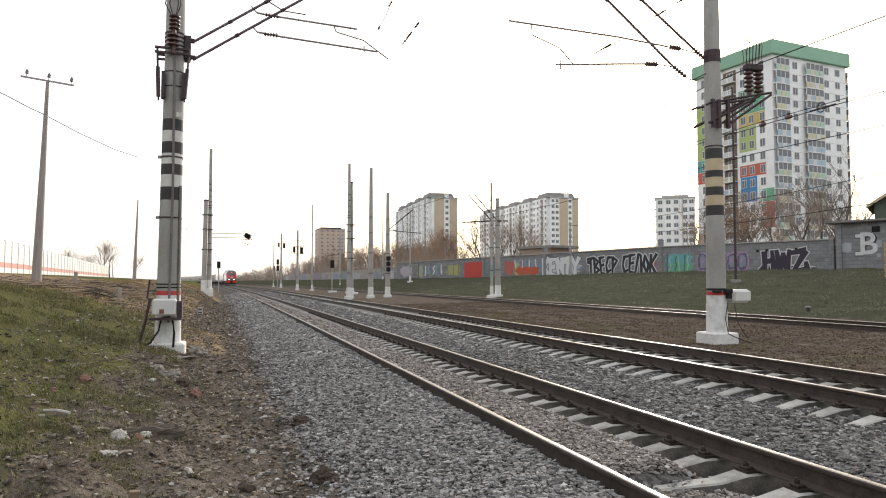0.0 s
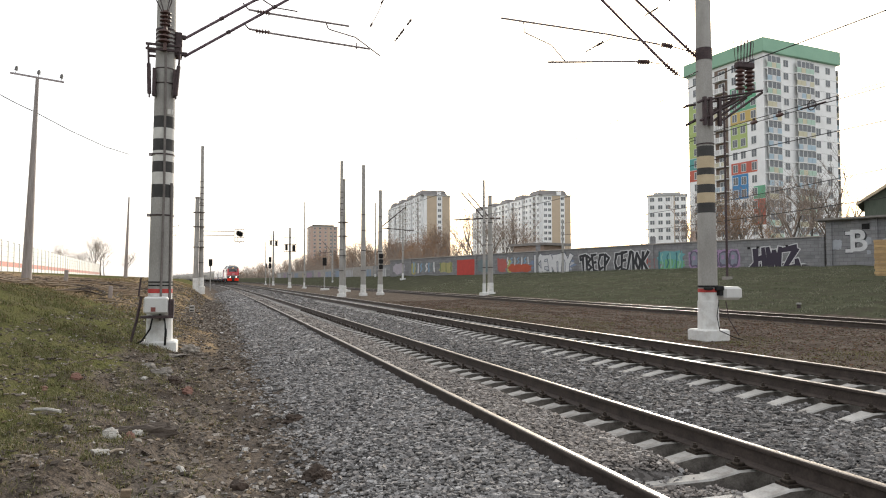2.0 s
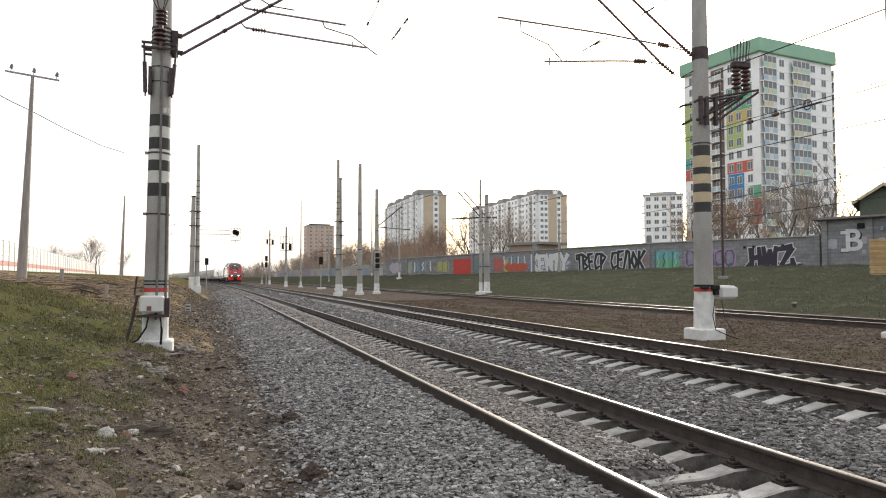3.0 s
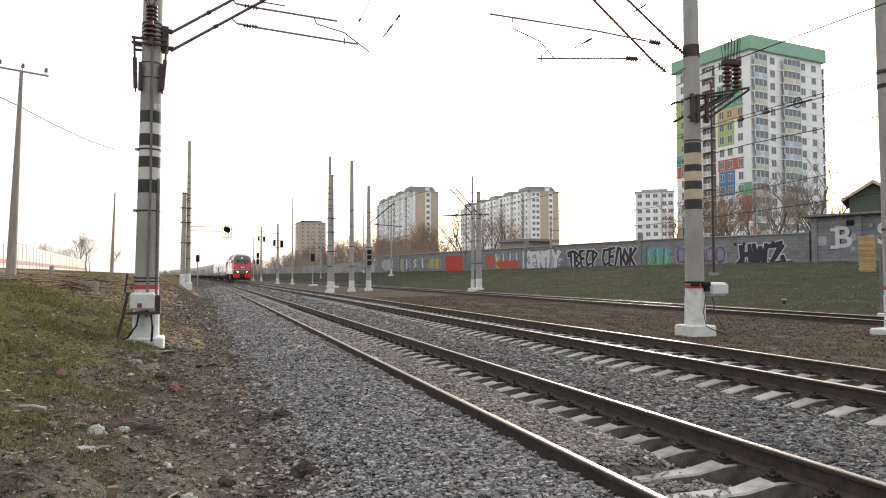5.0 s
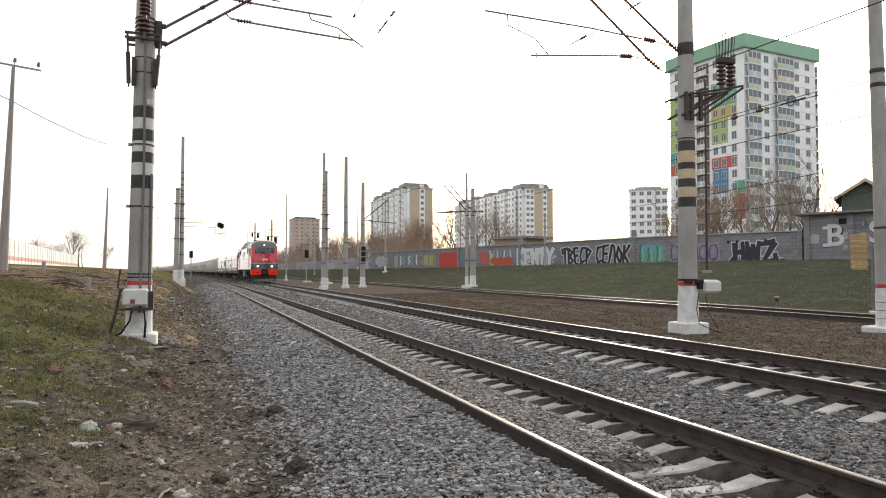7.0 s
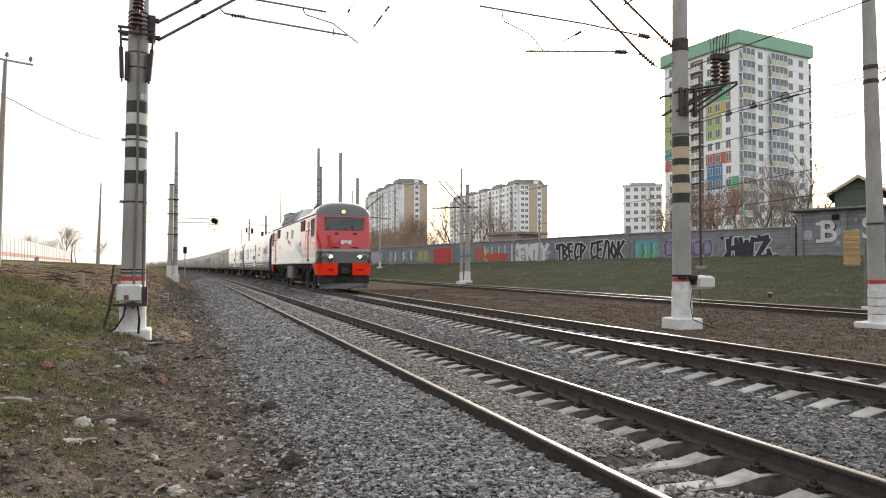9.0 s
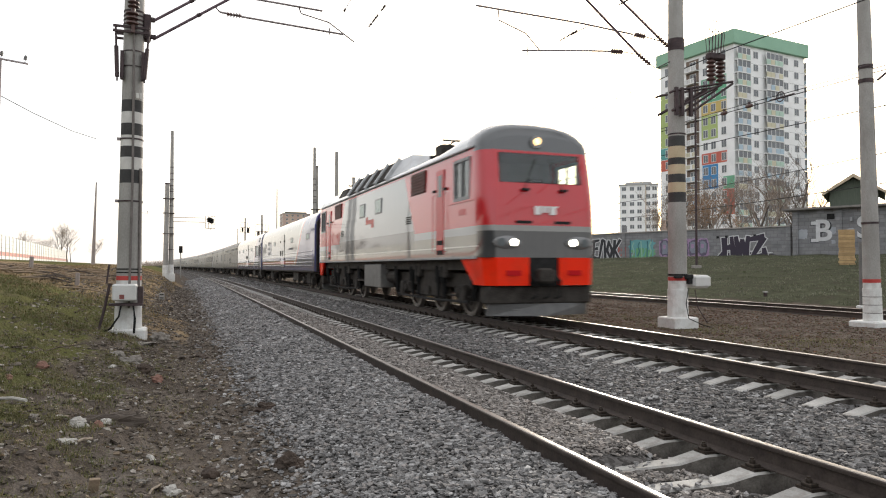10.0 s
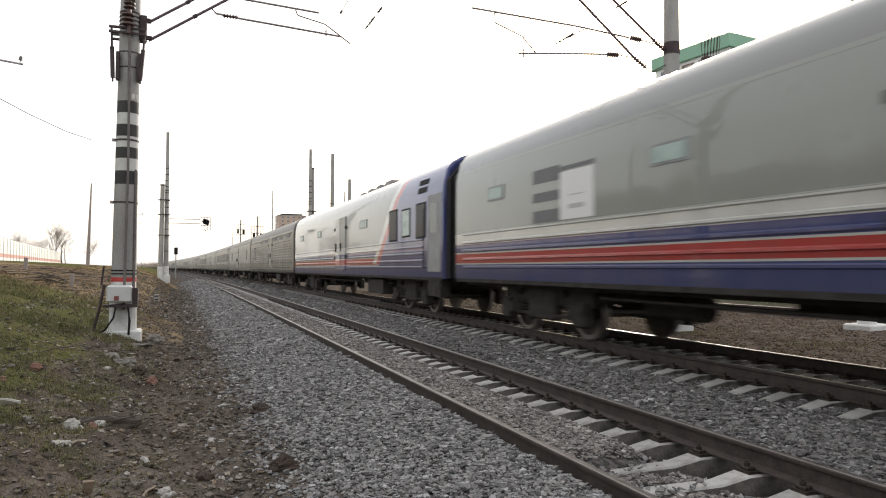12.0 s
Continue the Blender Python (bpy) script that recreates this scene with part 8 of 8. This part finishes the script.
rng = np.random.default_rng(3)
LANES = ((0.2, 9.45),)
for y0, y1, per, lanes, size in ((-5.0, 3.4, 260, ((0.2, 7.2),), (0.016, 0.032)), (3.4, 9.0, 1700, ((0.2, 7.2),), (0.009, 0.022)), (9.0, 15.0, 1000, LANES, (0.012, 0.026)), (15.0, 26.0, 420, LANES, (0.018, 0.034)), (26.0, 48.0, 120, LANES, (0.028, 0.05)), (48.0, 95.0, 28, LANES, (0.05, 0.09))):
    (s0, s1), = lanes
    scatter("ballast", "loose grey crushed stone ballast of the track bed", "ballast", M_stone, ballast_spots(rng, y0, y1, per, ((s0, 2.75),)), size, 0.4, rng, 0.3, 0.42, 1.1 if y1 < 16 else 0.3 if y1 < 30 else 0.0)
    scatter("ballast", "loose brownish dust-covered stone ballast between the rails", "ballast", M_stone_warm, ballast_spots(rng, y0, y1, per, ((2.75, 4.6),)), (size[0] * 0.85, size[1] * 0.9), 0.4, rng, 0.3, 0.42, 0.9 if y1 < 16 else 0.3 if y1 < 30 else 0.0)
    scatter("ballast", "loose dark rust-dusted stone ballast between the tracks", "ballast", M_stone_dark, ballast_spots(rng, y0, y1, per, ((4.6, s1),)), (size[0] * 1.1, size[1] * 1.15), 0.4, rng, 0.3, 0.42, 1.1 if y1 < 16 else 0.3 if y1 < 30 else 0.0)


near = [(s + bend(y), y, -0.245 + 0.02 * rng.random()) for s, y in zip(rng.uniform(2.95, 3.95, 420), rng.uniform(3.6, 6.2, 420)) if over_sleeper(4.0, y) and rng.random() < smooth01(4.15, 3.3, s)]
scatter("ballast", "loose grey stones scattered over the sleepers", "ballast", M_stone, near, (0.009, 0.022), 0.4, rng)


def thicket(rng, n):
    """Dense brown scrub along the far edge of the bank: small leafy clumps, taller where it bunches."""
    y = rng.uniform(-45, 92, n)
    x = -11.0 - 0.3 * np.maximum(y, 0) - rng.uniform(0, 9, n) ** 1.0
    top = np.array([6.3 + 3.6 * noise.noise((b * 0.11, a * 0.11, 2.0)) + 1.8 * noise.noise((b * 0.45, a * 0.45, 9.0)) for a, b in zip(x, y)])
    z = np.array([ground_height(a, b) for a, b in zip(x, y)]) + np.maximum(0.8, top * (0.4 + 0.012 * np.maximum(y, 0))) * rng.random(n) ** 0.8
    u, w = rng.normal(0, 1, (n, 3)), rng.normal(0, 1, (n, 3))
    size = rng.uniform(0.12, 0.32, n)[:, None]
    u, w = u / np.linalg.norm(u, axis=1)[:, None] * size, w / np.linalg.norm(w, axis=1)[:, None] * size
    c = np.stack([x, y, z], 1)
    verts = np.stack([c - u, c + w, c + u, c - w], 1).reshape(-1, 3)
    tagged(new("thicket", raw_mesh("thicket", verts, np.arange(n * 4).reshape(-1, 4), M_thicket)), "dense dark brown scrub at the edge of the bank", "scrub", kind="stuff")


M_thicket = island_material("dark brown scrub leaves", ((0.03, 0.026, 0.018), (0.05, 0.042, 0.028), (0.045, 0.047, 0.025), (0.08, 0.062, 0.04)), 0.9, 0)
thicket(np.random.default_rng(21), 60000)


def field_spots(rng, s0, s1, y0, y1, n, keep):
    out = []
    for s, y in zip(rng.uniform(s0, s1, n), rng.uniform(y0, y1, n)):
        if rng.random() < keep(s, y):
            x = s + bend(y)
            out.append((x, y, ground_height(x, y)))
    return out


scatter("earth_clods", "brown earth clods, stones and dead leaves beside the ballast", "earth", M_clod, field_spots(rng, -3.2, 0.95, 4.0, 24.0, 42000, lambda s, y: (0.9 if s > -1.5 else 0.35) * (0.35 + 0.65 * (noise.noise((s * 1.5, y * 0.8, 1.0)) > -0.1))), (0.006, 0.024), 0.25, rng, 0.8, 0.4)
scatter("earth_clods", "dark lumpy earth clods on the bare bank", "earth", M_clod, field_spots(rng, -2.4, 0.7, 4.6, 18.0, 700, lambda s, y: 0.9 if s > -1.3 else 0.25), (0.014, 0.038), 0.35, rng, 0.9, 0.5)
M_chip = island_material("pale chips and dry leaves", ((0.3, 0.27, 0.22), (0.42, 0.4, 0.36), (0.24, 0.17, 0.1), (0.5, 0.48, 0.45), (0.2, 0.15, 0.09)))
scatter("litter_chips", "pale chips, wood splinters and dry leaves on the earth", "litter", M_chip, field_spots(rng, -3.2, 0.8, 4.2, 22.0, 2600, lambda s, y: 0.9 if s > -1.3 else 0.4), (0.006, 0.022), 0.2, rng, 0.5)
M_flake = island_material("dead leaves and straw flakes", ((0.12, 0.09, 0.06), (0.18, 0.14, 0.1), (0.09, 0.068, 0.047), (0.3, 0.26, 0.2), (0.12, 0.083, 0.055), (0.09, 0.095, 0.05)))
scatter("dead_leaves", "flat brown dead leaves and straw strewn over the earth", "leaf litter", M_flake, field_spots(rng, -4.5, 1.1, 4.2, 24.0, 11000, lambda s, y: 0.9 * smooth01(1.1, 0.4, s) * smooth01(-3.5, -0.4, s)), (0.008, 0.024), 0.08, rng, 0.75, 0.2)
scatter("soil_stones", "small stones and clods on the brown soil strip", "earth", M_soilbit, field_spots(rng, 9.6, 17.2, 8.0, 46.0, 90000, lambda s, y: 0.62 + 0.8 * noise.noise((s * 0.7, y * 0.35, 8.0))), (0.007, 0.02), 0.3, rng, 0.75)


def grass_field(name, label, rng, spots, length, width, material=None):
    n = len(spots)
    p = np.array(spots)
    a, lean = rng.uniform(0, 2 * np.pi, n), rng.uniform(0.5, 1.5, n)
    h, w = rng.uniform(*length, n), rng.uniform(*width, n)
    side = np.stack([np.cos(a + 1.57), np.sin(a + 1.57), 0 * a], 1) * w[:, None]
    out = np.stack([np.cos(a) * lean, np.sin(a) * lean, 0 * a], 1) * h[:, None]
    up = np.array([0, 0, 1.0])[None] * h[:, None]
    base = p - np.array([0, 0, 0.01])
    mid, tip = base + up * 0.6 + out * 0.3, base + up * (1 - 0.5 * lean[:, None]) + out
    verts = np.stack([base - side, base + side, mid + side * 0.7, mid - side * 0.7, tip], 1).reshape(-1, 3)
    o = (np.arange(n) * 5)[:, None]
    faces = np.concatenate([o + np.array([0, 1, 2]), o + np.array([0, 2, 3]), o + np.array([3, 2, 4])], 1).reshape(-1, 3)
    tagged(new(name, raw_mesh(name, verts, faces, material or M_blade)), label, "grass", kind="stuff")


def tuft(s, y):
    v = noise.noise((s * 0.8, y * 0.5, 11.0)) + 0.6 * noise.noise((s * 2.6, y * 2.0, 5.0))
    return max(0.03, min(1.0, 0.4 + 1.4 * v)) * max(0.22 * smooth01(0.6, 0.0, s), smooth01(-0.2, -1.3, s))


grass_field("bank_grass", "patchy short green and straw-coloured grass on the bank", rng, field_spots(rng, -5.0, 0.6, 4.2, 15.0, 140000, tuft), (0.025, 0.075), (0.002, 0.0045))
grass_field("bank_grass", "patchy short green and straw-coloured grass on the bank", rng, field_spots(rng, -9.0, -0.4, 14.0, 45.0, 100000, lambda s, y: tuft(s, y) * (1 - 0.8 * smooth01(23, 27, y)) * (1 - 0.75 * smooth01(15, 18, y) * smooth01(-1.8, -1.2, s))), (0.05, 0.13), (0.004, 0.008))
def clumps(rng, n, s0, s1, y0, y1, blades, spread):
    """Rooted spots of dense tufts."""
    out = []
    while len(out) < n * blades:
        s, y = rng.uniform(s0, s1), rng.uniform(y0, y1)
        if rng.random() < tuft(s, y) * 1.2 - 0.1:
            for a, b in rng.normal(0, spread, (blades, 2)):
                x = s + a + bend(y + b)
                out.append((x, y + b, ground_height(x, y + b)))
    return out


grass_field("grass_tufts", "lush green grass tufts on the bank", rng, clumps(rng, 330, -4.5, -0.5, 4.6, 12.0, 40, 0.07), (0.05, 0.12), (0.0016, 0.0034), M_lush)
grass_field("grass_tufts", "lush green grass tufts on the bank beside the mast", rng, clumps(rng, 330, -6.5, -0.9, 12.0, 24.0, 40, 0.13), (0.06, 0.14), (0.003, 0.006), M_lush)
grass_field("strip_grass", "thin green grass between the main track and the far track", rng, field_spots(rng, 9.8, 13.0, 9.0, 34.0, 34000, lambda s, y: max(0, 0.3 + noise.noise((s * 0.9, y * 0.6, 2.0)))), (0.03, 0.09), (0.003, 0.007))
grass_field("far_bank_grass", "dull green grass tufts on the far bank", rng, field_spots(rng, 21.0, 46.0, 14.0, 75.0, 120000, lambda s, y: (0.4 + noise.noise((s * 0.8, y * 0.6, 6.0)) + 0.5 * noise.noise((s * 2.5, y * 1.6, 9.0))) if s < wall_line(y) - bend(y) - 0.3 else 0.0), (0.05, 0.15), (0.007, 0.015), M_bankblade)
grass_field("dry_grass", "dry straw-coloured grass on the bank beyond the mast", rng, field_spots(rng, -9.5, -0.5, 20.0, 75.0, 60000, lambda s, y: max(0.05, 0.4 + noise.noise((s * 0.7, y * 0.4, 4.0)))), (0.06, 0.16), (0.006, 0.014), M_straw)
scatter("earth_clods", "brown earth clods on the bank beyond the mast", "earth", M_clod, field_spots(rng, -4.0, 0.9, 24.0, 60.0, 22000, lambda s, y: 0.9 if s > -1.2 else 0.3), (0.015, 0.05), 0.4, rng, 0.6)


def rock(seed, sx, sy, sz, rough=1.0, fine=3):
    """An uneven lump resting on its flattened underside."""
    bm = bmesh.new()
    bmesh.ops.create_icosphere(bm, subdivisions=fine, radius=1.0)
    for v in bm.verts:
        d = noise.noise(v.co * 1.4 + Vector((seed * 3.1, 0, 0))) * 0.5 + noise.noise(v.co * 3.5 + Vector((0, seed * 2.3, 0))) * 0.28 + noise.noise(v.co * 9 + Vector((seed, 0, 0))) * 0.12
        v.co *= 1 + d * rough
        v.co = Vector((v.co.x * sx, v.co.y * sy, max(v.co.z, -0.6) * sz))
    me = bpy.data.meshes.new("rock")
    bm.to_mesh(me)
    bm.free()
    return me


M_palestone = mat("pale chalky stone", (0.28, 0.265, 0.24), (0.5, 0.48, 0.44), 0.9, 0, 8, 60, 0.4)
M_greystone = mat("grey-brown stone", (0.13, 0.115, 0.1), (0.26, 0.24, 0.21), 0.9, 0, 8, 60, 0.4)
M_mud = mat("dark mud clod", (0.03, 0.021, 0.015), (0.085, 0.06, 0.045), 0.9, 0, 10, 60, 0.6)
M_log = mat("muddy old wood", (0.05, 0.039, 0.031), (0.13, 0.105, 0.085), 0.9, 0, 6, 60, 0.5, stretch=(0.6, 5, 5))
M_branch = mat("dry pale brown branch", (0.2, 0.15, 0.1), (0.36, 0.28, 0.2), 0.9, 0, 6, 60, 0.3)
M_brickred = mat("broken red brick", (0.16, 0.085, 0.062), (0.24, 0.13, 0.1), 0.9, 0, 8, 60, 0.3)


def lump(name, label, category, x, y, size, material, seed, turn=0, rough=1.0):
    me = rock(seed, *size, rough, 4 if size[0] > 0.12 else 3)
    me.materials.append(material)
    me.polygons.foreach_set("use_smooth", [False] * len(me.polygons))
    ob = new(name, me)
    ob.matrix_basis = Matrix.Translation((x, y, ground_height(x, y) + size[2] * 0.2)) @ pose(0, 0, 0, 0, 0, turn)
    tagged(ob, label, category)


lump("stone", "pale broken concrete lump on the bank", "stone", -0.98, 7.5, (0.11, 0.06, 0.06), M_palestone, 1, 20)
lump("stone", "pale flat stone half sunk in the earth", "stone", -0.72, 7.5, (0.07, 0.05, 0.04), M_palestone, 2, 50)
lump("stone", "pale flat stone half sunk in the earth", "stone", -0.95, 6.75, (0.1, 0.06, 0.035), M_palestone, 3)
lump("stone", "small white stone lying in the ballast", "stone", 2.05, 10.85, (0.05, 0.035, 0.03), M_palestone, 4)
lump("stone", "small white stone lying beside the ballast", "stone", 0.56, 9.9, (0.07, 0.03, 0.025), M_palestone, 5)
lump("stone", "rounded grey stone by the mast footing", "stone", -0.55, 16.6, (0.2, 0.16, 0.13), M_greystone, 6)
lump("stone", "rounded grey boulder in the grass", "stone", -0.82, 12.1, (0.16, 0.12, 0.1), M_greystone, 7)
lump("stone", "grey boulder in the grass", "stone", -1.05, 12.4, (0.11, 0.1, 0.08), M_greystone, 8)
lump("stone", "flat pale slab by the mast footing", "stone", -0.87, 15.1, (0.22, 0.12, 0.04), M_greystone, 9)
lump("brick_piece", "broken red brick on the earth", "brick", -0.39, 10.95, (0.07, 0.05, 0.045), M_brickred, 10)
lump("brick_piece", "broken red brick in the grass", "brick", -1.6, 9.5, (0.07, 0.05, 0.045), M_brickred, 11)
lump("mud_clod", "dark wet mud clod on the ballast", "earth clod", 0.9, 6.55, (0.14, 0.09, 0.09), M_mud, 12, 20)
lump("mud_clod", "dark mud clod on the ballast", "earth clod", 0.99, 9.32, (0.13, 0.08, 0.07), M_mud, 13)
lump("mud_clod", "dark mud clod at the edge of the ballast", "earth clod", 0.2, 6.65, (0.08, 0.07, 0.07), M_mud, 14)
lump("mud_clod", "dark mud clod at the edge of the ballast", "earth clod", 0.25, 14.5, (0.16, 0.12, 0.05), M_mud, 15)
for i in range(16):
    s, y = rng.uniform(-2.8, 0.2), rng.uniform(5.5, 17)
    lump("stone", "small pale stone on the bank", "stone", s, y, (rng.uniform(0.02, 0.05), rng.uniform(0.02, 0.04), 0.02), M_palestone if i % 2 else M_greystone, 20 + i)
lump("log", "short rotten log caked in mud on the bank", "log", -0.72, 7.75, (0.34, 0.085, 0.1), M_log, 51, 22, 0.9)
st = new("stick", mesh_of(G().line([(-0.16, 0, 0), (-0.02, 0.01, 0.01), (0.16, -0.01, 0)], 0.016, 6), M_palestone))
st.matrix_basis = Matrix.Translation((-1.5, 7.5, ground_height(-1.5, 7.5) + 0.025)) @ pose(0, 0, 0, 0, 0, -35)
tagged(st, "pale broken stick lying in the grass", "stick")


def stick(x, y, length, turn, r, material, label):
    h = length / 2
    ob = new("stick", mesh_of(G().line([(-h, 0, 0), (-h * 0.3, length * 0.03, 0.012), (h * 0.4, -length * 0.02, 0.008), (h, 0, 0)], r, 6), material))
    ob.matrix_basis = Matrix.Translation((x, y, ground_height(x, y) + r + 0.012)) @ pose(0, 0, 0, 0, 0, turn)
    tagged(ob, label, "stick", "loose sticks")


stick(0.60, 16.67, 1.09, -39, 0.008, M_log, "dry brown wire-thin twig lying on the ballast")
stick(1.46, 16.32, 0.87, -14, 0.007, M_log, "dry brown wire-thin twig lying on the ballast")
stick(-0.26, 6.42, 0.24, -73, 0.020, M_palestone, "pale split stick on the earth")
stick(-0.21, 5.79, 0.25, 72, 0.009, M_chip, "thin pale stick on the earth")
stick(-0.81, 6.77, 0.13, 39, 0.012, M_chip, "short pale stick beside the log")
stick(-1.89, 10.59, 0.89, 87, 0.008, M_mud, "thin dark twig in the grass")
stick(-1.64, 11.50, 1.05, 65, 0.008, M_mud, "thin dark twig in the grass")
stick(0.35, 6.18, 0.21, -31, 0.012, M_log, "thin brown stick on the earth")
bd = new("board_piece", mesh_of(G().box(-0.035, 0.035, -0.012, 0.012, -0.1, 0.14, 0.004), M_branch))
bd.matrix_basis = Matrix.Translation((-0.61, 5.53, ground_height(-0.61, 5.53))) @ pose(0, 0, 0, 25, 5, 10)
tagged(bd, "stub of a broken grey-brown board in the earth", "board")
lump("stone", "pale grey stone half sunk in the earth", "stone", -0.10, 5.83, (0.07, 0.05, 0.045), M_palestone, 305)
lump("stone", "rough grey stone on the bank below the mast", "stone", -0.80, 12.41, (0.11, 0.08, 0.075), M_greystone, 240)
lump("stone", "dark hollow clod of earth on the bank", "stone", -0.63, 11.71, (0.13, 0.1, 0.09), M_mud, 255)
lump("stone", "broken reddish brick bit on the earth", "stone", -0.38, 10.82, (0.06, 0.05, 0.05), M_brickred, 282)
lump("stone", "broken reddish stone beside the log", "stone", -0.75, 7.18, (0.045, 0.04, 0.05), M_brickred, 178)
lump("stone", "pale flat stone in the grass", "stone", -1.00, 11.36, (0.07, 0.05, 0.03), M_palestone, 205)
lump("stone", "broken reddish stone in the grass", "stone", -1.80, 8.72, (0.05, 0.04, 0.03), M_brickred, 18)
lump("stone", "pale scrap beside the mast footing", "stone", -1.71, 17.62, (0.05, 0.04, 0.03), M_palestone, 192)


def stake(x, y, h, label):
    ob = new("wooden_stake", mesh_of(G().box(-0.06, 0.06, -0.06, 0.06, -0.2, h, 0.01), M_wood))
    ob.matrix_basis = Matrix.Translation((x, y, ground_height(x, y))) @ pose(0, 0, 0, 2, 3, 20)
    tagged(ob, label, "stake", "wooden stakes")


stake(-5.13, 28.0, 0.6, "short grey wooden stake on the bank edge")
stake(-3.5, 26.7, 0.42, "short square wooden stub in the grass")
BRANCHES = [mesh_of(G().line([(-0.8, 0, 0), (-0.2, 0.08 * k, 0.07), (0.4, -0.05, 0.03 + 0.05 * k), (0.9, 0.05 * k, 0.0)], 0.024, 5).line([(-0.2, 0.08 * k, 0.07), (0.15, 0.3 * k, 0.16), (0.5, 0.42 * k, 0.1)], 0.013, 4).line([(0.4, -0.05, 0.05), (0.75, -0.3, 0.14 * k)], 0.011, 4), m) for k, m in ((1, M_branch), (0.6, M_branch), (1.3, M_log), (0.8, M_branch))]
for i in range(130):
    s, y = rng.uniform(-9.8, -2.9), rng.uniform(24, 36)
    ob = new("branch", BRANCHES[i % 4])
    ob.matrix_basis = Matrix.Translation((s, y, ground_height(s, y) + 0.03)) @ pose(0, 0, 0, rng.uniform(-6, 6), rng.uniform(-6, 6), rng.uniform(-60, 60))
    tagged(ob, "cut brown branch lying on the bank edge", "branch", "cut branches")
# concrete blocks between the tracks
for x, y in ((13.8, 94.0), (14.8, 86.0), (14.1, 80.0)):
    ob = new("concrete_block", mesh_of(G().box(-0.55, 0.55, -0.22, 0.22, 0, 0.28, 0.03), M_white))
    ob.matrix_basis = Matrix.Translation((x, y, ground_height(x, y) - 0.05)) @ pose(0, 0, 0, 0, 0, 10)
    tagged(ob, "white-painted concrete block between the tracks", "concrete block", "concrete blocks")
# white marker stone beside the line
mk = thing("marker_stone", "small pale concrete marker post with dark bars on the bank", "marker post", (-1.0, 32.5, ground_height(-1.0, 32.5) - 0.02))
part("post", G().box(-0.11, 0.11, -0.05, 0.05, -0.1, 0.34, 0.02), M_sleeper, mk)
part("bar", G().box(-0.08, 0.08, -0.056, -0.05, 0.24, 0.28), M_black, mk)
part("bar", G().box(-0.08, 0.08, -0.056, -0.05, 0.1, 0.14), M_black, mk)


motions()
